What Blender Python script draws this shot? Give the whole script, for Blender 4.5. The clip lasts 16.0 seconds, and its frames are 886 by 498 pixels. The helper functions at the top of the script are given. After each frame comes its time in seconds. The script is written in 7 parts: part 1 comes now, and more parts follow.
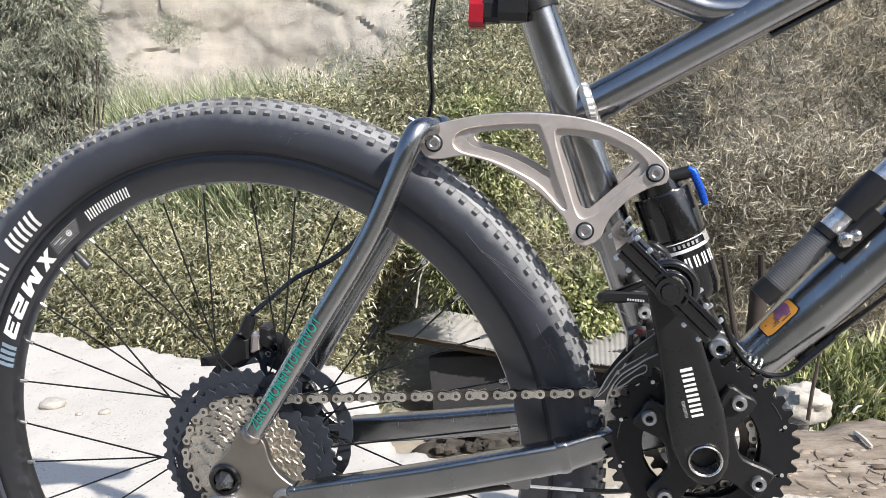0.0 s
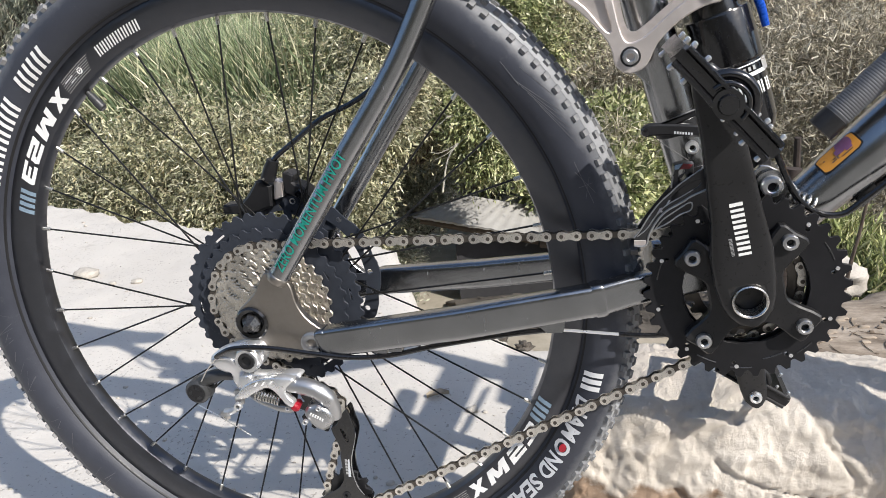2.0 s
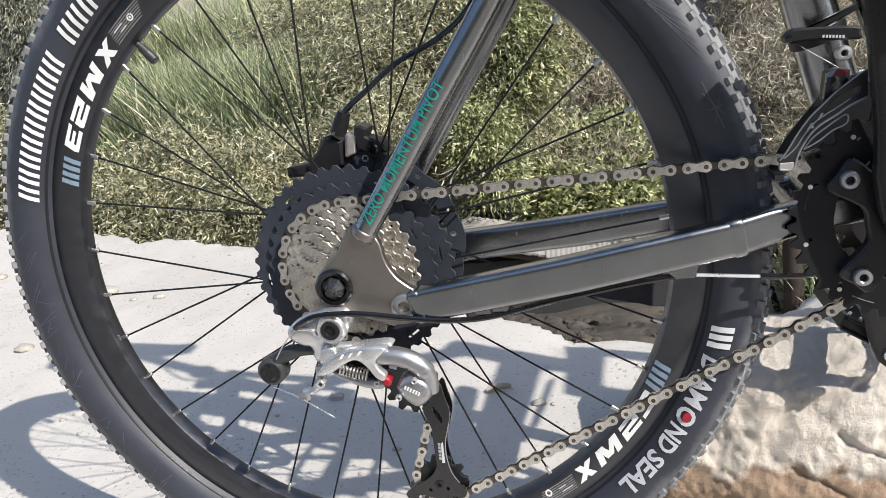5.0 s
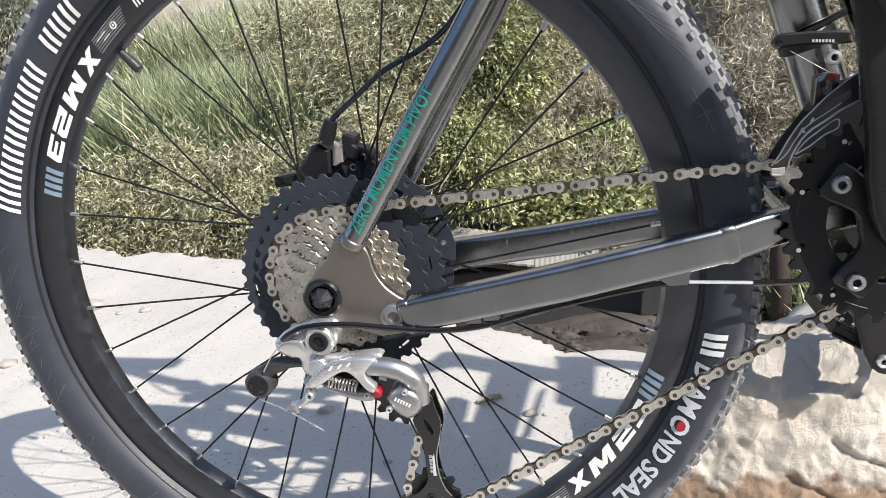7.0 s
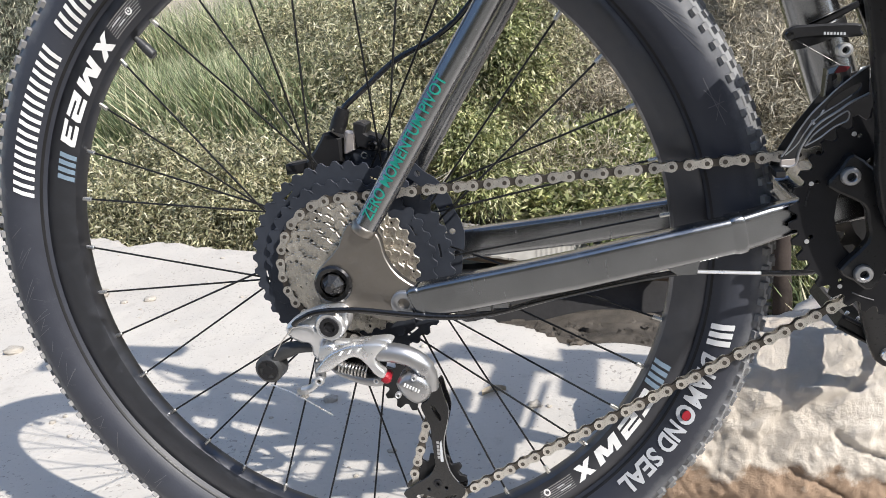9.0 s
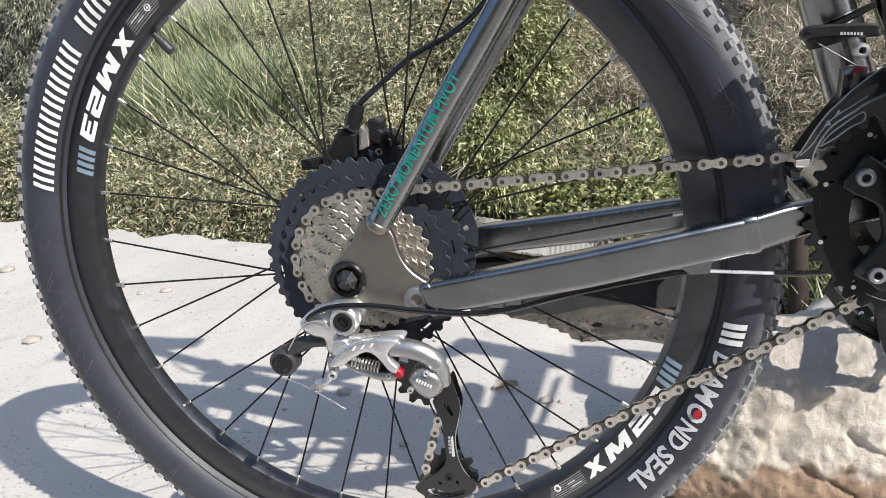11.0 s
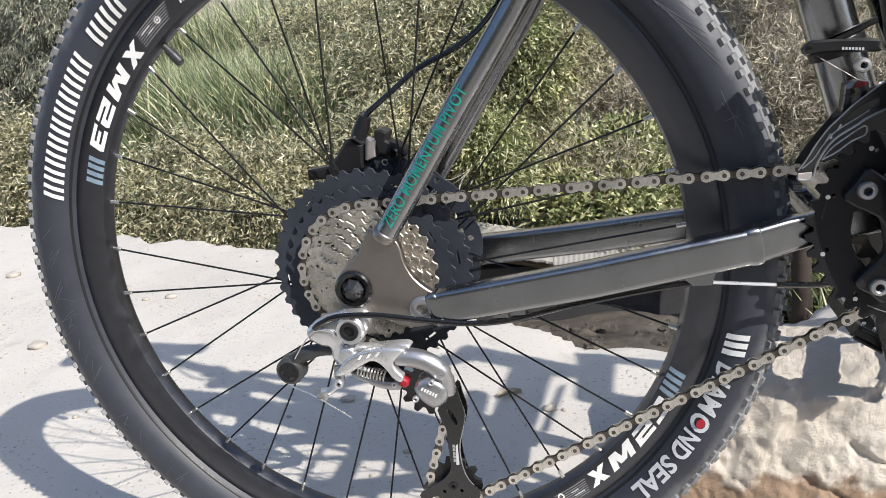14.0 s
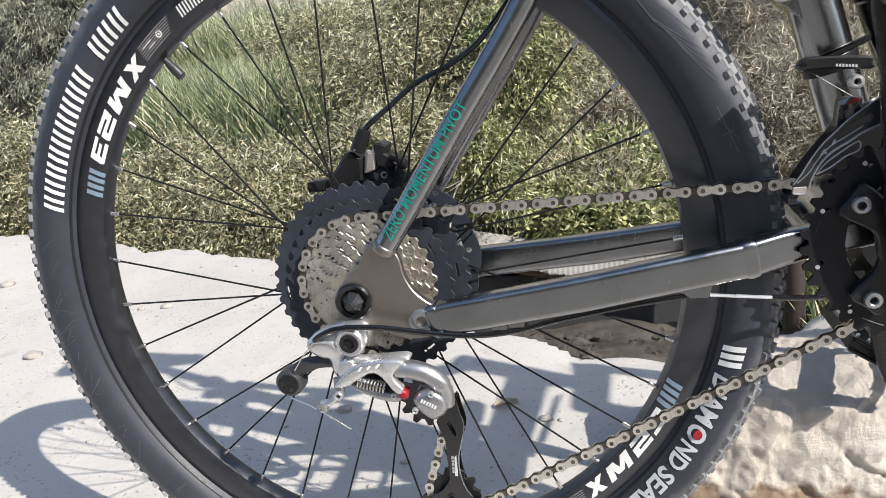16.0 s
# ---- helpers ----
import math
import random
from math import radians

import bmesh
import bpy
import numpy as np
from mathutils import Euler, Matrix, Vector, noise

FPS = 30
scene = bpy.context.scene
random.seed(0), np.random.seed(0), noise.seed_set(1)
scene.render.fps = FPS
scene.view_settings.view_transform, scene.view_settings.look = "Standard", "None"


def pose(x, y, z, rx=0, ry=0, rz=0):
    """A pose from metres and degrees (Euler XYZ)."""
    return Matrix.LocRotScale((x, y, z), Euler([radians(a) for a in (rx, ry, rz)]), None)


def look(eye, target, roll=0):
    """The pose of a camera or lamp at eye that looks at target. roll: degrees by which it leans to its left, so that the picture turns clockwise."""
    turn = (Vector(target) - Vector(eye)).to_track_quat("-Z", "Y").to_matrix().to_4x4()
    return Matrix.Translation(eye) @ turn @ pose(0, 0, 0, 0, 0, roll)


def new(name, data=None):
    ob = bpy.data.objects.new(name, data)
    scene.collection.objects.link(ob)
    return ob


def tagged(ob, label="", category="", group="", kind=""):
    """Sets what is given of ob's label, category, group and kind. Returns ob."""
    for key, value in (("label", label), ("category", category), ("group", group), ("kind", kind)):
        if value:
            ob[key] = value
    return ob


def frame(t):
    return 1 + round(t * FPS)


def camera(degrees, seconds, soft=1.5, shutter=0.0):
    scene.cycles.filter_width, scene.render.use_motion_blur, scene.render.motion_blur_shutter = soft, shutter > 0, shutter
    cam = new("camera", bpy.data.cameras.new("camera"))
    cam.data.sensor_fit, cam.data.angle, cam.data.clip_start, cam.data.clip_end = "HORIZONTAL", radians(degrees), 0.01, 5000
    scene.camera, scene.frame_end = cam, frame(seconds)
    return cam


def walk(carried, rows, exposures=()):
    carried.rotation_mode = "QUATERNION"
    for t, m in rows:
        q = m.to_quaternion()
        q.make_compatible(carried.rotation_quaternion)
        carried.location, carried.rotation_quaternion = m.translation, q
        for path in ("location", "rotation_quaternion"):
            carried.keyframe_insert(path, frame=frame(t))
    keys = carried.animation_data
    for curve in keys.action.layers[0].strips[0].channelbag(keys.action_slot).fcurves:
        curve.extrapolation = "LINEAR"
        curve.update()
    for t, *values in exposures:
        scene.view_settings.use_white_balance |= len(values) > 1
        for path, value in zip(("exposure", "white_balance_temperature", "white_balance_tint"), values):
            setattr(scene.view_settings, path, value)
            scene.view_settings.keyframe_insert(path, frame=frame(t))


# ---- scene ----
# World: x towards the front of the bicycle, y away from the camera, z up; the rear wheel's axle stands over the origin.
cam = camera(60.62, 16.0, soft=0.9)
# seconds, eye, and the turn about x, y, z in degrees
ROWS = [
    (0.0, 0.3391, -0.6764, 0.6670, 79.64, 5.23, 9.76),
    (0.5, 0.3463, -0.6914, 0.6693, 79.42, 8.41, 12.64),
    (1.0, 0.3569, -0.6778, 0.6506, 76.34, 7.41, 13.36),
    (1.5, 0.3542, -0.6713, 0.6425, 73.00, 6.69, 13.96),
    (2.0, 0.3262, -0.6525, 0.6165, 71.39, 5.65, 11.73),
    (2.5, 0.2535, -0.6106, 0.5459, 71.72, 5.28, 8.05),
    (3.0, 0.2157, -0.6031, 0.5325, 72.69, 5.52, 7.44),
    (3.5, 0.2160, -0.6110, 0.5350, 72.76, 6.50, 9.07),
    (4.0, 0.2240, -0.6188, 0.5429, 72.81, 7.38, 10.46),
    (6.3, 0.2214, -0.6081, 0.5331, 73.90, 8.19, 10.86),
    (6.5, 0.2215, -0.6062, 0.5316, 73.82, 8.20, 10.56),
    (7.0, 0.2203, -0.6111, 0.5376, 74.06, 8.16, 9.98),
    (7.5, 0.2198, -0.6132, 0.5399, 74.42, 8.13, 9.78),
    (8.0, 0.2142, -0.6158, 0.5344, 74.20, 7.96, 9.88),
    (8.5, 0.2147, -0.6181, 0.5331, 73.91, 7.69, 10.04),
    (9.0, 0.2136, -0.6194, 0.5341, 73.76, 7.52, 10.25),
    (9.5, 0.2140, -0.6217, 0.5365, 73.70, 7.23, 10.63),
    (12.0, 0.2164, -0.6225, 0.5393, 73.28, 7.47, 11.70),
    (12.5, 0.2169, -0.6250, 0.5425, 73.42, 7.35, 11.81),
    (13.0, 0.2147, -0.6267, 0.5427, 73.57, 7.24, 11.83),
    (13.5, 0.2145, -0.6266, 0.5427, 73.69, 7.21, 11.78),
    (14.0, 0.2151, -0.6273, 0.5436, 73.85, 7.20, 11.70),
    (14.5, 0.2133, -0.6260, 0.5435, 73.93, 7.22, 11.65),
    (15.0, 0.2140, -0.6274, 0.5447, 74.12, 7.27, 11.50),
    (15.5, 0.2130, -0.6304, 0.5479, 74.31, 7.13, 11.39),
    (16.0, 0.2123, -0.6320, 0.5490, 74.42, 7.06, 11.27),
]
# the clip's camera meters a little brighter at the start and again at 2.5 s
EXPOSURE = [(0.0, 0.61), (0.5, 0.47), (1.5, 0.41), (2.0, 0.45), (2.5, 0.58), (3.0, 0.61), (3.5, 0.49), (4.0, 0.38), (6.5, 0.54), (8.0, 0.52), (9.5, 0.45), (12.0, 0.42), (14.0, 0.44), (16.0, 0.46)]
walk(cam, [(t, pose(x, y, z, rx, ry, rz)) for t, x, y, z, rx, ry, rz in ROWS], EXPOSURE)

# ---- world ----
SUN_FROM = Vector((1.02, -0.64, 1.0)).normalized()
world = bpy.data.worlds.new("world")
scene.world = world
world.use_nodes = True
wn = world.node_tree.nodes
sky = wn.new("ShaderNodeTexSky")
sky.sky_type = "NISHITA"
sky.sun_disc = False
sky.sun_elevation = math.asin(SUN_FROM.z)
sky.sun_rotation = math.atan2(SUN_FROM.x, SUN_FROM.y)
world.node_tree.links.new(sky.outputs[0], wn["Background"].inputs[0])
wn["Background"].inputs[1].default_value = 0.14
sun = new("sun", bpy.data.lights.new("sun", "SUN"))
sun.data.energy = 4.6
sun.data.angle = radians(0.53)
sun.data.color = (1.0, 0.955, 0.89)
sun.matrix_world = look(SUN_FROM * 30, (0, 0, 0))

# ---- materials ----


class Nodes:
    """A short way to write a node material."""

    def __init__(self, name):
        self.m = bpy.data.materials.new(name)
        self.m.use_nodes = True
        self.t = self.m.node_tree
        self.b = self.t.nodes["Principled BSDF"]

    def put(self, kind, **values):
        n = self.t.nodes.new(kind)
        for k, v in values.items():
            n.inputs[k].default_value = v
        return n

    def link(self, a, b):
        self.t.links.new(a, b)

    def coord(self):
        return self.t.nodes.new("ShaderNodeTexCoord").outputs["Object"]

    def noise(self, scale, detail=4.0, rough=0.6, stretch=None):
        n = self.put("ShaderNodeTexNoise", Scale=scale, Detail=detail, Roughness=rough)
        if stretch:
            p = self.put("ShaderNodeMapping", Scale=stretch)
            self.link(self.coord(), p.inputs[0])
            self.link(p.outputs[0], n.inputs[0])
        else:
            self.link(self.coord(), n.inputs[0])
        return n.outputs[0]

    def ramp(self, fac, stops):
        r = self.t.nodes.new("ShaderNodeValToRGB")
        e = r.color_ramp.elements
        while len(e) < len(stops):
            e.new(0.5)
        for el, (p, c) in zip(e, stops):
            el.position = p
            el.color = (*c, 1) if len(c) == 3 else c
        self.link(fac, r.inputs[0])
        return r.outputs[0]

    def mix(self, fac, a, b):
        x = self.t.nodes.new("ShaderNodeMix")
        x.data_type = "RGBA"
        for s, v in ((0, fac), (6, a), (7, b)):
            if isinstance(v, (int, float)):
                x.inputs[s].default_value = v
            elif isinstance(v, tuple):
                x.inputs[s].default_value = (*v, 1)
            else:
                self.link(v, x.inputs[s])
        return x.outputs[2]

    def bump(self, height, strength=0.3, distance=0.001, under=None):
        x = self.put("ShaderNodeBump", Strength=strength, Distance=distance)
        self.link(height, x.inputs["Height"])
        if under is not None:
            self.link(under, x.inputs["Normal"])
        return x.outputs[0]


def surface(name, colour, rough=0.5, metal=0.0, vary=0.25, scale=60.0, bump=0.15, depth=0.0004, dust=0.0, stretch=None, coat=0.0):
    """A plain material with grain at two sizes, a rough patchiness, fine relief and, if asked, pale dust."""
    s = Nodes(name)
    fine = s.noise(scale * 6, 5, 0.65, stretch)
    wide = s.noise(scale * 0.35, 4, 0.6)
    dark = tuple(c * (1 - vary) for c in colour)
    light = tuple(min(1.0, c * (1 + vary * 0.6)) for c in colour)
    base = s.ramp(wide, [(0.32, dark), (0.55, colour), (0.75, light)])
    if dust > 0:
        d = s.ramp(s.noise(scale * 1.3, 6, 0.7), [(0.45, (0, 0, 0)), (0.8, (dust,) * 3)])
        base = s.mix(d, base, (0.46, 0.41, 0.34))
    s.link(base, s.b.inputs["Base Color"])
    r = s.ramp(fine, [(0.3, (max(0.03, rough - 0.12),) * 3), (0.7, (min(1, rough + 0.14),) * 3)])
    s.link(r, s.b.inputs["Roughness"])
    s.b.inputs["Metallic"].default_value = metal
    s.b.inputs["Coat Weight"].default_value = coat
    s.b.inputs["Coat Roughness"].default_value = 0.12
    s.link(s.bump(fine, bump, depth), s.b.inputs["Normal"])
    return s.m


def leaf_material(name, stops, rough=0.6):
    """Leaves that differ one from another, with light let through."""
    s = Nodes(name)
    geo = s.t.nodes.new("ShaderNodeNewGeometry")
    c = s.ramp(geo.outputs["Random Per Island"], stops)
    patch = s.t.nodes.new("ShaderNodeMix")
    patch.data_type, patch.blend_type = "RGBA", "MULTIPLY"
    patch.inputs[0].default_value = 1.0
    s.link(c, patch.inputs[6])
    s.link(s.ramp(s.noise(3.2, 4, 0.6), [(0.33, (0.55, 0.54, 0.50)), (0.5, (1.0, 1.0, 0.98)), (0.66, (1.46, 1.41, 1.30))]), patch.inputs[7])
    c = patch.outputs[2]
    s.link(c, s.b.inputs["Base Color"])
    s.b.inputs["Roughness"].default_value = rough
    tr = s.t.nodes.new("ShaderNodeBsdfTranslucent")
    s.link(c, tr.inputs[0])
    mx = s.t.nodes.new("ShaderNodeMixShader")
    mx.inputs[0].default_value = 0.22
    s.link(s.b.outputs[0], mx.inputs[1])
    s.link(tr.outputs[0], mx.inputs[2])
    s.link(mx.outputs[0], s.t.nodes["Material Output"].inputs[0])
    return s.m


def ground_material():
    s = Nodes("pale_ground")
    a = s.noise(1.3, 5, 0.6)
    b = s.noise(14, 6, 0.65)
    c = s.noise(160, 4, 0.6)
    col = s.ramp(a, [(0.3, (0.462, 0.431, 0.392)), (0.5, (0.522, 0.489, 0.445)), (0.72, (0.566, 0.531, 0.485))])
    spots = s.ramp(b, [(0.28, (0.36, 0.33, 0.29)), (0.42, (1, 1, 1))])
    mul = s.t.nodes.new("ShaderNodeMix")
    mul.data_type, mul.blend_type = "RGBA", "MULTIPLY"
    mul.inputs[0].default_value = 0.3
    s.link(col, mul.inputs[6])
    s.link(spots, mul.inputs[7])
    speck = s.noise(150, 3, 0.55)
    patch = s.noise(7, 4, 0.6)
    both = s.put("ShaderNodeMath")
    both.operation = "MULTIPLY_ADD"
    s.link(patch, both.inputs[0])
    both.inputs[1].default_value = -0.30
    s.link(speck, both.inputs[2])
    pits = s.ramp(both.outputs[0], [(0.17, (0.22, 0.20, 0.18)), (0.225, (1, 1, 1))])
    mul2 = s.t.nodes.new("ShaderNodeMix")
    mul2.data_type, mul2.blend_type = "RGBA", "MULTIPLY"
    mul2.inputs[0].default_value = 0.45
    s.link(mul.outputs[2], mul2.inputs[6])
    s.link(pits, mul2.inputs[7])
    # away from the ledge the soil turns to brown dirt
    pos = s.t.nodes.new("ShaderNodeSeparateXYZ")
    s.link(s.coord(), pos.inputs[0])
    low = s.t.nodes.new("ShaderNodeMapRange")
    low.inputs[1].default_value, low.inputs[2].default_value = -0.25, -0.8
    s.link(pos.outputs[2], low.inputs[0])
    dirt = s.ramp(s.noise(1.1, 8, 0.7), [(0.3, (0.20, 0.178, 0.142)), (0.5, (0.30, 0.268, 0.216)), (0.7, (0.39, 0.353, 0.292))])
    # brown soil past the boulder
    side = s.put("ShaderNodeMath")
    side.operation = "MULTIPLY_ADD"
    s.link(s.noise(1.8, 6, 0.65), side.inputs[0])
    side.inputs[1].default_value = 0.9
    s.link(pos.outputs[0], side.inputs[2])
    soil = s.t.nodes.new("ShaderNodeMapRange")
    soil.inputs[1].default_value, soil.inputs[2].default_value = 0.88, 1.02
    s.link(side.outputs[0], soil.inputs[0])
    rear = s.t.nodes.new("ShaderNodeMapRange")
    rear.inputs[1].default_value, rear.inputs[2].default_value = 0.18, 0.32
    s.link(pos.outputs[1], rear.inputs[0])
    past = s.put("ShaderNodeMath")
    past.operation = "MULTIPLY"
    s.link(soil.outputs[0], past.inputs[0])
    s.link(rear.outputs[0], past.inputs[1])
    # and unseen ground in front of the bicycle, greyed and darkened to dim frame reflections
    rim_line = s.put("ShaderNodeMath")
    rim_line.operation = "MULTIPLY_ADD"
    s.link(s.noise(2.5, 6, 0.65), rim_line.inputs[0])
    rim_line.inputs[1].default_value = 0.5
    s.link(pos.outputs[1], rim_line.inputs[2])
    near = s.t.nodes.new("ShaderNodeMapRange")
    near.inputs[1].default_value, near.inputs[2].default_value = 0.02, -0.40
    s.link(rim_line.outputs[0], near.inputs[0])
    grit = s.ramp(s.noise(9, 7, 0.7), [(0.3, (0.136, 0.128, 0.114)), (0.5, (0.208, 0.197, 0.177)), (0.7, (0.30, 0.286, 0.260))])
    brown = s.ramp(s.noise(14, 9, 0.75, (0.7, 1.4, 1)), [(0.32, (0.12, 0.092, 0.068)), (0.48, (0.24, 0.193, 0.147)), (0.66, (0.40, 0.338, 0.274))])
    top = s.mix(near.outputs[0], s.mix(past.outputs[0], mul2.outputs[2], brown), grit)
    # an unseen hillside added behind the camera, scrub-dark to dim reflections and bounce
    high = s.t.nodes.new("ShaderNodeMapRange")
    high.inputs[1].default_value, high.inputs[2].default_value = -5.2, -6.2
    s.link(pos.outputs[1], high.inputs[0])
    scrub = s.ramp(s.noise(0.8, 8, 0.7), [(0.3, (0.035, 0.035, 0.02)), (0.5, (0.07, 0.065, 0.04)), (0.7, (0.13, 0.11, 0.075))])
    away = s.t.nodes.new("ShaderNodeMapRange")
    away.inputs[1].default_value, away.inputs[2].default_value = 3.0, 4.5
    s.link(pos.outputs[1], away.inputs[0])
    valley = s.put("ShaderNodeMath")
    valley.operation = "MAXIMUM"
    s.link(low.outputs[0], valley.inputs[0])
    s.link(away.outputs[0], valley.inputs[1])
    s.link(s.mix(high.outputs[0], s.mix(valley.outputs[0], top, dirt), scrub), s.b.inputs["Base Color"])
    s.b.inputs["Roughness"].default_value = 0.95
    s.link(s.bump(pits, 0.4, 0.002, s.bump(c, 0.4, 0.0022, s.bump(b, 0.42, 0.009))), s.b.inputs["Normal"])
    return s.m


def rock_material(name, stops, size, depth, crack=0.5, soil=None):
    s = Nodes(name)
    a = s.noise(1.2 * size, 6, 0.65)
    b = s.noise(9 * size, 8, 0.7)
    c = s.noise(60 * size, 5, 0.65)
    col = s.ramp(a, stops)
    d = s.ramp(b, [(0.3, (0.5, 0.46, 0.42)), (0.5, (1, 1, 1))])
    mul = s.t.nodes.new("ShaderNodeMix")
    mul.data_type, mul.blend_type = "RGBA", "MULTIPLY"
    mul.inputs[0].default_value = crack
    s.link(col, mul.inputs[6])
    s.link(d, mul.inputs[7])
    col = mul.outputs[2]
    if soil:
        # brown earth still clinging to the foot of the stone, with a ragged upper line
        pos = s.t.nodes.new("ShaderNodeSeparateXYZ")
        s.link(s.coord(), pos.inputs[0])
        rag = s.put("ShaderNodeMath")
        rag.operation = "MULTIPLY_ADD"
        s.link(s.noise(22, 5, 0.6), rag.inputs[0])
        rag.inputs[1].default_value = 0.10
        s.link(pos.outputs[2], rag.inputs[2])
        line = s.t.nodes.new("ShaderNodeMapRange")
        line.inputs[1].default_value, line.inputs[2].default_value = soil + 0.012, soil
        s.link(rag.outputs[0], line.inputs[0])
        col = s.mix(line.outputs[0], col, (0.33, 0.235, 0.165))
    s.link(col, s.b.inputs["Base Color"])
    s.b.inputs["Roughness"].default_value = 0.95
    e = s.noise(240 * size, 6, 0.7)
    s.link(s.bump(e, 0.8, depth * 0.12, s.bump(c, 0.9, depth * 0.42, s.bump(b, 0.5, depth * 0.6))), s.b.inputs["Normal"])
    return s.m


def frame_metal():
    """Raw metal tube under clear lacquer: dark silver, brushed, with dull patches."""
    s = Nodes("brushed_frame_metal")
    a = s.noise(22, 5, 0.6)
    b = s.noise(260, 4, 0.6, (1, 1, 0.15))
    s.link(s.ramp(a, [(0.3, (0.27, 0.274, 0.28)), (0.55, (0.33, 0.335, 0.343)), (0.75, (0.385, 0.39, 0.40))]), s.b.inputs["Base Color"])
    s.link(s.ramp(b, [(0.3, (0.22,) * 3), (0.7, (0.275,) * 3)]), s.b.inputs["Roughness"])
    s.b.inputs["Metallic"].default_value = 1.0
    s.b.inputs["Coat Weight"].default_value = 0.25
    s.b.inputs["Coat Roughness"].default_value = 0.12
    s.link(s.bump(b, 0.02, 0.0002), s.b.inputs["Normal"])
    return s.m


def tyre_material():
    s = Nodes("dusty_tyre_rubber")
    a = s.noise(9, 6, 0.65)
    b = s.noise(420, 4, 0.6)
    streak = s.noise(90, 6, 0.7, (1.0, 0.3, 1.0))
    base = s.ramp(a, [(0.3, (0.026, 0.0285, 0.039)), (0.7, (0.047, 0.051, 0.065))])
    marks = s.ramp(streak, [(0.60, (0, 0, 0)), (0.78, (0.22,) * 3)])
    # grey dust that the tread throws on the shoulder
    flat = s.put("ShaderNodeMapping", Location=(0.0, 0.0, -0.350), Scale=(1.0, 0.0, 1.0))
    s.link(s.coord(), flat.inputs[0])
    far = s.t.nodes.new("ShaderNodeVectorMath")
    far.operation = "LENGTH"
    s.link(flat.outputs[0], far.inputs[0])
    edge = s.put("ShaderNodeMath")
    edge.operation = "MULTIPLY_ADD"
    s.link(s.noise(35, 5, 0.65), edge.inputs[0])
    edge.inputs[1].default_value = 0.022
    s.link(far.outputs["Value"], edge.inputs[2])
    dust = s.ramp(s.put("ShaderNodeMapRange").outputs[0], [(0.0, (0, 0, 0)), (1.0, (0.75,) * 3)])
    rng_ = [n for n in s.t.nodes if n.type == "MAP_RANGE"][-1]
    rng_.inputs[1].default_value, rng_.inputs[2].default_value = 0.337, 0.353
    s.link(edge.outputs[0], rng_.inputs[0])
    s.link(s.mix(dust, s.mix(marks, base, (0.16, 0.155, 0.15)), (0.20, 0.205, 0.215)), s.b.inputs["Base Color"])
    s.link(s.ramp(a, [(0.3, (0.42,) * 3), (0.7, (0.54,) * 3)]), s.b.inputs["Roughness"])
    s.link(s.bump(b, 0.2, 0.0004), s.b.inputs["Normal"])
    return s.m


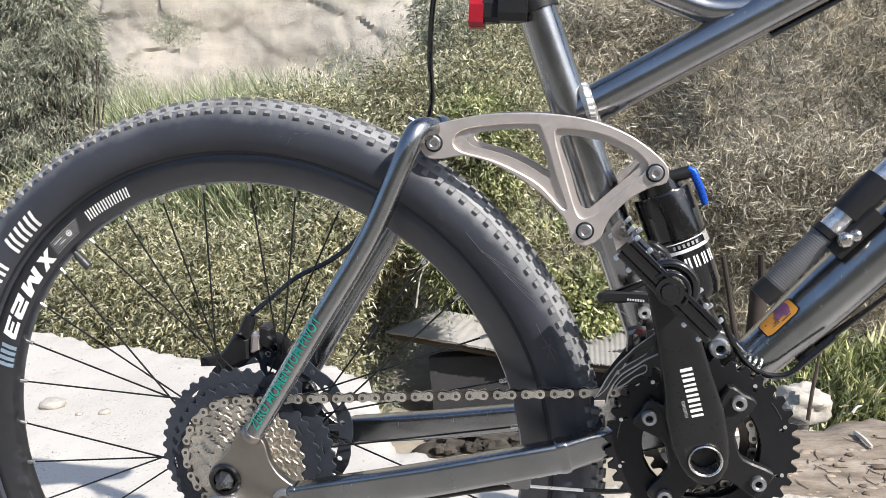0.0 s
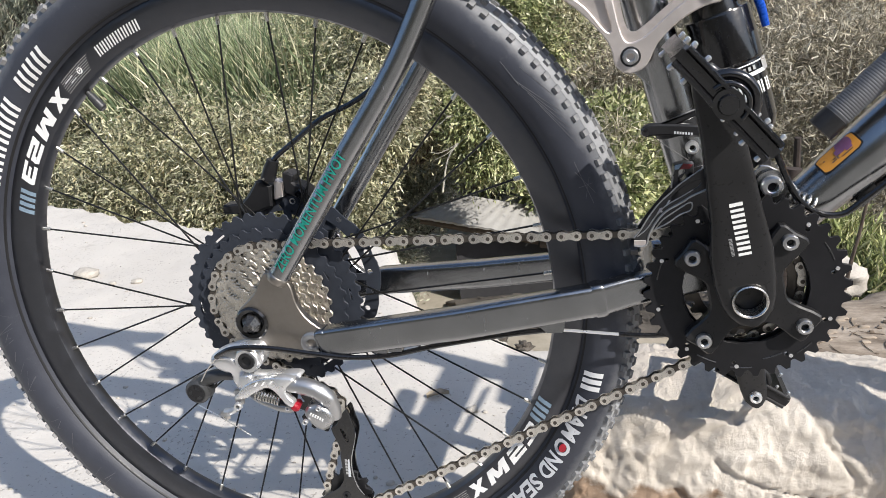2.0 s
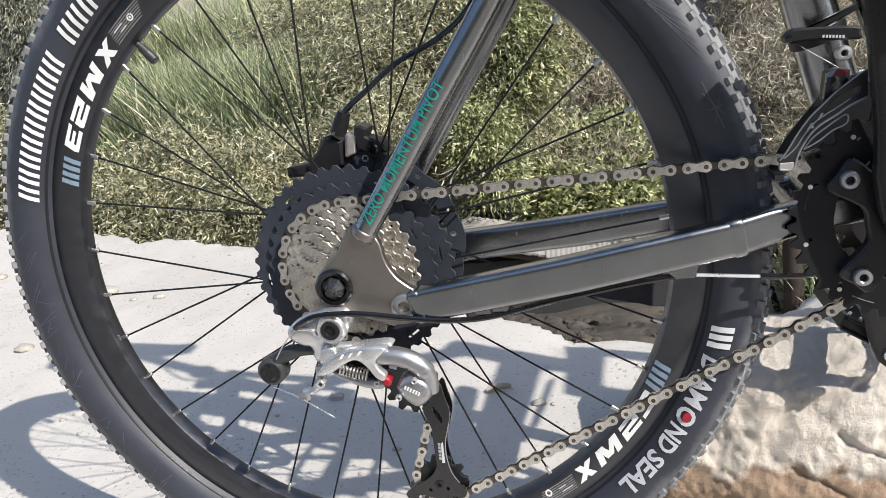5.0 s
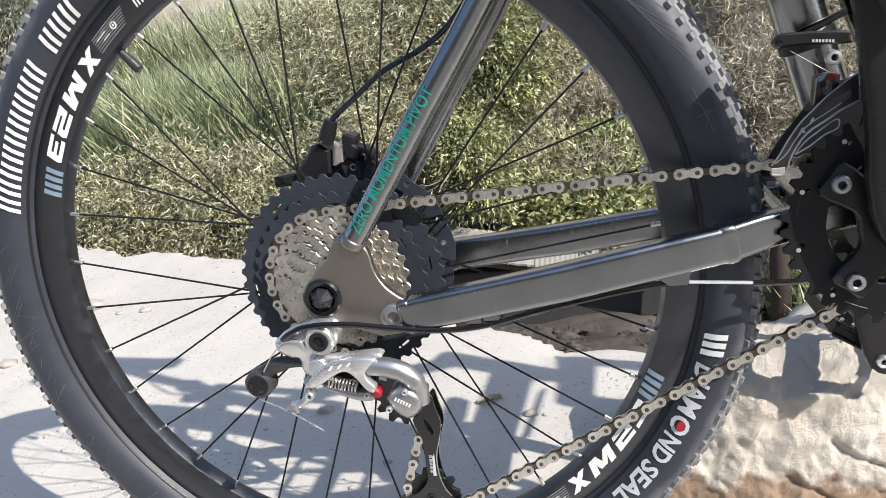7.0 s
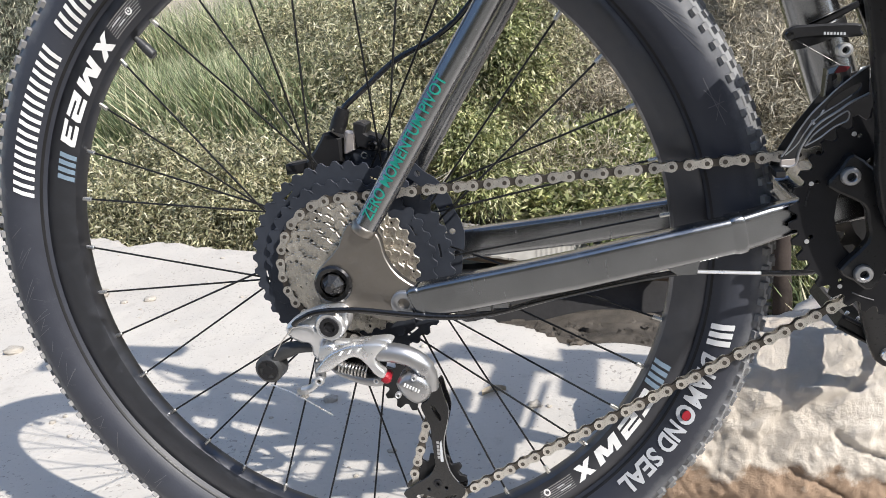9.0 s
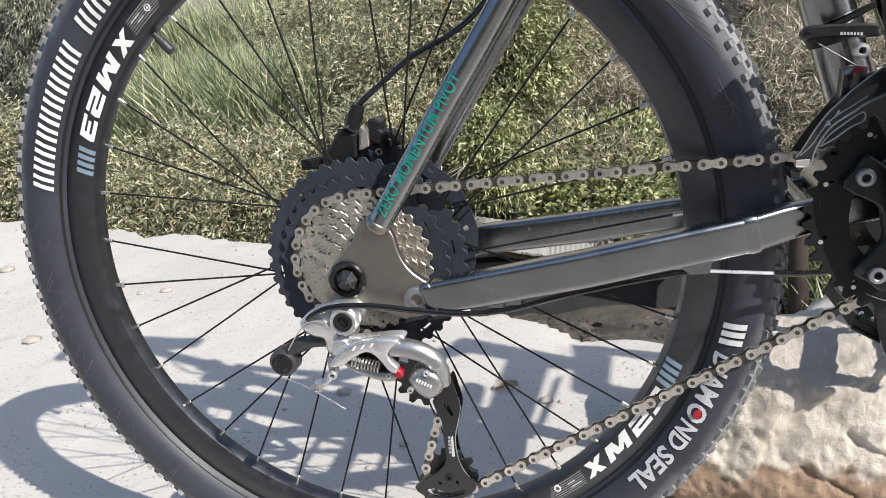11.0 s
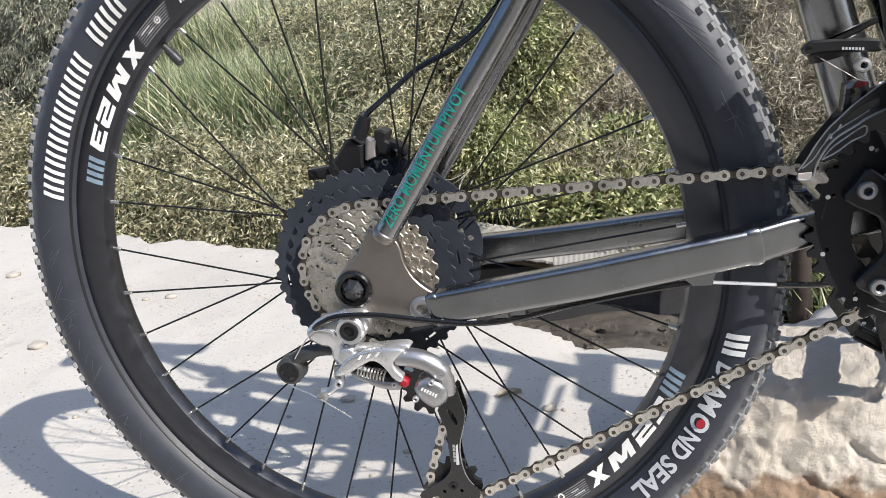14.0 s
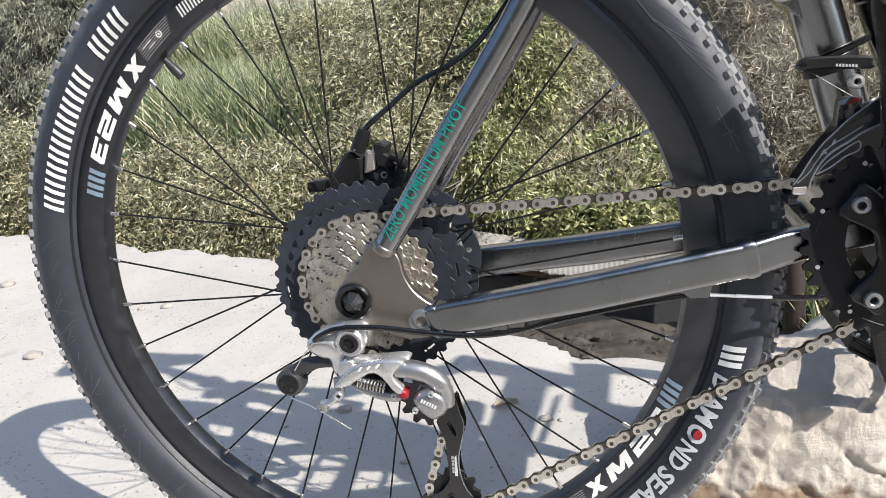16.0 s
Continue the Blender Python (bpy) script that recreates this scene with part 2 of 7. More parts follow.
M = {
    "ground": ground_material(),
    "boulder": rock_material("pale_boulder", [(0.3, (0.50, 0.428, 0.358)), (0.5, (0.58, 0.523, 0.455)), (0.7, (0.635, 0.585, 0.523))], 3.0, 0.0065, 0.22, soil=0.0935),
    "cliff": rock_material("sandstone_cliff", [(0.3, (0.33, 0.29, 0.246)), (0.5, (0.405, 0.362, 0.309)), (0.7, (0.46, 0.417, 0.363))], 0.12, 0.10, 0.22),
    "pebble": rock_material("pebble_stone", [(0.3, (0.36, 0.33, 0.29)), (0.7, (0.53, 0.49, 0.43))], 14.0, 0.002, 0.4),
    "frame": frame_metal(),
    "weld": surface("weld_bead", (0.32, 0.318, 0.315), 0.45, 0.95, 0.2, 150, 0.3, 0.0006),
    "weld_bright": surface("bright_weld_bead", (0.62, 0.61, 0.59), 0.42, 0.9, 0.2, 150, 0.3, 0.0006),
    # warmer and rougher than the frame's metal
    "dropout": surface("warm_dropout_alloy", (0.33, 0.302, 0.272), 0.40, 1.0, 0.12, 30, 0.05, 0.0002, dust=0.05),
    "tyre": tyre_material(),
    "tread": surface("worn_tread_rubber", (0.20, 0.204, 0.212), 0.78, 0, 0.4, 60, 0.3, 0.0004, dust=0.30),
    "tread_crown": surface("dusty_crown_tread_rubber", (0.175, 0.179, 0.186), 0.85, 0, 0.35, 60, 0.3, 0.0004, dust=0.35),
    "tread_dust": surface("dust_between_tread_blocks", (0.28, 0.285, 0.295), 0.95, 0, 0.5, 30, 0.4, 0.0006),
    "rim": surface("black_anodised_rim", (0.115, 0.118, 0.132), 0.40, 1.0, 0.12, 12, 0.03, 0.0002),
    "steel": surface("bright_steel", (0.62, 0.60, 0.57), 0.26, 1.0, 0.2, 120, 0.06, 0.0002),
    "spoke": surface("dark_spoke_steel", (0.018, 0.018, 0.018), 0.35, 0.3, 0.2, 120, 0.05, 0.0001),
    "nipple": surface("nipple_brass_silver", (0.66, 0.64, 0.60), 0.3, 1.0, 0.2, 200, 0.05, 0.0001),
    "cog": surface("nickel_cog", (0.66, 0.62, 0.555), 0.32, 0.92, 0.3, 90, 0.12, 0.0003, dust=0.12),
    "black_cog": surface("black_cog", (0.040, 0.046, 0.060), 0.45, 0.2, 0.3, 70, 0.1, 0.0003),
    "chain": surface("nickel_chain", (0.77, 0.735, 0.68), 0.33, 0.95, 0.3, 160, 0.1, 0.0002),
    "chain_dark": surface("oily_inner_link", (0.13, 0.115, 0.10), 0.4, 0.8, 0.35, 160, 0.1, 0.0002),
    "crank": surface("black_crank_alloy", (0.022, 0.0218, 0.0228), 0.34, 0.2, 0.25, 45, 0.06, 0.0002, coat=0.25),
    "black": surface("black_plastic", (0.014, 0.014, 0.0155), 0.42, 0, 0.25, 80, 0.1, 0.0003),
    "gloss": surface("gloss_black", (0.007, 0.007, 0.008), 0.18, 0.1, 0.2, 60, 0.03, 0.0001, coat=0.6),
    "silver": surface("polished_alloy", (0.76, 0.76, 0.765), 0.31, 0.82, 0.05, 6, 0.0, 0.0001),
    "grey_alloy": surface("grey_alloy", (0.05, 0.05, 0.052), 0.32, 0.6, 0.2, 60, 0.06, 0.0002, coat=0.3),
    "link": surface("champagne_anodised_alloy", (0.63, 0.575, 0.545), 0.42, 0.75, 0.08, 50, 0.08, 0.0002),
    "white": surface("white_print", (0.80, 0.80, 0.79), 0.5, 0, 0.06, 60, 0.05, 0.0001),
    "pale_blue": surface("pale_blue_print", (0.20, 0.275, 0.35), 0.5, 0, 0.1, 60, 0.05, 0.0001),
    "grey_print": surface("grey_print", (0.30, 0.30, 0.30), 0.5, 0, 0.2, 300, 0.05, 0.0001),
    "green": surface("sea_green_print", (0.010, 0.25, 0.195), 0.5, 0, 0.2, 200, 0.1, 0.0002),
    "red": surface("red_plastic", (0.30, 0.008, 0.020), 0.35, 0, 0.15, 100, 0.05, 0.0002),
    "blue": surface("blue_anodised", (0.01, 0.09, 0.55), 0.28, 0.4, 0.15, 100, 0.05, 0.0002),
    "orange": surface("orange_sticker", (0.55, 0.245, 0.035), 0.45, 0, 0.2, 160, 0.1, 0.0002),
    "purple": surface("purple_print", (0.16, 0.07, 0.16), 0.45, 0, 0.3, 200, 0.1, 0.0002),
    "saddle": surface("black_saddle_cover", (0.03, 0.03, 0.03), 0.6, 0, 0.2, 40, 0.1, 0.0004),
    "bark": surface("dry_bark", (0.09, 0.068, 0.052), 0.9, 0, 0.4, 6, 0.5, 0.01),
    # hut wall: the shade below the roof is put into this dark base
    "plaster": surface("shaded_mud_wall", (0.048, 0.047, 0.050), 0.95, 0, 0.3, 2.5, 0.4, 0.01),
    "roof": surface("weathered_roof_sheet", (0.315, 0.305, 0.288), 0.9, 0, 0.35, 3, 0.3, 0.01),
    "cable_grey": surface("dark_grey_alloy", (0.055, 0.056, 0.058), 0.38, 0.3, 0.2, 60, 0.06, 0.0002),
    "cage_grey": surface("cage_grey_alloy", (0.05, 0.05, 0.053), 0.36, 0.7, 0.2, 60, 0.06, 0.0002, coat=0.2),
    "pump_grip": surface("grey_pump_grip", (0.10, 0.102, 0.11), 0.5, 0, 0.2, 60, 0.1, 0.0003),
    "dark_red": surface("dark_red_print", (0.16, 0.012, 0.018), 0.4, 0, 0.2, 100, 0.05, 0.0002),
    "scratch": surface("pale_scratch", (0.12, 0.122, 0.13), 0.7, 0, 0.3, 200, 0.05, 0.0001),
    "twig_brown": surface("brown_twigs", (0.155, 0.118, 0.085), 0.9, 0, 0.4, 60, 0.4, 0.001),
    "litter": surface("dry_leaf_litter", (0.36, 0.292, 0.222), 0.85, 0, 0.45, 50, 0.4, 0.001),
    "pale_wood": surface("bleached_wood", (0.52, 0.49, 0.43), 0.85, 0, 0.3, 20, 0.3, 0.002),
    "satin": surface("satin_grey_alloy", (0.44, 0.44, 0.448), 0.34, 0.88, 0.06, 8, 0.0, 0.0001),
    # brown bark, with the stout trunk's shade put into its colour
    "post": surface("shaded_brown_bark", (0.045, 0.033, 0.028), 0.9, 0, 0.4, 6, 0.5, 0.01),
    "silver_print": surface("silver_grey_print", (0.55, 0.565, 0.59), 0.5, 0, 0.1, 60, 0.05, 0.0001),
    "ring_black": surface("black_chainring", (0.017, 0.017, 0.019), 0.4, 0.2, 0.3, 70, 0.08, 0.0002),
    "brown_rock": surface("brown_rock", (0.13, 0.11, 0.09), 0.95, 0, 0.6, 60, 0.9, 0.006),
    # brown rubble whose base is lowered to carry the shade at the hut's foot
    "rubble": surface("shaded_brown_rubble", (0.085, 0.074, 0.063), 0.95, 0, 0.6, 8, 0.8, 0.02),
    "dry_leaf": surface("dry_leaf", (0.42, 0.355, 0.26), 0.7, 0, 0.3, 90, 0.3, 0.0006),
    "wood": surface("dark_wood", (0.10, 0.075, 0.055), 0.85, 0, 0.35, 5, 0.3, 0.005),
}
M["leaf_olive"] = leaf_material("olive_leaves", [(0.0, (0.072, 0.080, 0.046)), (0.3, (0.255, 0.262, 0.150)), (0.6, (0.53, 0.515, 0.355)), (0.82, (0.26, 0.225, 0.135)), (1.0, (0.76, 0.735, 0.58))])
M["leaf_green"] = leaf_material("fresh_leaves", [(0.0, (0.080, 0.105, 0.046)), (0.45, (0.265, 0.310, 0.135)), (0.8, (0.53, 0.535, 0.30)), (1.0, (0.72, 0.70, 0.50))])
M["leaf_reed"] = leaf_material("reed_blades", [(0.0, (0.150, 0.205, 0.112)), (0.45, (0.275, 0.335, 0.190)), (0.75, (0.470, 0.485, 0.315)), (1.0, (0.760, 0.710, 0.540))])
M["leaf_grass"] = leaf_material("grass_blades", [(0.0, (0.13, 0.165, 0.065)), (0.45, (0.36, 0.41, 0.185)), (0.8, (0.62, 0.63, 0.35)), (1.0, (0.80, 0.76, 0.56))])
M["leaf_tamarisk"] = leaf_material("tamarisk_sprays", [(0.0, (0.150, 0.172, 0.136)), (0.5, (0.290, 0.308, 0.245)), (0.8, (0.43, 0.425, 0.340)), (1.0, (0.56, 0.535, 0.44))], 0.8)
M["leaf_dry"] = leaf_material("dry_twigs", [(0.0, (0.148, 0.131, 0.097)), (0.35, (0.308, 0.279, 0.218)), (0.7, (0.500, 0.462, 0.377)), (1.0, (0.71, 0.668, 0.580))], 0.8)
M["leaf_grey"] = leaf_material("grey_green_foliage", [(0.0, (0.205, 0.230, 0.185)), (0.5, (0.335, 0.350, 0.282)), (0.8, (0.450, 0.440, 0.350)), (1.0, (0.560, 0.535, 0.440))], 0.8)
# dull blacks: less mirror-like than plain plastic
for key, level in (("tyre", 0.38), ("rim", 0.4), ("crank", 0.22), ("black_cog", 0.3), ("ring_black", 0.25), ("black", 0.35), ("tread", 0.2), ("spoke", 0.3)):
    M[key].node_tree.nodes["Principled BSDF"].inputs["Specular IOR Level"].default_value = level

# ---- building tools ----


class Geo:
    """Vertices and faces of one mesh, gathered piece by piece."""

    def __init__(self):
        self.v, self.f = [], []

    def add(self, verts, faces):
        o = len(self.v)
        self.v += [tuple(p) for p in verts]
        self.f += [tuple(i + o for i in q) for q in faces]
        return self

    def box(self, centre, size, turn=None, chamfer=0.0):
        """A box with chamfered edges along its first axis when asked."""
        x, y, z = (s / 2 for s in size)
        c = min(chamfer, y * 0.9, z * 0.9)
        ring = [(-y + c, -z), (y - c, -z), (y, -z + c), (y, z - c), (y - c, z), (-y + c, z), (-y, z - c), (-y, -z + c)] if c else [(-y, -z), (y, -z), (y, z), (-y, z)]
        n = len(ring)
        pts = [Vector((s * x, a, b)) for s in (-1, 1) for a, b in ring]
        m = turn if turn is not None else Matrix.Identity(3)
        pts = [m @ p + Vector(centre) for p in pts]
        faces = [tuple(range(n))[::-1], tuple(range(n, 2 * n))] + [(i, (i + 1) % n, n + (i + 1) % n, n + i) for i in range(n)]
        return self.add(pts, faces)

    def tube(self, pts, r, n=12, section=None, up=(0, 1, 0), cap=True):
        """A tube along points; r: a radius or one for each point; section: (half width along up, half height, corner power) for a boxy tube."""
        pts = [Vector(p) for p in pts]
        rs = r if isinstance(r, (list, tuple)) else [r] * len(pts)
        rings, faces = [], []
        side = Vector(up)
        for i, p in enumerate(pts):
            t = (pts[min(i + 1, len(pts) - 1)] - pts[max(i - 1, 0)]).normalized()
            a = side - t * side.dot(t)
            if a.length < 1e-4:
                a = t.orthogonal()
            a.normalize()
            side = a
            b = t.cross(a)
            for k in range(n):
                w = 2 * math.pi * k / n
                ca, sa = math.cos(w), math.sin(w)
                if section:
                    hw, hh, pw = section
                    ca = math.copysign(abs(ca) ** pw, ca) * hw * rs[i]
                    sa = math.copysign(abs(sa) ** pw, sa) * hh * rs[i]
                    rings.append(p + a * ca + b * sa)
                else:
                    rings.append(p + (a * ca + b * sa) * rs[i])
        for i in range(len(pts) - 1):
            for k in range(n):
                k2 = (k + 1) % n
                faces.append((i * n + k, i * n + k2, (i + 1) * n + k2, (i + 1) * n + k))
        if cap:
            faces += [tuple(range(n))[::-1], tuple(range((len(pts) - 1) * n, len(pts) * n))]
        return self.add(rings, faces)

    def lathe(self, profile, n=48, centre=(0, 0, 0), closed=False):
        """Revolve (radius, y) points about an axis along y."""
        m = len(profile)
        cx, cy, cz = centre
        pts = [(cx + r * math.cos(2 * math.pi * k / n), cy + y, cz + r * math.sin(2 * math.pi * k / n)) for k in range(n) for r, y in profile]
        faces = []
        for k in range(n):
            k2 = (k + 1) % n
            for i in range(m if closed else m - 1):
                j = (i + 1) % m
                faces.append((k * m + i, k * m + j, k2 * m + j, k2 * m + i))
        return self.add(pts, faces)

    def plate(self, outline, y0, y1, holes=(), chamfer=0.0):
        """A flat plate in the xz plane from y0 to y1, with holes, its front edges chamfered."""
        loops = [list(outline)] + [list(h) for h in holes]

        def area(q):
            return sum(a[0] * b[1] - b[0] * a[1] for a, b in zip(q, q[1:] + q[:1])) / 2

        loops = [q if (area(q) > 0) == (i == 0) else q[::-1] for i, q in enumerate(loops)]

        def inset(q, d):
            out = []
            for i, p in enumerate(q):
                a, b = Vector(q[i - 1]), Vector(q[(i + 1) % len(q)])
                t = (b - a).normalized()
                out.append((p[0] - t.y * d, p[1] + t.x * d))
            return out

        fronts = [inset(q, chamfer) if chamfer else q for q in loops]
        bm = bmesh.new()
        index, edges = [], []
        for q in fronts:
            vs = [bm.verts.new((x, 0, z)) for x, z in q]
            index += vs
            edges += [bm.edges.new((vs[i], vs[(i + 1) % len(vs)])) for i in range(len(vs))]
        fill = bmesh.ops.triangle_fill(bm, use_beauty=True, use_dissolve=False, edges=edges)
        bm.verts.index_update()
        tris = [[v.index for v in g.verts] for g in fill["geom"] if isinstance(g, bmesh.types.BMFace)]
        bm.free()
        n = len(index)
        front = [(x, y0, z) for q in fronts for x, z in q]
        mid = [(x, y0 + chamfer, z) for q in loops for x, z in q]
        back = [(x, y1, z) for q in loops for x, z in q]
        faces = []
        for t in tris:
            a, b, c = (Vector((front[i][0], front[i][2])) for i in t)
            if (b - a).cross(c - a) < 0:
                t = t[::-1]
            faces.append(tuple(t))
            faces.append(tuple(i + 2 * n for i in t[::-1]))
        o = 0
        for q in loops:
            k = len(q)
            for i in range(k):
                j = (i + 1) % k
                for lay in (0, n):
                    faces.append((o + j + lay, o + i + lay, o + i + lay + n, o + j + lay + n))
            o += k
        return self.add(front + mid + back, faces)

    def disc(self, x, z, r, y0, y1, n=24, chamfer=0.0):
        """A short round pin along y."""
        c = chamfer
        return self.lathe([(0, y0), (r - c, y0), (r, y0 + c), (r, y1), (0, y1)], n, (x, 0, z))

    def mesh(self, name, mat, angle=35):
        me = bpy.data.meshes.new(name)
        me.from_pydata(self.v, [], self.f)
        me.validate()
        if isinstance(mat, (list, tuple)):
            for q in mat:
                me.materials.append(q)
        else:
            me.materials.append(mat)
        me.polygons.foreach_set("use_smooth", [True] * len(me.polygons))
        me.set_sharp_from_angle(angle=radians(angle))
        return me


def part(name, geo, mat, parent=None, label="", angle=35, kind=""):
    """Link a mesh as one object under a thing or a part."""
    me = geo if isinstance(geo, bpy.types.Mesh) else geo.mesh(name, M[mat] if isinstance(mat, str) else mat, angle)
    ob = new(name, me)
    ob.parent = parent
    if label or kind:
        tagged(ob, label, kind=kind)
    return ob


def thing(name, label, category, where=(0, 0, 0), group=""):
    ob = new(name)
    ob.location = where
    ob.empty_display_size = 0.05
    return tagged(ob, label, category, group)


def arc(cx, cz, r, a0, a1, n):
    return [(cx + r * math.cos(radians(a0 + (a1 - a0) * i / n)), cz + r * math.sin(radians(a0 + (a1 - a0) * i / n))) for i in range(n + 1)]


def circle(cx, cz, r, n=16):
    return arc(cx, cz, r, 0, 360, n)[:-1]


def smooth(pts, n=6):
    """A Catmull-Rom line through points."""
    pts = [Vector(p) for p in pts]
    out = []
    for i in range(len(pts) - 1):
        a, b, c, d = pts[max(i - 1, 0)], pts[i], pts[i + 1], pts[min(i + 2, len(pts) - 1)]
        for k in range(n):
            t = k / n
            out.append(0.5 * (2 * b + (c - a) * t + (2 * a - 5 * b + 4 * c - d) * t * t + (3 * b - a - 3 * c + d) * t ** 3))
    return out + [pts[-1]]


def rounded(poly, n=4, closed=True):
    """A polygon in two coordinates made round by a Catmull-Rom line."""
    pts = [Vector((x, z, 0)) for x, z in poly]
    k = len(pts)
    out = []
    for i in range(k):
        a, b, c, d = pts[i - 1], pts[i], pts[(i + 1) % k], pts[(i + 2) % k]
        for j in range(n):
            t = j / n
            q = 0.5 * (2 * b + (c - a) * t + (2 * a - 5 * b + 4 * c - d) * t * t + (3 * b - a - 3 * c + d) * t ** 3)
            out.append((q.x, q.y))
    return out


def lettering(text, shear=0.0, weight=0.02, space=1.0):
    """The built-in font's letters as flat vertices and faces, one unit high, and their width."""
    cu = bpy.data.curves.new("lettering", "FONT")
    cu.body, cu.size, cu.shear, cu.resolution_u = text, 1.0, shear, 3
    cu.offset, cu.space_character = weight, space
    ob = new("lettering", cu)
    bpy.context.view_layer.update()
    me = bpy.data.meshes.new_from_object(ob.evaluated_get(bpy.context.evaluated_depsgraph_get()))
    bm = bmesh.new()
    bm.from_mesh(me)
    for k in range(1, 6):
        bmesh.ops.bisect_plane(bm, geom=bm.verts[:] + bm.edges[:] + bm.faces[:], plane_co=(0, 0.13 * k, 0), plane_no=(0, 1, 0))
    bmesh.ops.triangulate(bm, faces=bm.faces)
    bm.verts.index_update()
    v = [(q.co.x, q.co.y) for q in bm.verts]
    f = [tuple(w.index for w in q.verts) for q in bm.faces]
    bm.free()
    bpy.data.objects.remove(ob)
    bpy.data.meshes.remove(me)
    x0, x1 = min(p[0] for p in v), max(p[0] for p in v)
    top = max(p[1] for p in v)
    return [((x - x0) / (x1 - x0), y / top) for x, y in v], f


def bars(count, gaps=(), slant=0.25, fill=0.72):
    """Plain slanted strokes, a pair for each sign of a line that is not spelled out, in unit width and height."""
    v, f = [], []
    w = 1.0 / count
    for i in range(count):
        if i in gaps:
            continue
        for s0, s1 in ((0.0, 0.25), (0.48, fill)):
            a, b = (i + s0) * w, (i + s1) * w
            sl = slant * w
            for k in range(6):
                o = len(v)
                z0, z1 = k / 6, (k + 1) / 6
                v += [(a + sl * z0, z0), (b + sl * z0, z0), (b + sl * z1, z1), (a + sl * z1, z1)]
                f.append((o, o + 1, o + 2, o + 3))
    return v, f


# ---- terrain ----
EDGE = [(-40, 22.0), (-6, 3.9), (-2.2, 1.89), (-1.45, 1.57), (-0.71, 1.26), (-0.43, 1.25), (-0.24, 1.08), (-0.066, 0.68), (0.03, 0.64), (0.1, 0.545), (0.14, 0.495), (0.19, 0.505), (0.25, 0.525), (0.33, 0.52), (0.45, 0.52), (0.6, 0.72), (1.2, 0.85), (3, 1.3), (40, 6.0)]


def edge_y(x):
    return float(np.interp(x, [p[0] for p in EDGE], [p[1] for p in EDGE]))


def ground_z(x, y):
    """A pale ledge that breaks off to a valley, whose far side climbs to the right."""
    n = noise.noise(Vector((x * 0.9, y * 0.9, 0.3)))
    top = 0.006 * noise.noise(Vector((x * 3, y * 3, 1))) + 0.003 * noise.noise(Vector((x * 11, y * 11, 2)))
    d = y - edge_y(x) - 0.05 * noise.noise(Vector((x * 5, y * 2, 4))) - 0.02 * noise.noise(Vector((x * 17, y * 9, 4)))
    floor = -3.55 + 0.15 * n + max(0.0, y - 11) * 0.16
    floor += max(0.0, x - 2.0) * max(0.0, min(1.0, (y - 8.5) / 4)) * 0.25
    # a steep bank of dry earth closes the valley on one side
    bank = max(0.0, min(1.0, (x + 0.6) / 1.2))
    foot = 10.7 - max(0.0, min(1.1, (x - 1.0) * 0.8))
    floor += bank * max(0.0, min(11.5, (y - foot) * 1.7)) * (1 + 0.15 * n)
    floor = min(floor, 7.5)
    if d <= 0:
        # the rise at negative y is an added, unseen hill that darkens reflections
        return top + max(0.0, min(7.0, (-5.5 - y) * 0.7 * (1 + 0.3 * n)))
    drop = -0.10 * d - 3.2 * max(0.0, d - 0.08) - 0.04 * abs(noise.noise(Vector((x * 8, y * 8, 6)))) * min(1, d * 10)
    return max(top + drop, floor)


def spaced(a, b, fine_a, fine_b, fine, grow=1.35):
    out = [fine_a + i * fine for i in range(int(round((fine_b - fine_a) / fine)) + 1)]
    s = fine
    while out[-1] < b:
        s *= grow
        out.append(out[-1] + min(s, 60))
    s = fine
    while out[0] > a:
        s *= grow
        out.insert(0, out[0] - min(s, 60))
    return out


def build_ground():
    xs = spaced(-400, 400, -1.7, 0.9, 0.02, 1.06)
    ys = spaced(-300, 600, -0.1, 2.0, 0.02, 1.06)
    g = Geo()
    v = [(x, y, ground_z(x, y)) for y in ys for x in xs]
    n = len(xs)
    f = [(j * n + i, j * n + i + 1, (j + 1) * n + i + 1, (j + 1) * n + i) for j in range(len(ys) - 1) for i in range(n - 1)]
    g.add(v, f)
    return tagged(part("ground", g, "ground", angle=60), "pale sandy concrete ledge, dusty, breaking off to a brown valley", "ground", kind="structure")


build_ground()


def rough_stone(g, centre, size, seed, rings=10, segs=16, power=0.6, rough=0.18):
    """A lump of stone: a squared-off ball pushed in and out."""
    pts = []
    for i in range(rings + 1):
        a = math.pi * i / rings
        for k in range(segs):
            b = 2 * math.pi * k / segs
            d = Vector((math.sin(a) * math.cos(b), math.sin(a) * math.sin(b), math.cos(a)))
            d = Vector([math.copysign(abs(c) ** power, c) for c in d])
            q = d * (1 + rough * noise.noise(d * 1.7 + Vector((seed, 0, 0))) + rough * 0.4 * noise.noise(d * 5 + Vector((0, seed, 0))))
            pts.append((centre[0] + q.x * size[0], centre[1] + q.y * size[1], centre[2] + q.z * size[2]))
    f = [(i * segs + k, i * segs + (k + 1) % segs, (i + 1) * segs + (k + 1) % segs, (i + 1) * segs + k) for i in range(rings) for k in range(segs)]
    f = [q[::-1] for q in f]
    return g.add(pts, f)


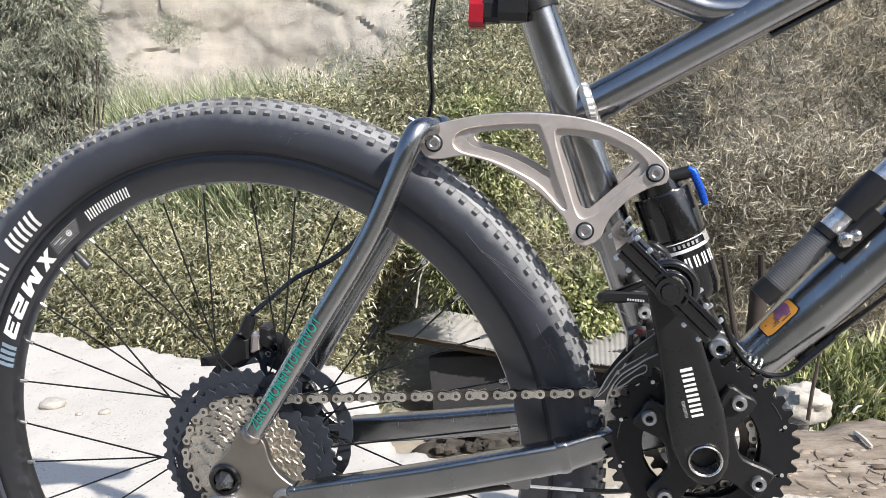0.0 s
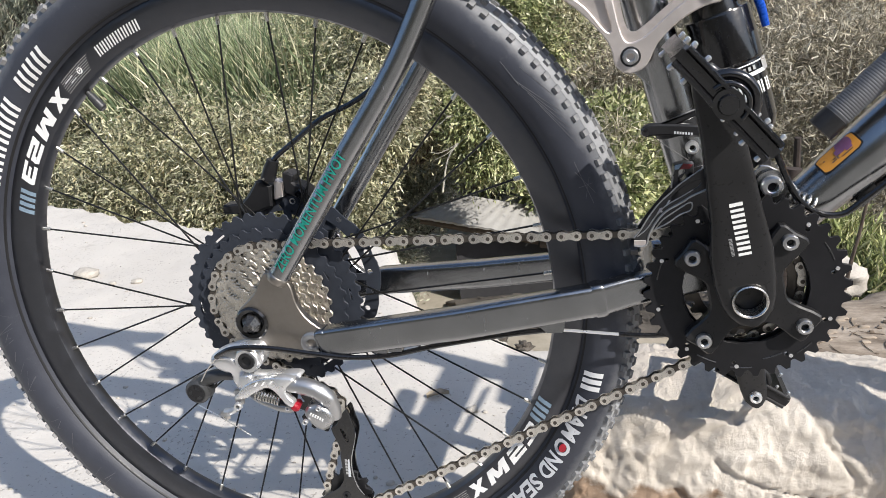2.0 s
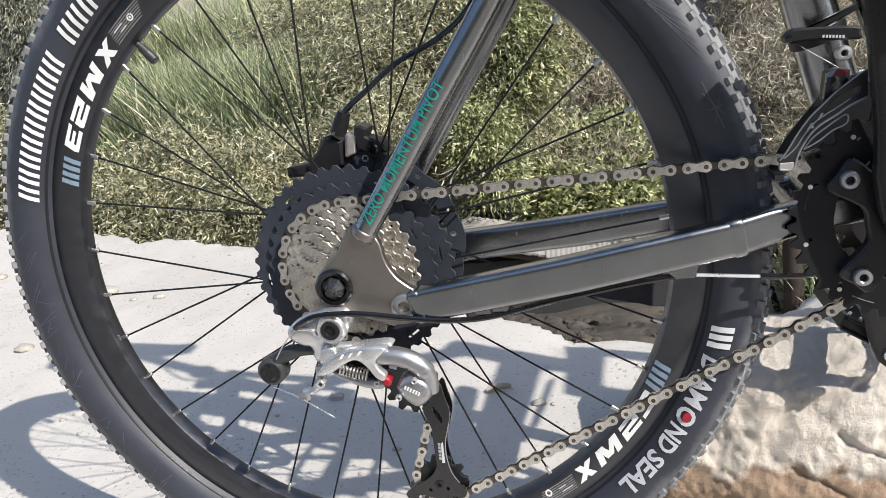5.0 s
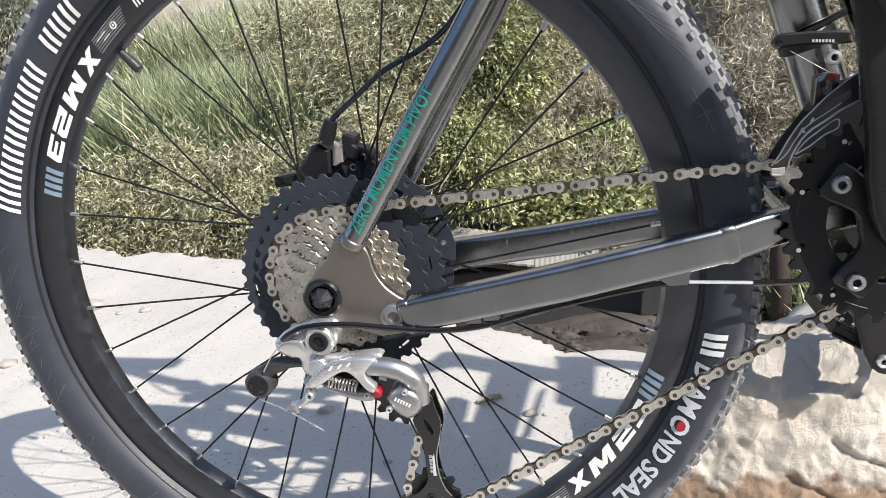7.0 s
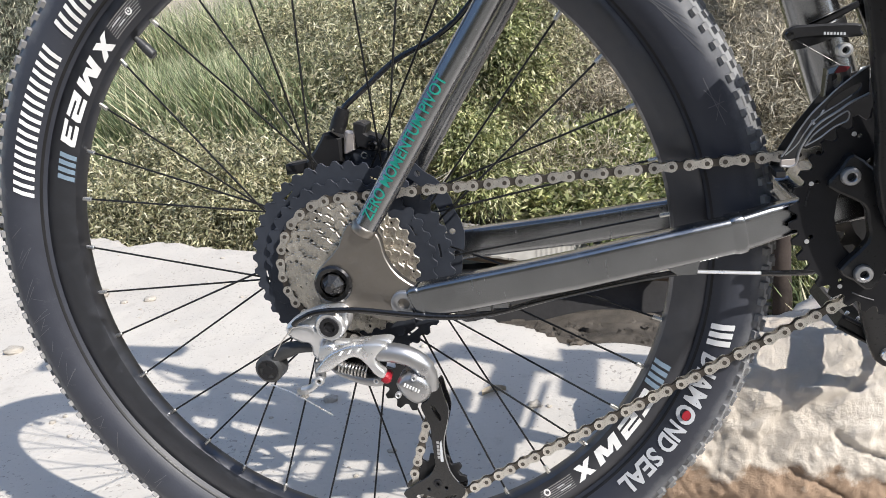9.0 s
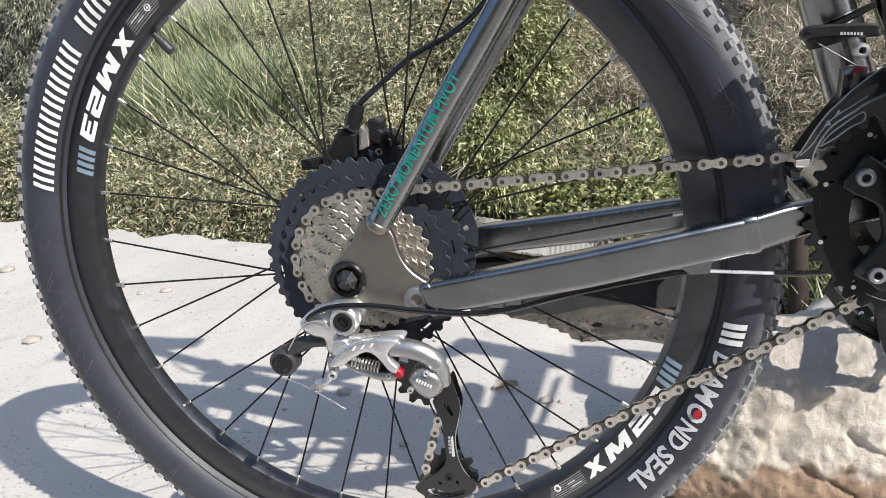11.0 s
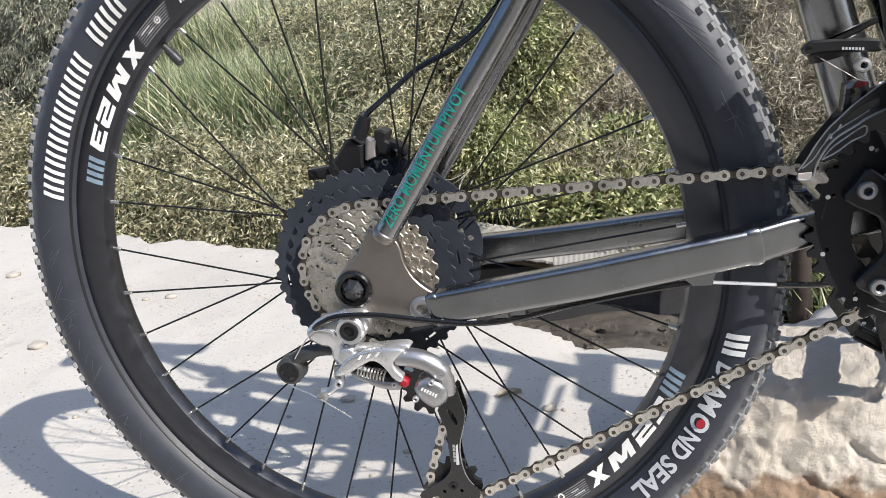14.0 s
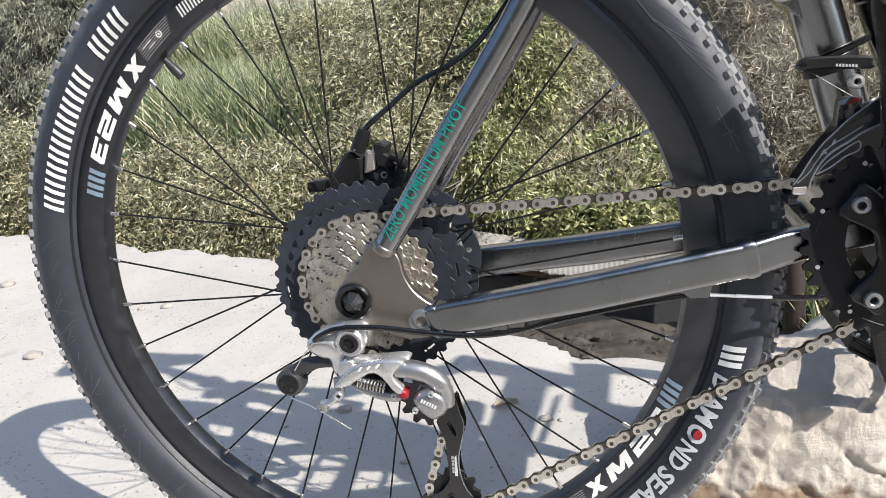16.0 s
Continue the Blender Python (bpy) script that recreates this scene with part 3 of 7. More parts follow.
def boulder():
    """The squarish block that the far pedal leans on: a steep chipped face, a flat lumpy top that falls off behind."""
    g = Geo()
    n_u, n_v = 280, 170
    line = [(0.125, -0.03), (0.106, 0.0), (0.100, 0.030), (0.102, 0.070), (0.108, 0.104), (0.124, 0.134), (0.148, 0.150), (0.182, 0.160), (0.218, 0.166), (0.246, 0.163), (0.276, 0.138), (0.310, 0.075), (0.345, -0.03)]
    run = [0.0]
    for a, b in zip(line, line[1:]):
        run.append(run[-1] + math.dist(a, b))
    ys, zs = [p[0] for p in line], [p[1] for p in line]
    rise = [(0.245, 0.0), (0.268, 0.45), (0.295, 0.82), (0.33, 0.97), (0.36, 1.0), (0.62, 1.0), (0.70, 0.88), (0.78, 0.5), (0.86, 0.0)]
    pts = []
    for j in range(n_v + 1):
        s = run[-1] * j / n_v
        y0, z0 = float(np.interp(s, run, ys)), float(np.interp(s, run, zs))
        d = 0.012
        ty = float(np.interp(s + d, run, ys)) - float(np.interp(s - d, run, ys))
        tz = float(np.interp(s + d, run, zs)) - float(np.interp(s - d, run, zs))
        k = math.hypot(ty, tz)
        ny, nz = -tz / k, ty / k
        for i in range(n_u + 1):
            x = 0.245 + 0.615 * i / n_u
            h = float(np.interp(x, [p[0] for p in rise], [p[1] for p in rise]))
            y = y0 + 0.30 * max(0.0, 0.36 - x) + (0.02 if y0 > 0.2 else 0.02 * max(0.0, (y0 - 0.15) / 0.05)) * max(0.0, min(1.0, (0.52 - x) / 0.06))
            z = z0 * h if z0 > 0 else z0
            z += 0.008 * math.exp(-((x - 0.50) / 0.05) ** 2) * max(0.0, min(1.0, (z0 - 0.12) / 0.03))
            p = Vector((x, y, z))
            m = 0.007 * noise.noise(p * 8) + 0.0042 * noise.noise(p * 21) + 0.0030 * noise.noise(p * 52) + 0.0020 * noise.noise(p * 115) + 0.0014 * noise.noise(p * 230)
            m += 0.0024 * math.tanh(8 * noise.noise(p * 14 + Vector((4, 1, 2)))) + 0.0015 * math.tanh(7 * noise.noise(p * 33 + Vector((1, 8, 2)))) + 0.0010 * math.tanh(6 * noise.noise(p * 80 + Vector((2, 3, 9))))
            m -= 0.006 * max(0.0, 0.05 - abs(noise.noise(Vector((x * 7, 3, z * 10 + x * 4))))) / 0.05 * (0.3 if z0 > 0.14 else 1.0)
            m *= 0.55 if z0 > 0.145 else 1.0
            pts.append((x + 0.25 * m, y + ny * m, z + nz * m))
    w = n_u + 1
    f = [(j * w + i, j * w + i + 1, (j + 1) * w + i + 1, (j + 1) * w + i) for j in range(n_v) for i in range(n_u)]
    g.add(pts, f)
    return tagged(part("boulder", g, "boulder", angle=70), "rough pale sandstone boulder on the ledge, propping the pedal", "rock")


boulder()

# ---- bicycle: rear wheel ----
AXLE = (0.0, 0.0, 0.350)
BB = (0.426, 0.368)
bike = thing("mountain_bike", "raw grey full-suspension mountain bike propped by its pedal on a boulder", "bicycle")


def polar(r, deg, y):
    return (r * math.cos(radians(deg)), y, 0.350 + r * math.sin(radians(deg)))


def tyre_profile():
    pts = [(0.2955, -0.0125), (0.2985, -0.0165), (0.303, -0.0225), (0.310, -0.0268), (0.318, -0.0283), (0.326, -0.0278), (0.333, -0.0250), (0.3385, -0.0205), (0.3425, -0.0145), (0.3447, -0.0075), (0.3455, 0.0)]
    return pts + [(r, -y) for r, y in pts[-2::-1]]


def side_y(r):
    """The near side wall's y at a radius."""
    p = tyre_profile()[:11]
    return float(np.interp(r, [q[0] for q in p], [q[1] for q in p]))


rim = Geo()
rim.lathe([(0.2965, -0.0128), (0.2945, -0.0138), (0.287, -0.0136), (0.277, -0.0118), (0.2705, -0.0085), (0.2685, -0.004), (0.2682, 0.004), (0.2705, 0.0085), (0.277, 0.0118), (0.287, 0.0136), (0.2945, 0.0138), (0.2965, 0.0128), (0.290, 0.0)], 160, AXLE, closed=True)
wheel = part("rear_wheel", rim, "rim", bike, "black alloy rim of the spoked rear wheel")
part("tyre", Geo().lathe(tyre_profile(), 192, AXLE), "tyre", wheel, "black knobbly tyre with dusty side walls", angle=60)
g = Geo()
g.lathe([(0.2980, -0.0163), (0.2988, -0.0178), (0.2998, -0.0184)], 160, AXLE)
part("bead_line", g, "black", wheel)


TREAD = [(-0.0228, 0.3362, 0.0064, 0.0066, 152, 0.0, 50), (-0.0150, 0.3418, 0.0056, 0.0068, 152, 0.5, 30), (-0.0052, 0.3448, 0.0054, 0.0074, 152, 0.0, 10),
         (0.0052, 0.3448, 0.0054, 0.0074, 152, 0.5, -10), (0.0150, 0.3418, 0.0056, 0.0068, 152, 0.0, -30), (0.0228, 0.3362, 0.0064, 0.0066, 152, 0.5, -50)]


def block_points(w, l, top, x0, x1):
    """A tapered tread block; x points out of the tyre, y across, z along."""
    ww, ll = w / 2, l / 2
    v = [(x0, -ww, -ll), (x0, ww, -ll), (x0, ww, ll), (x0, -ww, ll), (x1, -ww * top, -ll * top), (x1, ww * top, -ll * top), (x1, ww * top, ll * top), (x1, -ww * top, ll * top)]
    return v, [(0, 3, 2, 1), (4, 5, 6, 7), (0, 1, 5, 4), (1, 2, 6, 5), (2, 3, 7, 6), (3, 0, 4, 7)]


def tread(rows):
    g = Geo()
    rng = random.Random(3)
    for y, r, w, l, count, shift, tilt in rows:
        for k in range(count):
            a = 360 * (k + shift + rng.uniform(-0.06, 0.06)) / count
            turn = Matrix.Rotation(-radians(a), 3, "Y") @ Matrix.Rotation(-radians(tilt), 3, "Z")
            c = Vector(polar(r, a, y))
            v, f = block_points(w, l, 0.80 + 0.06 * rng.random(), -0.003, 0.0029 + 0.0006 * rng.random())
            g.add([turn @ Vector(p) + c for p in v], f)
    return g


def tread_blocks(rows):
    """The two rows on the near shoulder, block by block."""
    rng = random.Random(5)
    for y, r, w, l, count, shift, tilt in rows:
        shapes = [Geo().add(*block_points(w, l, 0.76, -0.003, 0.0029 + 0.0003 * i)).mesh("tread_block", M["tread"]) for i in range(3)]
        for k in range(count):
            a = 360 * (k + shift + rng.uniform(-0.06, 0.06)) / count
            ob = part("tread_block", shapes[k % 3], None, wheel)
            ob.matrix_local = Matrix.Translation(polar(r, a, y)) @ (Matrix.Rotation(-radians(a), 3, "Y") @ Matrix.Rotation(-radians(tilt), 3, "Z")).to_4x4()


part("tread_base", Geo().lathe([(r + 0.0004, y) for r, y in tyre_profile() if r > 0.3335 and abs(y) < 0.0249] , 192, AXLE), "tread_dust", wheel, "pale dust packed between the tread blocks", angle=60)
part("tread", tread(TREAD[2:]), "tread_crown", wheel, "worn dusty tread blocks", kind="stuff")


def on_circle(flat, a0, a1, r0, r1, y_of, lift=0.0009):
    """Wrap flat unit lettering round the wheel between two angles and two radii."""
    v, f = flat
    g = Geo()
    pts = []
    for x, z in v:
        a = a0 + (a1 - a0) * x
        r = r0 + (r1 - r0) * z
        px, _, pz = polar(r, a, 0)
        pts.append((px, y_of(r) - lift, pz))
    g.add(pts, f)
    return g


def slanted(flat, share):
    """Lean flat lettering forward by a share of its length."""
    v, f = flat
    return [(x * (1 - share) + share * z, z) for x, z in v], f


def block(slant):
    """One slanted stroke of unit size, cut into rows to follow a curved side."""
    return [(x + slant * k / 6, k / 6) for k in range(7) for x in (0, 1)], [(2 * k, 2 * k + 1, 2 * k + 3, 2 * k + 2) for k in range(6)]


def rim_y(r):
    return float(np.interp(r, [0.2685, 0.2705, 0.277, 0.287, 0.2945], [-0.004, -0.0085, -0.0118, -0.0136, -0.0138]))


part("maker_lettering", on_circle(bars(13, (9,), 0.3), 163.6, 125.5, 0.3022, 0.3180, side_y), "white", wheel, "white printed tyre lettering")
for word, a0, a1 in (("DIAM", -18.5, -27.4), ("O", -27.8, -30.9), ("ND", -31.3, -36.4), ("SEAL", -37.3, -46.2)):
    part("tyre_model_lettering", on_circle(lettering(word, 0.1, 0.03), a0, a1, 0.3034, 0.3180, side_y), "silver_print", wheel, "white printed tyre lettering")

# the rim's model name in broad strokes: each (foot from, foot to, foot height, head from, head to, head height) in the sign's unit box
STROKES = {
    "X": [(0.0, 0.36, 0.0, 0.64, 1.0, 1.0), (0.64, 1.0, 0.0, 0.0, 0.36, 1.0)],
    "M": [(0.0, 0.24, 0.0, 0.0, 0.24, 1.0), (0.76, 1.0, 0.0, 0.76, 1.0, 1.0), (0.36, 0.62, 0.15, 0.10, 0.34, 1.0), (0.40, 0.64, 0.15, 0.68, 0.90, 1.0)],
    "2": [(0.0, 1.0, 0.0, 0.0, 1.0, 0.25), (0.0, 0.30, 0.25, 0.0, 0.30, 0.39), (0.0, 1.0, 0.39, 0.0, 1.0, 0.62), (0.70, 1.0, 0.62, 0.70, 1.0, 0.77), (0.0, 1.0, 0.77, 0.0, 0.94, 1.0)],
    "3": [(0.0, 1.0, 0.0, 0.0, 1.0, 0.24), (0.70, 1.0, 0.24, 0.70, 1.0, 0.40), (0.16, 1.0, 0.40, 0.16, 1.0, 0.61), (0.70, 1.0, 0.61, 0.70, 1.0, 0.77), (0.0, 1.0, 0.77, 0.0, 0.94, 1.0)],
}


def rim_sign(sign, a0, a1):
    """One sign of the rim's name, leaning forward, from baseline near the tyre to its head near the spokes."""
    g = Geo()
    for n, (p0, p1, z0, q0, q1, z1) in enumerate(STROKES[sign]):
        v, f = [], []
        for k in range(5):
            t = k / 4
            z = z0 + (z1 - z0) * t
            lean = 0.20 * z - 0.10
            v += [(p0 + (q0 - p0) * t + lean, z), (p1 + (q1 - p1) * t + lean, z)]
        f = [(2 * k, 2 * k + 1, 2 * k + 3, 2 * k + 2) for k in range(4)]
        w = on_circle((v, f), a0, a1, 0.2868, 0.2738, rim_y, 0.0006 + 0.00012 * n)
        g.add(w.v, w.f)
    return g


for turn in (0.0, -182.0):
    for sign, a0, a1 in (("X", 130.4, 134.6), ("M", 135.8, 141.6), ("2", 142.8, 147.6), ("3", 148.3, 152.6)):
        part("rim_lettering", rim_sign(sign, a0 + turn, a1 + turn), "white", wheel, "white rim model lettering")
part("rim_lettering", on_circle(bars(8, (), 0.2), 108.0, 119.0, 0.2868, 0.2772, rim_y, 0.0006), "white", wheel, "white rim lettering")
for a0, a1 in ((-13.6, -14.5), (-14.9, -15.8), (-16.2, -17.1)):
    part("tyre_stripe", on_circle(block(-0.6), a0, a1, 0.3030, 0.3200, side_y), "white", wheel)
for base in (154.2, -28.6):
    for i in range(4):
        a = base + (1.4 * i if base > 0 else 1.4 * i)
        part("rim_stripe", on_circle(block(0.5), a, a + 0.9, 0.2855, 0.2715, rim_y, 0.0006), "pale_blue", wheel)
BAND = ([(i / 6, z) for z in (0.0, 1.0) for i in range(7)], [(i, i + 1, i + 8, i + 7) for i in range(6)])
for a0 in (121.0, -61.0):
    for k in range(7):
        part("rim_sticker_line", on_circle(BAND, a0 + 0.25 * k, a0 + 8.2 + 0.1 * k, 0.2872 - 0.0019 * k, 0.2866 - 0.0019 * k, rim_y, 0.0005), "grey_print", wheel)
    part("rim_sticker_sign", on_circle(BAND, a0 + 5.2, a0 + 7.6, 0.2838, 0.2826, rim_y, 0.0008), "silver_print", wheel)
    part("rim_sticker_sign", on_circle(BAND, a0 + 4.9, a0 + 6.6, 0.2800, 0.2788, rim_y, 0.0008), "silver_print", wheel)
g = Geo()
x, _, z = polar(0.2815, 124.4, 0)
g.plate(circle(x, z, 0.0032, 20), -0.0131, -0.0127, [circle(x, z, 0.0020, 16)])
g.plate(circle(x, z, 0.0010, 12), -0.0131, -0.0127)
part("rim_roundel", g, "white", wheel)
part("rim_roundel", on_circle(([(0.5 + 0.5 * math.cos(t * 0.5236) * q, 0.5 + 0.5 * math.sin(t * 0.5236) * q) for q in (1.0, 0.55) for t in range(12)], [(t, (t + 1) % 12, 12 + (t + 1) % 12, 12 + t) for t in range(12)]), -59.0, -57.6, 0.2815, 0.2748, rim_y, 0.0008), "white", wheel)
part("small_lettering", on_circle(lettering("30 TPI", 0.0, 0.01), -51.0, -55.0, 0.3115, 0.3145, side_y), "silver_print", wheel)
part("small_lettering", on_circle(lettering("WIRE BEAD", 0.0, 0.01), -50.5, -57.5, 0.3065, 0.3095, side_y), "silver_print", wheel)
# the red stone in the tyre's lettering
x, _, z = polar(0.3108, -29.35, 0)
g = Geo().plate([(x + 0.0030 * math.cos(t * 0.5236) + 0.0020 * math.sin(t * 0.5236), z - 0.0016 * math.cos(t * 0.5236) + 0.0042 * math.sin(t * 0.5236)) for t in range(12)], side_y(0.3105) - 0.0016, side_y(0.3105) - 0.0004)
part("tyre_emblem", g, "red", wheel)

# hairline scratches on the side wall
rng = random.Random(44)


def scratch(a0, r0, a1, r1, w=0.00022):
    p, q = Vector(polar(r0, a0, 0)), Vector(polar(r1, a1, 0))
    g = Geo()
    pts = []
    n = 6
    side = Vector((-(q - p).z, 0, (q - p).x)).normalized() * w
    for k in range(n + 1):
        c = p.lerp(q, k / n)
        y = side_y(math.hypot(c.x, c.z - 0.350)) - 0.0004
        pts += [(c.x - side.x, y, c.z - side.z), (c.x + side.x, y, c.z + side.z)]
    return g.add(pts, [(2 * k, 2 * k + 1, 2 * k + 3, 2 * k + 2) for k in range(n)])


marks = [(38.0 - 1.3 * k, 0.316 + 0.0008 * k, 30.5 - 1.3 * k, 0.330 - 0.0006 * k) for k in range(5)] + [(39.0, 0.326, 33.0, 0.332), (41.5, 0.318, 37.0, 0.316)]
marks += [(21.5, 0.316, 17.5, 0.325), (20.0, 0.325, 17.0, 0.316), (19.0, 0.314, 19.0, 0.326), (23.0, 0.319, 16.0, 0.321)]
for k in range(26):
    a = rng.uniform(168, 232)
    marks.append((a, rng.uniform(0.307, 0.316), a + rng.uniform(-1.5, 4.0), rng.uniform(0.319, 0.329)))
for k in range(7):
    a = rng.uniform(52, 92)
    marks.append((a, rng.uniform(0.310, 0.325), a + rng.uniform(-1.2, 1.2), rng.uniform(0.312, 0.328)))
for m in marks:
    part("scratch", scratch(*m, 0.00012 + 0.00012 * rng.random()), "scratch", wheel)

# spokes: thirty-six in a fourfold rhythm, near and far flange, leading and trailing
FLANGE = {0: (-0.019, 0.0285), 1: (0.033, 0.027)}


def spoke_set():
    meshes = []
    for j in range(4):
        near = j % 2
        y, fr = FLANGE[near]
        lean = -64 if j in (0, 1) else 64
        a0 = 153.5 + 10 * j
        end, start = Vector(polar(0.270, a0, 0.0)), Vector(polar(fr, a0 + lean, y))
        d = (end - start).normalized()
        off = Vector(AXLE)
        s = Geo()
        s.tube([start - off, start + d * 0.02 - off, end - d * 0.03 - off, end - off], [0.0011, 0.00095, 0.00095, 0.00095], 8)
        n = Geo()
        n.tube([end - d * 0.0095 - off, end - d * 0.0088 - off, end - d * 0.001 - off, end + d * 0.002 - off], [0.0012, 0.0019, 0.0019, 0.0026], 10)
        meshes.append((s.mesh("spoke", M["spoke"]), n.mesh("nipple", M["nipple"])))
    for k in range(36):
        s, n = meshes[k % 4]
        m = Matrix.Translation(AXLE) @ Matrix.Rotation(-radians(10 * (k - k % 4)), 4, "Y")
        for me, nm in ((s, "spoke"), (n, "nipple")):
            ob = part(nm, me, None, wheel)
            ob.matrix_local = m


spoke_set()
d = Vector(polar(1, 128.2, 0)) - Vector(AXLE)
g = Geo()
g.tube([Vector(AXLE) + d * r for r in (0.269, 0.264, 0.2635, 0.257, 0.2565, 0.248, 0.2465)], [0.0030, 0.0030, 0.0040, 0.0042, 0.0046, 0.0044, 0.0030], 14)
part("valve", g, "cable_grey", wheel, "capped tube valve")
g = Geo()
g.lathe([(0.010, -0.024), (0.0315, -0.022), (0.0315, -0.018), (0.021, -0.014), (0.0165, 0.0), (0.0165, 0.022), (0.022, 0.030), (0.0300, 0.0315), (0.0300, 0.0345), (0.021, 0.036), (0.012, 0.060)], 40, AXLE)
part("hub", g, "black", wheel)


def rotor():
    out = []
    for k in range(12):
        out += [polar(0.0905, 30 * k + 2, 0), polar(0.0895, 30 * k + 10, 0), polar(0.0875, 30 * k + 16, 0), polar(0.0895, 30 * k + 24, 0)]
    holes = [[(p[0], p[2]) for p in [polar(0.0745, 30 * k + 3 + s, 0) for s in (0, 6, 12, 18, 24)] + [polar(0.064 - 0.01 * (s == 12), 30 * k + 3 + s, 0) for s in (24, 18, 12, 6, 0)]] for k in range(12)]
    for k in range(24):
        x, _, z = polar(0.0825 if k % 2 else 0.0795, 15 * k + 4, 0)
        holes.append(circle(x, z, 0.0030, 10))
    x, z = AXLE[0], AXLE[2]
    holes.append(circle(x, z, 0.022, 20))
    return Geo().plate([(p[0], p[2]) for p in out], 0.0395, 0.0415, holes)


part("brake_rotor", rotor(), "black_cog", wheel, "drilled dark brake rotor")

# ---- bicycle: cassette ----


def cog_plate(cx, cz, teeth, y, thick, inner, shift=0.0, holes=(), lift=0.0, deep=1.0):
    r = 0.0127 / (2 * math.sin(math.pi / teeth))
    out = []
    step = 360 / teeth
    for k in range(teeth):
        a = k * step + shift
        for da, dr in ((-0.5, -0.0034), (-0.36, -0.0030), (-0.27, -0.0008), (-0.15, 0.0024), (0.12, 0.0027), (0.27, -0.0008), (0.36, -0.0030)):
            w = radians(a + da * step)
            out.append((cx + (r + dr * deep + lift) * math.cos(w), cz + (r + dr * deep + lift) * math.sin(w)))
    return Geo().plate(out, y - thick / 2, y + thick / 2, [circle(cx, cz, inner, 24), *holes], 0.0002)


def ring_holes(cx, cz, r, count, hr, shift=0.0):
    return [circle(cx + r * math.cos(radians(360 * k / count + shift)), cz + r * math.sin(radians(360 * k / count + shift)), hr, 10) for k in range(count)]


def slot_holes(cx, cz, r0, r1, count, span, shift=0.0):
    out = []
    for k in range(count):
        a = 360 * k / count + shift
        out.append(arc(cx, cz, r1, a, a + span, 5) + arc(cx, cz, r0, a + span, a, 5))
    return out


COGS = [(44, -0.0215), (37, -0.0250), (30, -0.0295), (27, -0.0334), (24, -0.0373), (21, -0.0412), (19, -0.0450), (17, -0.0488), (15, -0.0525), (13, -0.0560)]
cassette = part("cassette", Geo().lathe([(0.017, -0.058), (0.0175, -0.0195), (0.014, -0.0195)], 30, AXLE), "steel", bike, "wide ten-speed cassette with two black and eight nickel cogs")
for i, (teeth, y) in enumerate(COGS):
    r = 0.0127 / (2 * math.sin(math.pi / teeth))
    holes = []
    if i < 2:
        holes = slot_holes(0, 0.350, r - 0.0105, r - 0.0085, 6, 9, 20 * i) + slot_holes(0, 0.350, r - 0.030, r - 0.018, 6, 36, 12 + 20 * i)
    else:
        deep, bore = (0.0047, 0.0013) if i < 6 else (0.0038, 0.0010)
        holes = ring_holes(0, 0.350, r - deep, teeth // 2, bore, 17 * i + 180 / teeth)
    g = cog_plate(0, 0.350, teeth, y, 0.0019, 0.0165 if i > 2 else 0.024, 7 * i, holes, 0.0, 0.62)
    # shifting ramps pressed into the face
    for k in range(teeth // 2):
        a = radians(7 * i + (2 * k + 0.5) * 360 / teeth)
        c = Vector((math.cos(a), 0, math.sin(a)))
        g.box(Vector((0, y - 0.0011, 0.350)) + c * (r - 0.0035), (0.0038, 0.0006, 0.0011), Matrix.Rotation(-a - 0.5, 3, "Y"), 0.0002)
    part("cog", g, "black_cog" if i < 2 else "cog", cassette, "black-coated large cog" if i < 2 else "")
part("lock_ring", Geo().lathe([(0.009, -0.0600), (0.014, -0.0605), (0.0155, -0.0585), (0.0155, -0.056)], 30, AXLE), "black", cassette)

# ---- bicycle: frame ----


def weld_ring(centre, axis, r, bead=0.0028, count=28, section=None, up=(0, 1, 0)):
    """A stack-of-coins weld bead round a tube."""
    g = Geo()
    c, t = Vector(centre), Vector(axis).normalized()
    a = Vector(up) - t * Vector(up).dot(t)
    a.normalize()
    b = t.cross(a)
    rng = random.Random(int(abs(c.x) * 1000))
    for k in range(count):
        w = 2 * math.pi * k / count
        ca, sa = math.cos(w), math.sin(w)
        if section:
            hw, hh, pw = section
            q = a * math.copysign(abs(ca) ** pw, ca) * hw + b * math.copysign(abs(sa) ** pw, sa) * hh
        else:
            q = (a * ca + b * sa) * r
        s = bead * (0.9 + 0.25 * rng.random())
        rough_stone(g, c + q, (s, s, s), k, 5, 7, 1.0, 0.1)
    return g


def weld_collar(centre, axis, half, rise, section):
    """A broad flattened weld bead round a tube, with shallow ripples."""
    c, t = Vector(centre), Vector(axis).normalized()
    line, size = [], []
    for i in range(9):
        k = i / 4 - 1
        line.append(c + t * half * k)
        size.append(1 + rise / section[1] * (math.sqrt(max(0.0, 1 - k * k)) + 0.10 * (i % 2)))
    return Geo().tube(line, size, 32, section)


g = Geo()
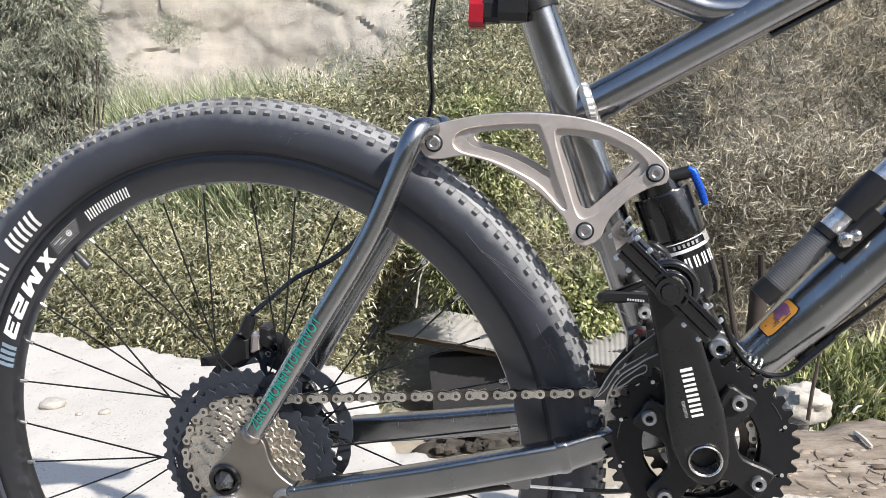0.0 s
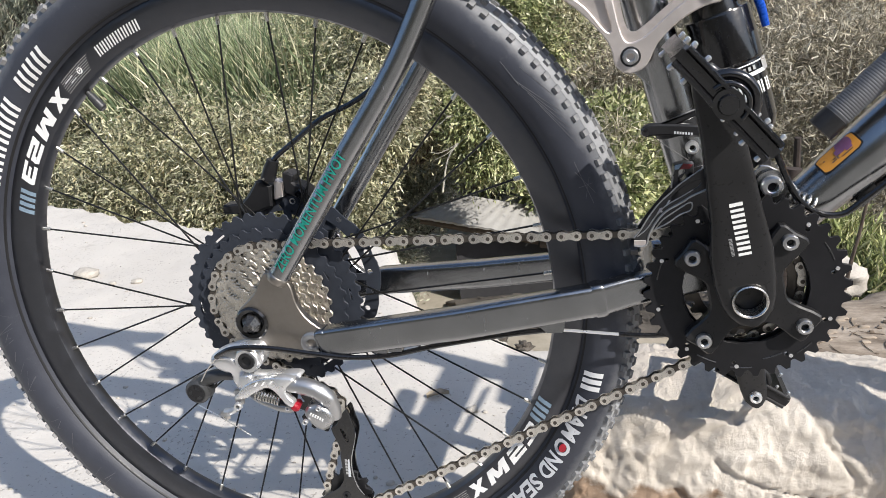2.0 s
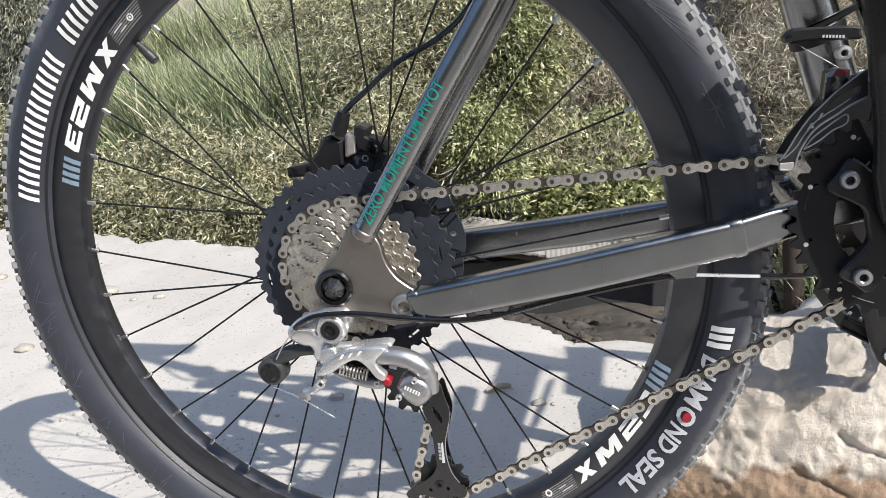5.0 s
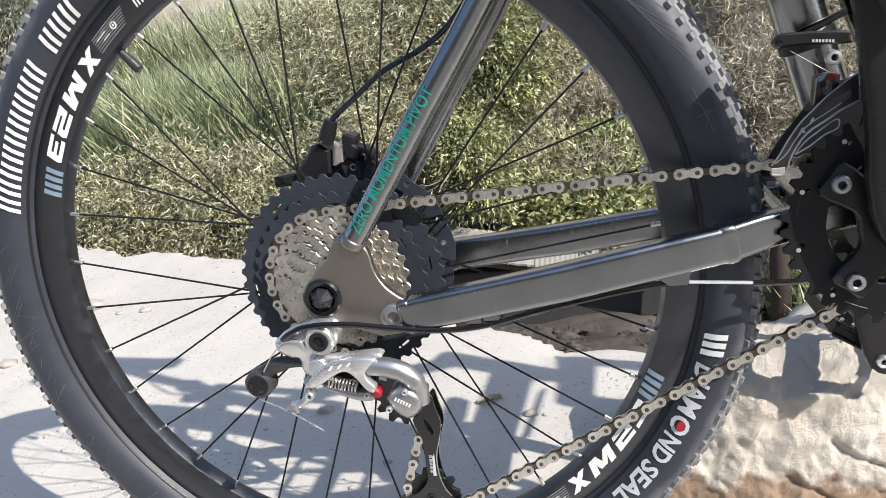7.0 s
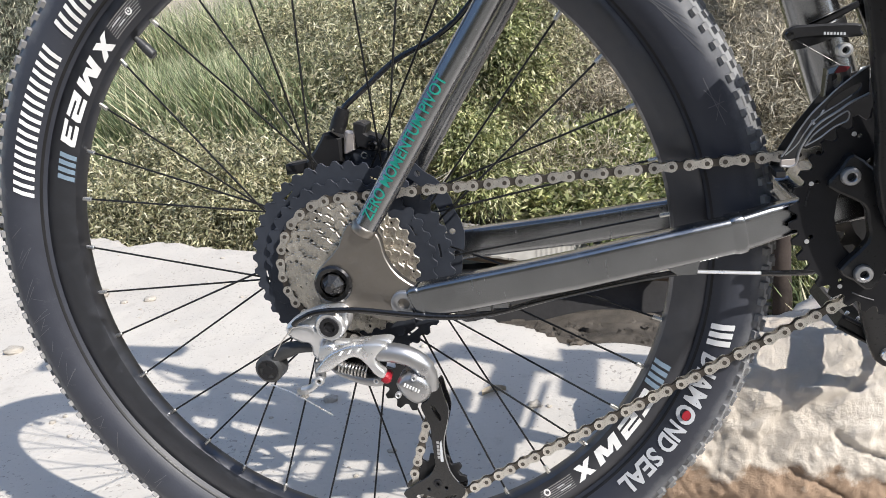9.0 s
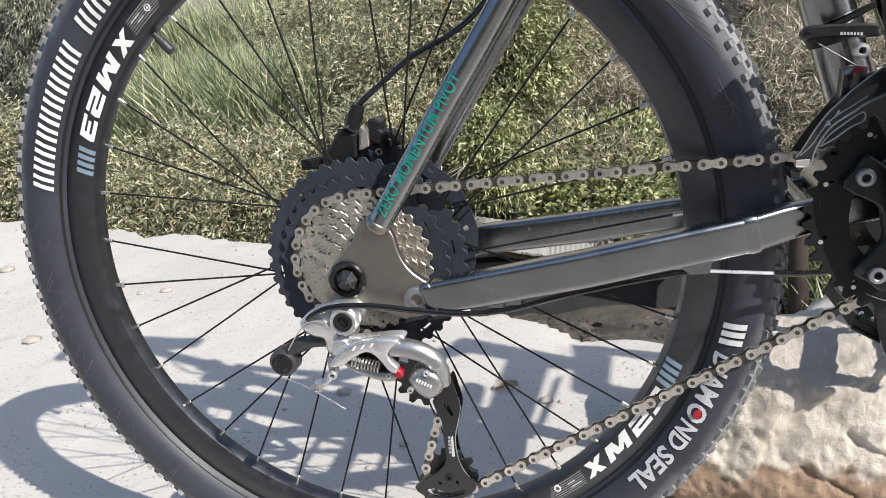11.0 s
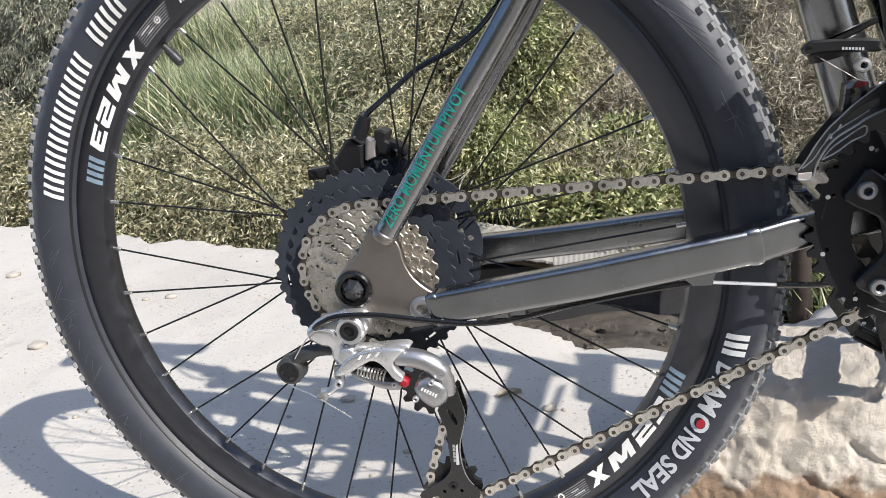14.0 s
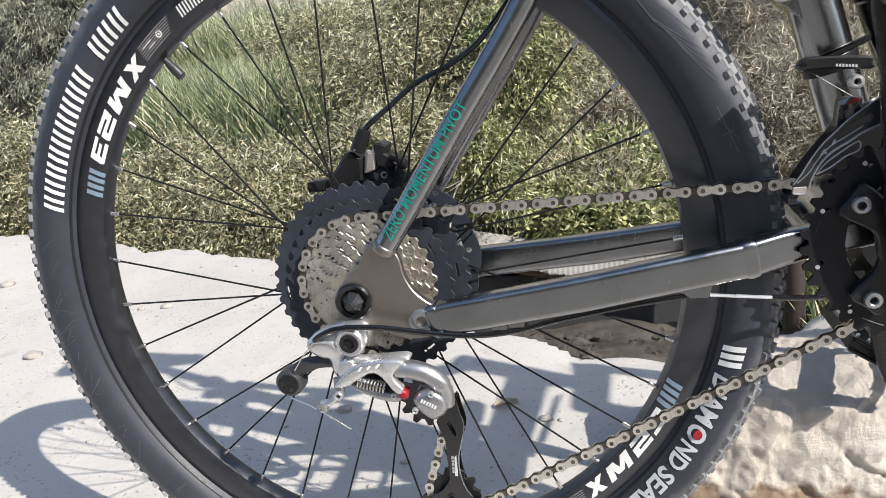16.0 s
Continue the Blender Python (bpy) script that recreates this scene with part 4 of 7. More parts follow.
# right chainstay, a boxy tube that narrows at the rear and steps in at the front
sect = (0.0092, 0.0142, 0.35)
g.tube([(0.062, -0.0685, 0.3285), (0.075, -0.0685, 0.331), (0.19, -0.064, 0.3455), (0.308, -0.0520, 0.3610), (0.334, -0.0410, 0.3645), (0.352, -0.0370, 0.3670), (0.40, -0.030, 0.372)], [0.92, 0.98, 1, 0.97, 0.93, 0.88, 0.85], 24, sect)
chainstay = part("chainstay", g, "frame", bike, "boxy brushed-metal chainstay")
part("weld", weld_collar((0.310, -0.0512, 0.3613), (0.118, 0.0255, 0.016), 0.0052, 0.0011, (0.0089, 0.0138, 0.35)), "frame", chainstay)
part("weld", weld_collar((0.0675, -0.0685, 0.3296), (0.01, 0, 0.0023), 0.0040, 0.0010, (0.0088, 0.0136, 0.35)), "frame", chainstay)
g = Geo()
g.tube([(0.055, 0.0685, 0.328), (0.085, 0.0680, 0.3355), (0.19, 0.063, 0.3425), (0.28, 0.0575, 0.3515), (0.348, 0.055, 0.3625), (0.40, 0.050, 0.369)], [0.9, 1.0, 1.0, 0.97, 0.93, 0.85], 24, sect)
part("chainstay", g, "frame", bike, "boxy brushed-metal chainstay")
g = Geo()
g.tube([(0.385, -0.028, 0.371), (0.385, 0.058, 0.371)], 0.017, 20)
g.tube([(0.350, -0.044, 0.3675), (0.352, 0.052, 0.3675)], 0.0115, 16)
part("pivot_yoke", g, "frame", bike)
dropout = [(0.020, 0.398), (0.036, 0.3945), (0.0435, 0.384), (0.0455, 0.370), (0.052, 0.356), (0.063, 0.3455), (0.0735, 0.339), (0.0735, 0.322), (0.063, 0.3165), (0.048, 0.3145), (0.032, 0.318), (0.014, 0.326), (0.000, 0.3285), (-0.012, 0.3345), (-0.0165, 0.346), (-0.0125, 0.361), (0.000, 0.372), (0.0095, 0.382)]
g = Geo().plate(rounded(dropout, 3), -0.0722, -0.0652, [circle(0.0, 0.350, 0.0098, 24)], 0.0008)
part("dropout", g, "dropout", bike, "flat brushed-metal dropout plate")
part("dropout", Geo().plate(rounded(dropout, 3), 0.0652, 0.0722, [circle(0.0, 0.350, 0.0095, 20)], 0.0008), "frame", bike)


def bolt(name, x, z, y, r, parent, mat="silver", socket="black", depth=0.006, n=24):
    b = part(name, Geo().lathe([(r * 0.42, y + 0.002), (r * 0.45, y - depth * 0.62), (r * 0.55, y - depth * 0.72), (r * 0.86, y - depth * 0.66), (r * 0.97, y - depth * 0.48), (r, y - depth * 0.1), (r, y + depth * 0.5)], n, (x, 0, z)), mat, parent)
    part("socket", Geo().lathe([(0.0, y + 0.0015), (r * 0.46, y + 0.0010)], 6, (x, 0, z)), socket, b)
    return b


bolt("pivot_bolt", 0.0560, 0.3305, -0.0730, 0.0108, bike, "satin", "satin", 0.0045, 30)
# through axle end: a domed black insert with a bright faceted centre
g = Geo().lathe([(0.0158, -0.0715), (0.0158, -0.0738), (0.0142, -0.0752), (0.0108, -0.0742), (0.0102, -0.068)], 30, (0, 0, 0.350))
axle_end = part("axle_end", g, "gloss", bike, "black axle cap with a faceted steel end")
part("axle_nut", Geo().lathe([(0.0, -0.0860), (0.0032, -0.0857), (0.0046, -0.0815), (0.0092, -0.0752), (0.0100, -0.068)], 7, (0, 0, 0.350)), "grey_alloy", axle_end, angle=15)

# seat stays
stay = smooth([(0.0300, -0.0675, 0.3900), (0.066, -0.0672, 0.4385), (0.1025, -0.0655, 0.4885), (0.158, -0.0605, 0.5640), (0.190, -0.0560, 0.6200), (0.2005, -0.0530, 0.6400), (0.2080, -0.0460, 0.6520), (0.2150, -0.0340, 0.6530), (0.2190, -0.0200, 0.6480)], 5)
part("seat_stay", Geo().tube(stay, 0.0098, 20), "frame", bike, "bent round brushed-metal seat stay")
part("weld", weld_collar((0.0318, -0.0675, 0.3925), (0.036, 0, 0.048), 0.0038, 0.0011, (0.0099, 0.0099, 1.0)), "dropout", bike)
stay_l = [(p[0], -p[1], p[2]) for p in stay]
part("seat_stay", Geo().tube(stay_l, 0.0098, 20), "frame", bike, "bent round brushed-metal seat stay")
g = Geo()
g.tube([(0.2185, -0.026, 0.641), (0.2185, 0.026, 0.641)], 0.0105, 18)
g.tube([(0.2105, -0.0255, 0.6535), (0.1965, -0.030, 0.6625)], 0.0042, 12)
part("stay_bridge", g, "frame", bike)

# seat tube, top tube, down tube
def st(z):
    return (0.3775 - 0.274 * (z - 0.5), 0.0, z)


part("seat_tube", Geo().tube([st(0.385), st(0.5), st(0.59), st(0.65), st(0.80)], [0.0185, 0.0185, 0.0183, 0.0168, 0.0166], 32), "frame", bike, "round brushed-metal seat tube")
TT0, TT1 = Vector((0.335, 0, 0.6520)), Vector((0.850, 0, 0.8750))
part("top_tube", Geo().tube([TT0, TT1], 0.0165, 32), "frame", bike, "sloping brushed-metal top tube")
part("weld", weld_ring(TT0 + (TT1 - TT0) * 0.0300, (0.964, 0, 0.264), 0.0168, 0.0052, 44), "weld_bright", bike, "bright weld bead")
DT0, DT1 = Vector((0.4392, 0, 0.3862)), Vector((0.8742, 0, 0.7962))
part("down_tube", Geo().tube([DT0.lerp(DT1, k) for k in (0.0, 0.09, 0.13, 0.17, 0.21, 0.25, 1.0)], [0.0200, 0.0203, 0.0212, 0.0228, 0.0240, 0.0245, 0.0250], 32), "frame", bike, "fat brushed-metal down tube")
part("head_tube", Geo().tube([(0.892, 0, 0.755), (0.846, 0, 0.895)], 0.024, 28), "frame", bike)
part("bottom_bracket_shell", Geo().tube([(BB[0], -0.036, BB[1]), (BB[0], 0.036, BB[1])], 0.0225, 28), "frame", bike)
part("gusset", Geo().tube(smooth([(0.338, 0, 0.790), (0.385, 0, 0.762), (0.425, 0, 0.739), (0.462, 0, 0.7250), (0.515, 0, 0.7300), (0.550, 0, 0.7430)], 5), 0.0105, 18), "frame", bike, "bent brace between seat tube and top tube")
g = Geo().tube([(0.455 + 0.0062 * k, -0.0095, 0.7150 + 0.00225 * k) for k in range(11)], [0.0012] + [0.0030, 0.0034] * 4 + [0.0030, 0.0012], 12)
part("weld", g, "weld", bike)
part("seat_post", Geo().tube([st(0.79), st(0.955)], 0.0136, 24), "black", bike)
part("seat_clamp", Geo().tube([st(0.792), st(0.808)], 0.0212, 24), "black", bike)


def saddle():
    g = Geo()
    rows = []
    for i in range(15):
        t = i / 14
        x = 0.115 + 0.27 * t
        half = 0.050 * (1 - t) ** 1.3 + 0.017
        z = 0.972 + 0.012 * (1 - t) ** 2
        for k in range(13):
            w = math.pi * (k / 12)
            rows.append((x, half * math.cos(w), z + 0.018 * math.sin(w) ** 0.6 - 0.012 * (k in (0, 12))))
    f = [(i * 13 + k, i * 13 + k + 1, (i + 1) * 13 + k + 1, (i + 1) * 13 + k) for i in range(14) for k in range(12)]
    f += [tuple(range(13)), tuple(range(14 * 13, 15 * 13))[::-1]]
    g.add(rows, f)
    for s in (-1, 1):
        g.tube(smooth([(0.15, s * 0.03, 0.968), (0.20, s * 0.022, 0.950), (0.29, s * 0.022, 0.950), (0.36, s * 0.012, 0.972)], 4), 0.0035, 8)
    return g


part("saddle", saddle(), "saddle", bike, "black saddle with a narrow nose", angle=50)

# fork and front wheel, which share the rear wheel's rim, tyre and spokes
FRONT = Vector((1.11, 0.0, 0.0))
front_wheel = part("front_wheel", wheel.data, None, bike, "black alloy rim of the spoked front wheel")
front_wheel.location = FRONT
for o in list(wheel.children):
    if o.name.split(".")[0] in ("tyre", "tread", "tread_base", "spoke", "nipple", "hub"):
        q = new(o.name.split(".")[0], o.data)
        q.parent = front_wheel
        q.matrix_local = o.matrix_local
        if "kind" in o:
            q["kind"] = "stuff"
g = Geo()
for sgn in (-1, 1):
    g.tube([(0.915, 0.065 * sgn, 0.715), (1.020, 0.064 * sgn, 0.510)], 0.0165, 20)
    g.tube([(1.010, 0.064 * sgn, 0.530), (1.10, 0.060 * sgn, 0.345)], 0.0225, 20)
g.tube([(0.905, -0.082, 0.728), (0.905, 0.082, 0.728)], 0.021, 18)
g.tube([(0.890, 0, 0.760), (0.905, 0, 0.728)], 0.022, 18)
part("fork", g, "black", bike, "black suspension fork")

tread_blocks(TREAD[:2])

# ---- bicycle: rocker link and shock ----
OUTER = [(0.207, 0.643), (0.213, 0.653), (0.230, 0.6575), (0.260, 0.6605), (0.298, 0.659), (0.330, 0.654), (0.357, 0.646), (0.383, 0.632), (0.403, 0.6145), (0.4105, 0.603), (0.408, 0.592), (0.395, 0.5890), (0.377, 0.580), (0.361, 0.565), (0.3525, 0.549), (0.340, 0.5435), (0.329, 0.550), (0.3245, 0.567), (0.308, 0.588), (0.288, 0.6055), (0.266, 0.6195), (0.243, 0.6275), (0.218, 0.6265), (0.208, 0.6325)]
POCKET_1 = [(0.235, 0.640), (0.242, 0.6485), (0.264, 0.651), (0.303, 0.6495), (0.311, 0.641), (0.320, 0.605), (0.3265, 0.580), (0.3225, 0.577), (0.307, 0.5965), (0.289, 0.610), (0.266, 0.6225), (0.241, 0.6315)]
OPEN_1 = [(0.246, 0.641), (0.252, 0.6445), (0.268, 0.6465), (0.300, 0.6455), (0.3065, 0.640), (0.311, 0.623), (0.3150, 0.605), (0.310, 0.605), (0.292, 0.6175), (0.272, 0.6275), (0.252, 0.6345)]
POCKET_2 = [(0.321, 0.637), (0.327, 0.6435), (0.356, 0.637), (0.379, 0.625), (0.3935, 0.611), (0.391, 0.602), (0.368, 0.585), (0.353, 0.572), (0.341, 0.567), (0.334, 0.574), (0.327, 0.605)]
OPEN_2 = [(0.3245, 0.632), (0.331, 0.6375), (0.356, 0.6310), (0.374, 0.6225), (0.3875, 0.6105), (0.385, 0.604), (0.366, 0.590), (0.351, 0.5785), (0.343, 0.5745), (0.337, 0.581), (0.331, 0.609)]


def rocker(side):
    """Machined link plate: a rim round two pockets, each with an opening through its floor."""
    g = Geo()
    a, b, c = (-0.0355, -0.0315, -0.0265) if side < 0 else (0.0265, 0.0305, 0.0355)
    out = rounded(OUTER, 3)
    p1, p2, o1, o2 = (rounded(q, 3) for q in (POCKET_1, POCKET_2, OPEN_1, OPEN_2))
    if side < 0:
        g.plate(out, a, b, [p1, p2], 0.0009)
        g.plate(out, b, c, [o1, o2], 0.0)
    else:
        g.plate(out, a, c, [o1, o2], 0.0009)
    return g


near = part("rocker_link", rocker(-1), "link", bike, "champagne machined alloy rocker link with open pockets", angle=25)
part("rocker_link", rocker(1), "link", bike, "champagne machined alloy rocker link with open pockets", angle=25)
for x, z in ((0.2185, 0.6405), (0.3405, 0.5565), (0.4000, 0.6010)):
    bolt("link_bolt", x, z, -0.0362, 0.0062, near, "satin", depth=0.004)
    part("washer", Geo().lathe([(0.0062, -0.0356), (0.0076, -0.0361), (0.0080, -0.0350)], 26, (x, 0, z)), "grey_alloy", near)
g = Geo()
g.tube([(0.3405, -0.028, 0.5565), (0.3405, 0.028, 0.5565)], 0.0115, 18)
g.tube([(0.4000, -0.028, 0.6010), (0.4000, 0.028, 0.6010)], 0.0085, 16)
part("link_axle", g, "frame", bike)
g = Geo()
g.plate(rounded([(0.352, 0.575), (0.370, 0.560), (0.382, 0.520), (0.372, 0.515), (0.345, 0.540), (0.331, 0.552), (0.336, 0.568)], 3), -0.014, 0.014, (), 0.001)
part("link_mount", g, "frame", bike)

S0, S1 = Vector((0.402, 0.0, 0.597)), Vector((0.448, 0.0, 0.446))
ax = (S1 - S0).normalized()
sx = ax.cross(Vector((0, 1, 0)))


def along(a, off=0.0, y=0.0):
    return S0 + ax * a + sx * off + Vector((0, y, 0))


g = Geo()
g.tube([along(a) for a in (0.004, 0.0045, 0.016, 0.0165, 0.018, 0.056, 0.058, 0.063, 0.105, 0.114, 0.119)], [0.013, 0.0185, 0.0195, 0.0246, 0.0252, 0.0252, 0.0235, 0.0240, 0.0226, 0.0195, 0.012], 36)
shock = part("rear_shock", g, "gloss", bike, "black air shock with white printed bands and blue lever")
part("shaft", Geo().tube([along(0.115), along(0.150)], 0.0075, 18), "black", shock)
g = Geo()
g.tube([along(-0.004), along(0.010)], 0.011, 20)
g.tube([along(0.0, 0, -0.024), along(0.0, 0, 0.024)], 0.0085, 18)
g.tube([along(0.006, 0.008, -0.010), along(0.008, 0.027, -0.010)], 0.0055, 16)
part("shock_head", g, "black", shock)
part("lockout_lever", Geo().tube([along(0.004, 0.0265, -0.012), along(0.008, 0.0295, -0.012), along(0.024, 0.0305, -0.012), along(0.038, 0.0300, -0.012)], [0.0028, 0.0045, 0.0042, 0.0036], 16, (1.0, 0.8, 0.8)), "blue", shock, "blue anodised lockout lever")


def band(a0, a1, w0, w1, r=0.0240, n=14):
    """A patch of print round the shock body; w: degrees round it from the side that faces the camera."""
    g = Geo()
    pts = []
    for i in range(n + 1):
        w = radians(w0 + (w1 - w0) * i / n)
        d = Vector((0, -1, 0)) * math.cos(w) + sx * math.sin(w)
        pts += [along(a0) + d * r, along(a1) + d * r]
    g.add(pts, [(2 * i, 2 * i + 2, 2 * i + 3, 2 * i + 1) for i in range(n)])
    return g


part("print_band", band(0.0595, 0.0605, -30, 60, 0.0246), "white", shock)
part("print_band", band(0.0665, 0.0695, -30, 60, 0.0246), "white", shock)
part("print_block", band(0.0590, 0.0690, 52, 84, 0.0247), "silver", shock)
for w in (-24, -17, -6, 1, 12, 19, 30, 37, 48, 55):
    part("print_sign", band(0.0745, 0.0845, w, w + 4, 0.0245), "white", shock)
for i in range(6):
    part("print_sign", band(0.0618, 0.0650, -18 + 9 * i, -13 + 9 * i, 0.0257), "grey_print", shock)
# lower mount with its springy bush and bolt
g = Geo()
g.tube([(0.448, -0.024, 0.446), (0.448, 0.024, 0.446)], 0.0125, 24)
g.plate(rounded([(0.440, 0.462), (0.460, 0.452), (0.478, 0.425), (0.470, 0.412), (0.448, 0.425), (0.432, 0.442)], 3), -0.020, -0.014, (), 0.0008)
g.plate(rounded([(0.440, 0.462), (0.460, 0.452), (0.478, 0.425), (0.470, 0.412), (0.448, 0.425), (0.432, 0.442)], 3), 0.014, 0.020, (), 0.0008)
part("shock_mount", g, "frame", bike)
bolt("shock_bolt", 0.448, 0.446, -0.0265, 0.0085, bike, "silver")
coil = []
for i in range(60):
    t = i / 59
    w = t * 5 * 2 * math.pi
    c = Vector((0.458, -0.018, 0.436)).lerp(Vector((0.480, -0.018, 0.426)), t)
    coil.append(c + Vector((0.44, 0, 0.9)) * 0.0075 * math.cos(w) + Vector((0, 0.0075, 0)) * math.sin(w))
part("cable_spring", Geo().tube(coil, 0.0014, 8), "steel", bike)

# ---- bicycle: cranks, chainrings, pedals ----
cx, cz = BB
g = cog_plate(cx, cz, 38, -0.0500, 0.0030, 0.0488, 3, [*ring_holes(cx, cz, 0.0660, 10, 0.0016, 12)])
crankset = part("crankset", g, "ring_black", bike, "black triple crankset with a toothed guard ring")
part("chainring", cog_plate(cx, cz, 32, -0.0435, 0.0024, 0.0478, 1, ring_holes(cx, cz, 0.0560, 10, 0.0016, 5)), "ring_black", crankset)
part("chainring", cog_plate(cx, cz, 22, -0.0365, 0.0024, 0.0350), "chain_dark", crankset)
for k in range(10):
    a = radians(36 * k + 14)
    x, z = cx + 0.0695 * math.cos(a), cz + 0.0695 * math.sin(a)
    part("pin", Geo().disc(x, z, 0.0017, -0.0522, -0.0500, 12), "silver", crankset)
for k, (a0, a1, r) in enumerate(((238, 252, 0.0690), (262, 276, 0.0705), (284, 298, 0.0640), (20, 34, 0.0690), (160, 172, 0.0690), (306, 318, 0.0700))):
    part("shift_ramp", Geo().tube([(cx + r * math.cos(radians(a0 + (a1 - a0) * i / 8)), -0.0516, cz + r * math.sin(radians(a0 + (a1 - a0) * i / 8))) for i in range(9)], 0.0006, 6), "grey_alloy", crankset)
CR = Vector((-0.0344, 0, 0.1716)).normalized()
CP = Vector((CR.z, 0, -CR.x))


def crank_arm(sign, y_hub, y_end, thick):
    """A hollow-forged arm: flat-faced with rounded edges, wide at the hub, narrowing to the pedal eye."""
    g = Geo()
    rows = []
    n = 32
    stops = [-0.021, -0.018, -0.010, 0.0, 0.016, 0.04, 0.07, 0.10, 0.13, 0.15, 0.168, 0.18, 0.187, 0.189]
    left = [0.004, 0.012, 0.018, 0.0215, 0.0235, 0.0225, 0.0172, 0.0146, 0.0125, 0.0118, 0.0118, 0.0105, 0.006, 0.002]
    right = [0.004, 0.010, 0.0165, 0.020, 0.0225, 0.0240, 0.0215, 0.0199, 0.0182, 0.0168, 0.014, 0.0115, 0.006, 0.002]
    for s, wl, wr in zip(stops, left, right):
        if sign < 0:
            wl = wr = (wl + wr) / 2
        t = max(0, min(1, s / 0.175))
        y = y_hub + (y_end - y_hub) * t ** 1.3
        th = thick * (1.0 if s < 0.15 else 0.9)
        c = Vector((cx, y, cz)) + CR * (s * sign) + CP * ((wr - wl) / 2)
        for k in range(n):
            w = 2 * math.pi * k / n
            ca, sa = math.cos(w), math.sin(w)
            rows.append(c + CP * math.copysign(abs(ca) ** 0.5, ca) * (wl + wr) / 2 + Vector((0, 1, 0)) * math.copysign(abs(sa) ** 0.45, sa) * th / 2)
    m = len(stops)
    f = [(i * n + k, i * n + (k + 1) % n, (i + 1) * n + (k + 1) % n, (i + 1) * n + k) for i in range(m - 1) for k in range(n)]
    f += [tuple(range(n))[::-1], tuple(range((m - 1) * n, m * n))]
    if sign > 0:
        f = [q[::-1] for q in f]
    return g.add(rows, f)


arm = part("crank_arm", crank_arm(1, -0.0700, -0.0850, 0.0150), "crank", crankset, "black forged crank arm with a white maker's mark", angle=60)


def cut(ob, tool):
    """Take a shape out of a part for good."""
    k = new("tool", tool.mesh("tool", M["black"]))
    m = ob.modifiers.new("cut", "BOOLEAN")
    m.object, m.solver = k, "EXACT"
    bpy.context.view_layer.update()
    ob.data = bpy.data.meshes.new_from_object(ob.evaluated_get(bpy.context.evaluated_depsgraph_get()))
    ob.modifiers.clear()
    bpy.data.objects.remove(k)


cut(arm, Geo().disc(cx, cz, 0.0128, -0.100, -0.0640, 40))
part("crank_arm", crank_arm(-1, 0.0700, 0.0830, 0.0140), "crank", crankset, "black forged crank arm", angle=60)


def spider():
    """Four legs that reach the chainring bolts."""
    pts = []
    for k in range(4):
        a = [143, 232, 327, 55][k]
        pts += [(cx + 0.060 * math.cos(radians(a + d)), cz + 0.060 * math.sin(radians(a + d))) for d in (-13, 0, 13)]
        b = [143, 232, 327, 55][(k + 1) % 4]
        mid = (a + ((b - a) % 360) / 2)
        pts += [(cx + 0.034 * math.cos(radians(a + 20)), cz + 0.034 * math.sin(radians(a + 20))), (cx + 0.0290 * math.cos(radians(mid)), cz + 0.0290 * math.sin(radians(mid))), (cx + 0.034 * math.cos(radians(b - 20)), cz + 0.034 * math.sin(radians(b - 20)))]
    return Geo().plate(rounded(pts, 3), -0.0600, -0.0515, (), 0.0015)


part("spider", spider(), "crank", crankset)
for a in (143, 232, 327, 55):
    x, z = cx + 0.052 * math.cos(radians(a)), cz + 0.052 * math.sin(radians(a))
    bolt("chainring_bolt", x, z, -0.0605, 0.0066, crankset, "satin")
part("axle_sleeve", Geo().lathe([(0.0112, -0.066), (0.0116, -0.0780), (0.0126, -0.0792), (0.0136, -0.0786), (0.0138, -0.0740)], 36, (cx, 0, cz)), "steel", crankset)
part("axle_bore", Geo().lathe([(0.0114, -0.0700), (0.0105, -0.020), (0.0, -0.019)], 28, (cx, 0, cz)), "gloss", crankset)


def on_arm(flat, s0, s1, w0, w1):
    g = Geo()
    pts = []
    for u, v in flat[0]:
        s = s0 + (s1 - s0) * u
        t = max(0, min(1, s / 0.175))
        y = -0.0700 - 0.0150 * t ** 1.3 - 0.0079
        pts.append(Vector((cx, y, cz)) + CR * s + CP * (w0 + (w1 - w0) * v))
    return g.add(pts, flat[1])


part("maker_lettering", on_arm(bars(5, (), 0.0, 0.8), 0.040, 0.085, 0.0075, -0.0020), "white", crankset, "white printed crank lettering")
part("maker_lettering", on_arm(bars(7, (), 0.0, 0.8), 0.041, 0.056, -0.0045, -0.0070), "grey_print", crankset)

PD = Vector((0.655, 0, -0.755)).normalized()
PN = Vector((0.755, 0, 0.655)).normalized()


def pedal(centre, y0, y1, d, n):
    """A flat cage pedal: two end plates, two side rails, a middle barrel and studs."""
    c = Vector(centre)
    p = thing_part("pedal", c, y0, y1, d, n)
    return p


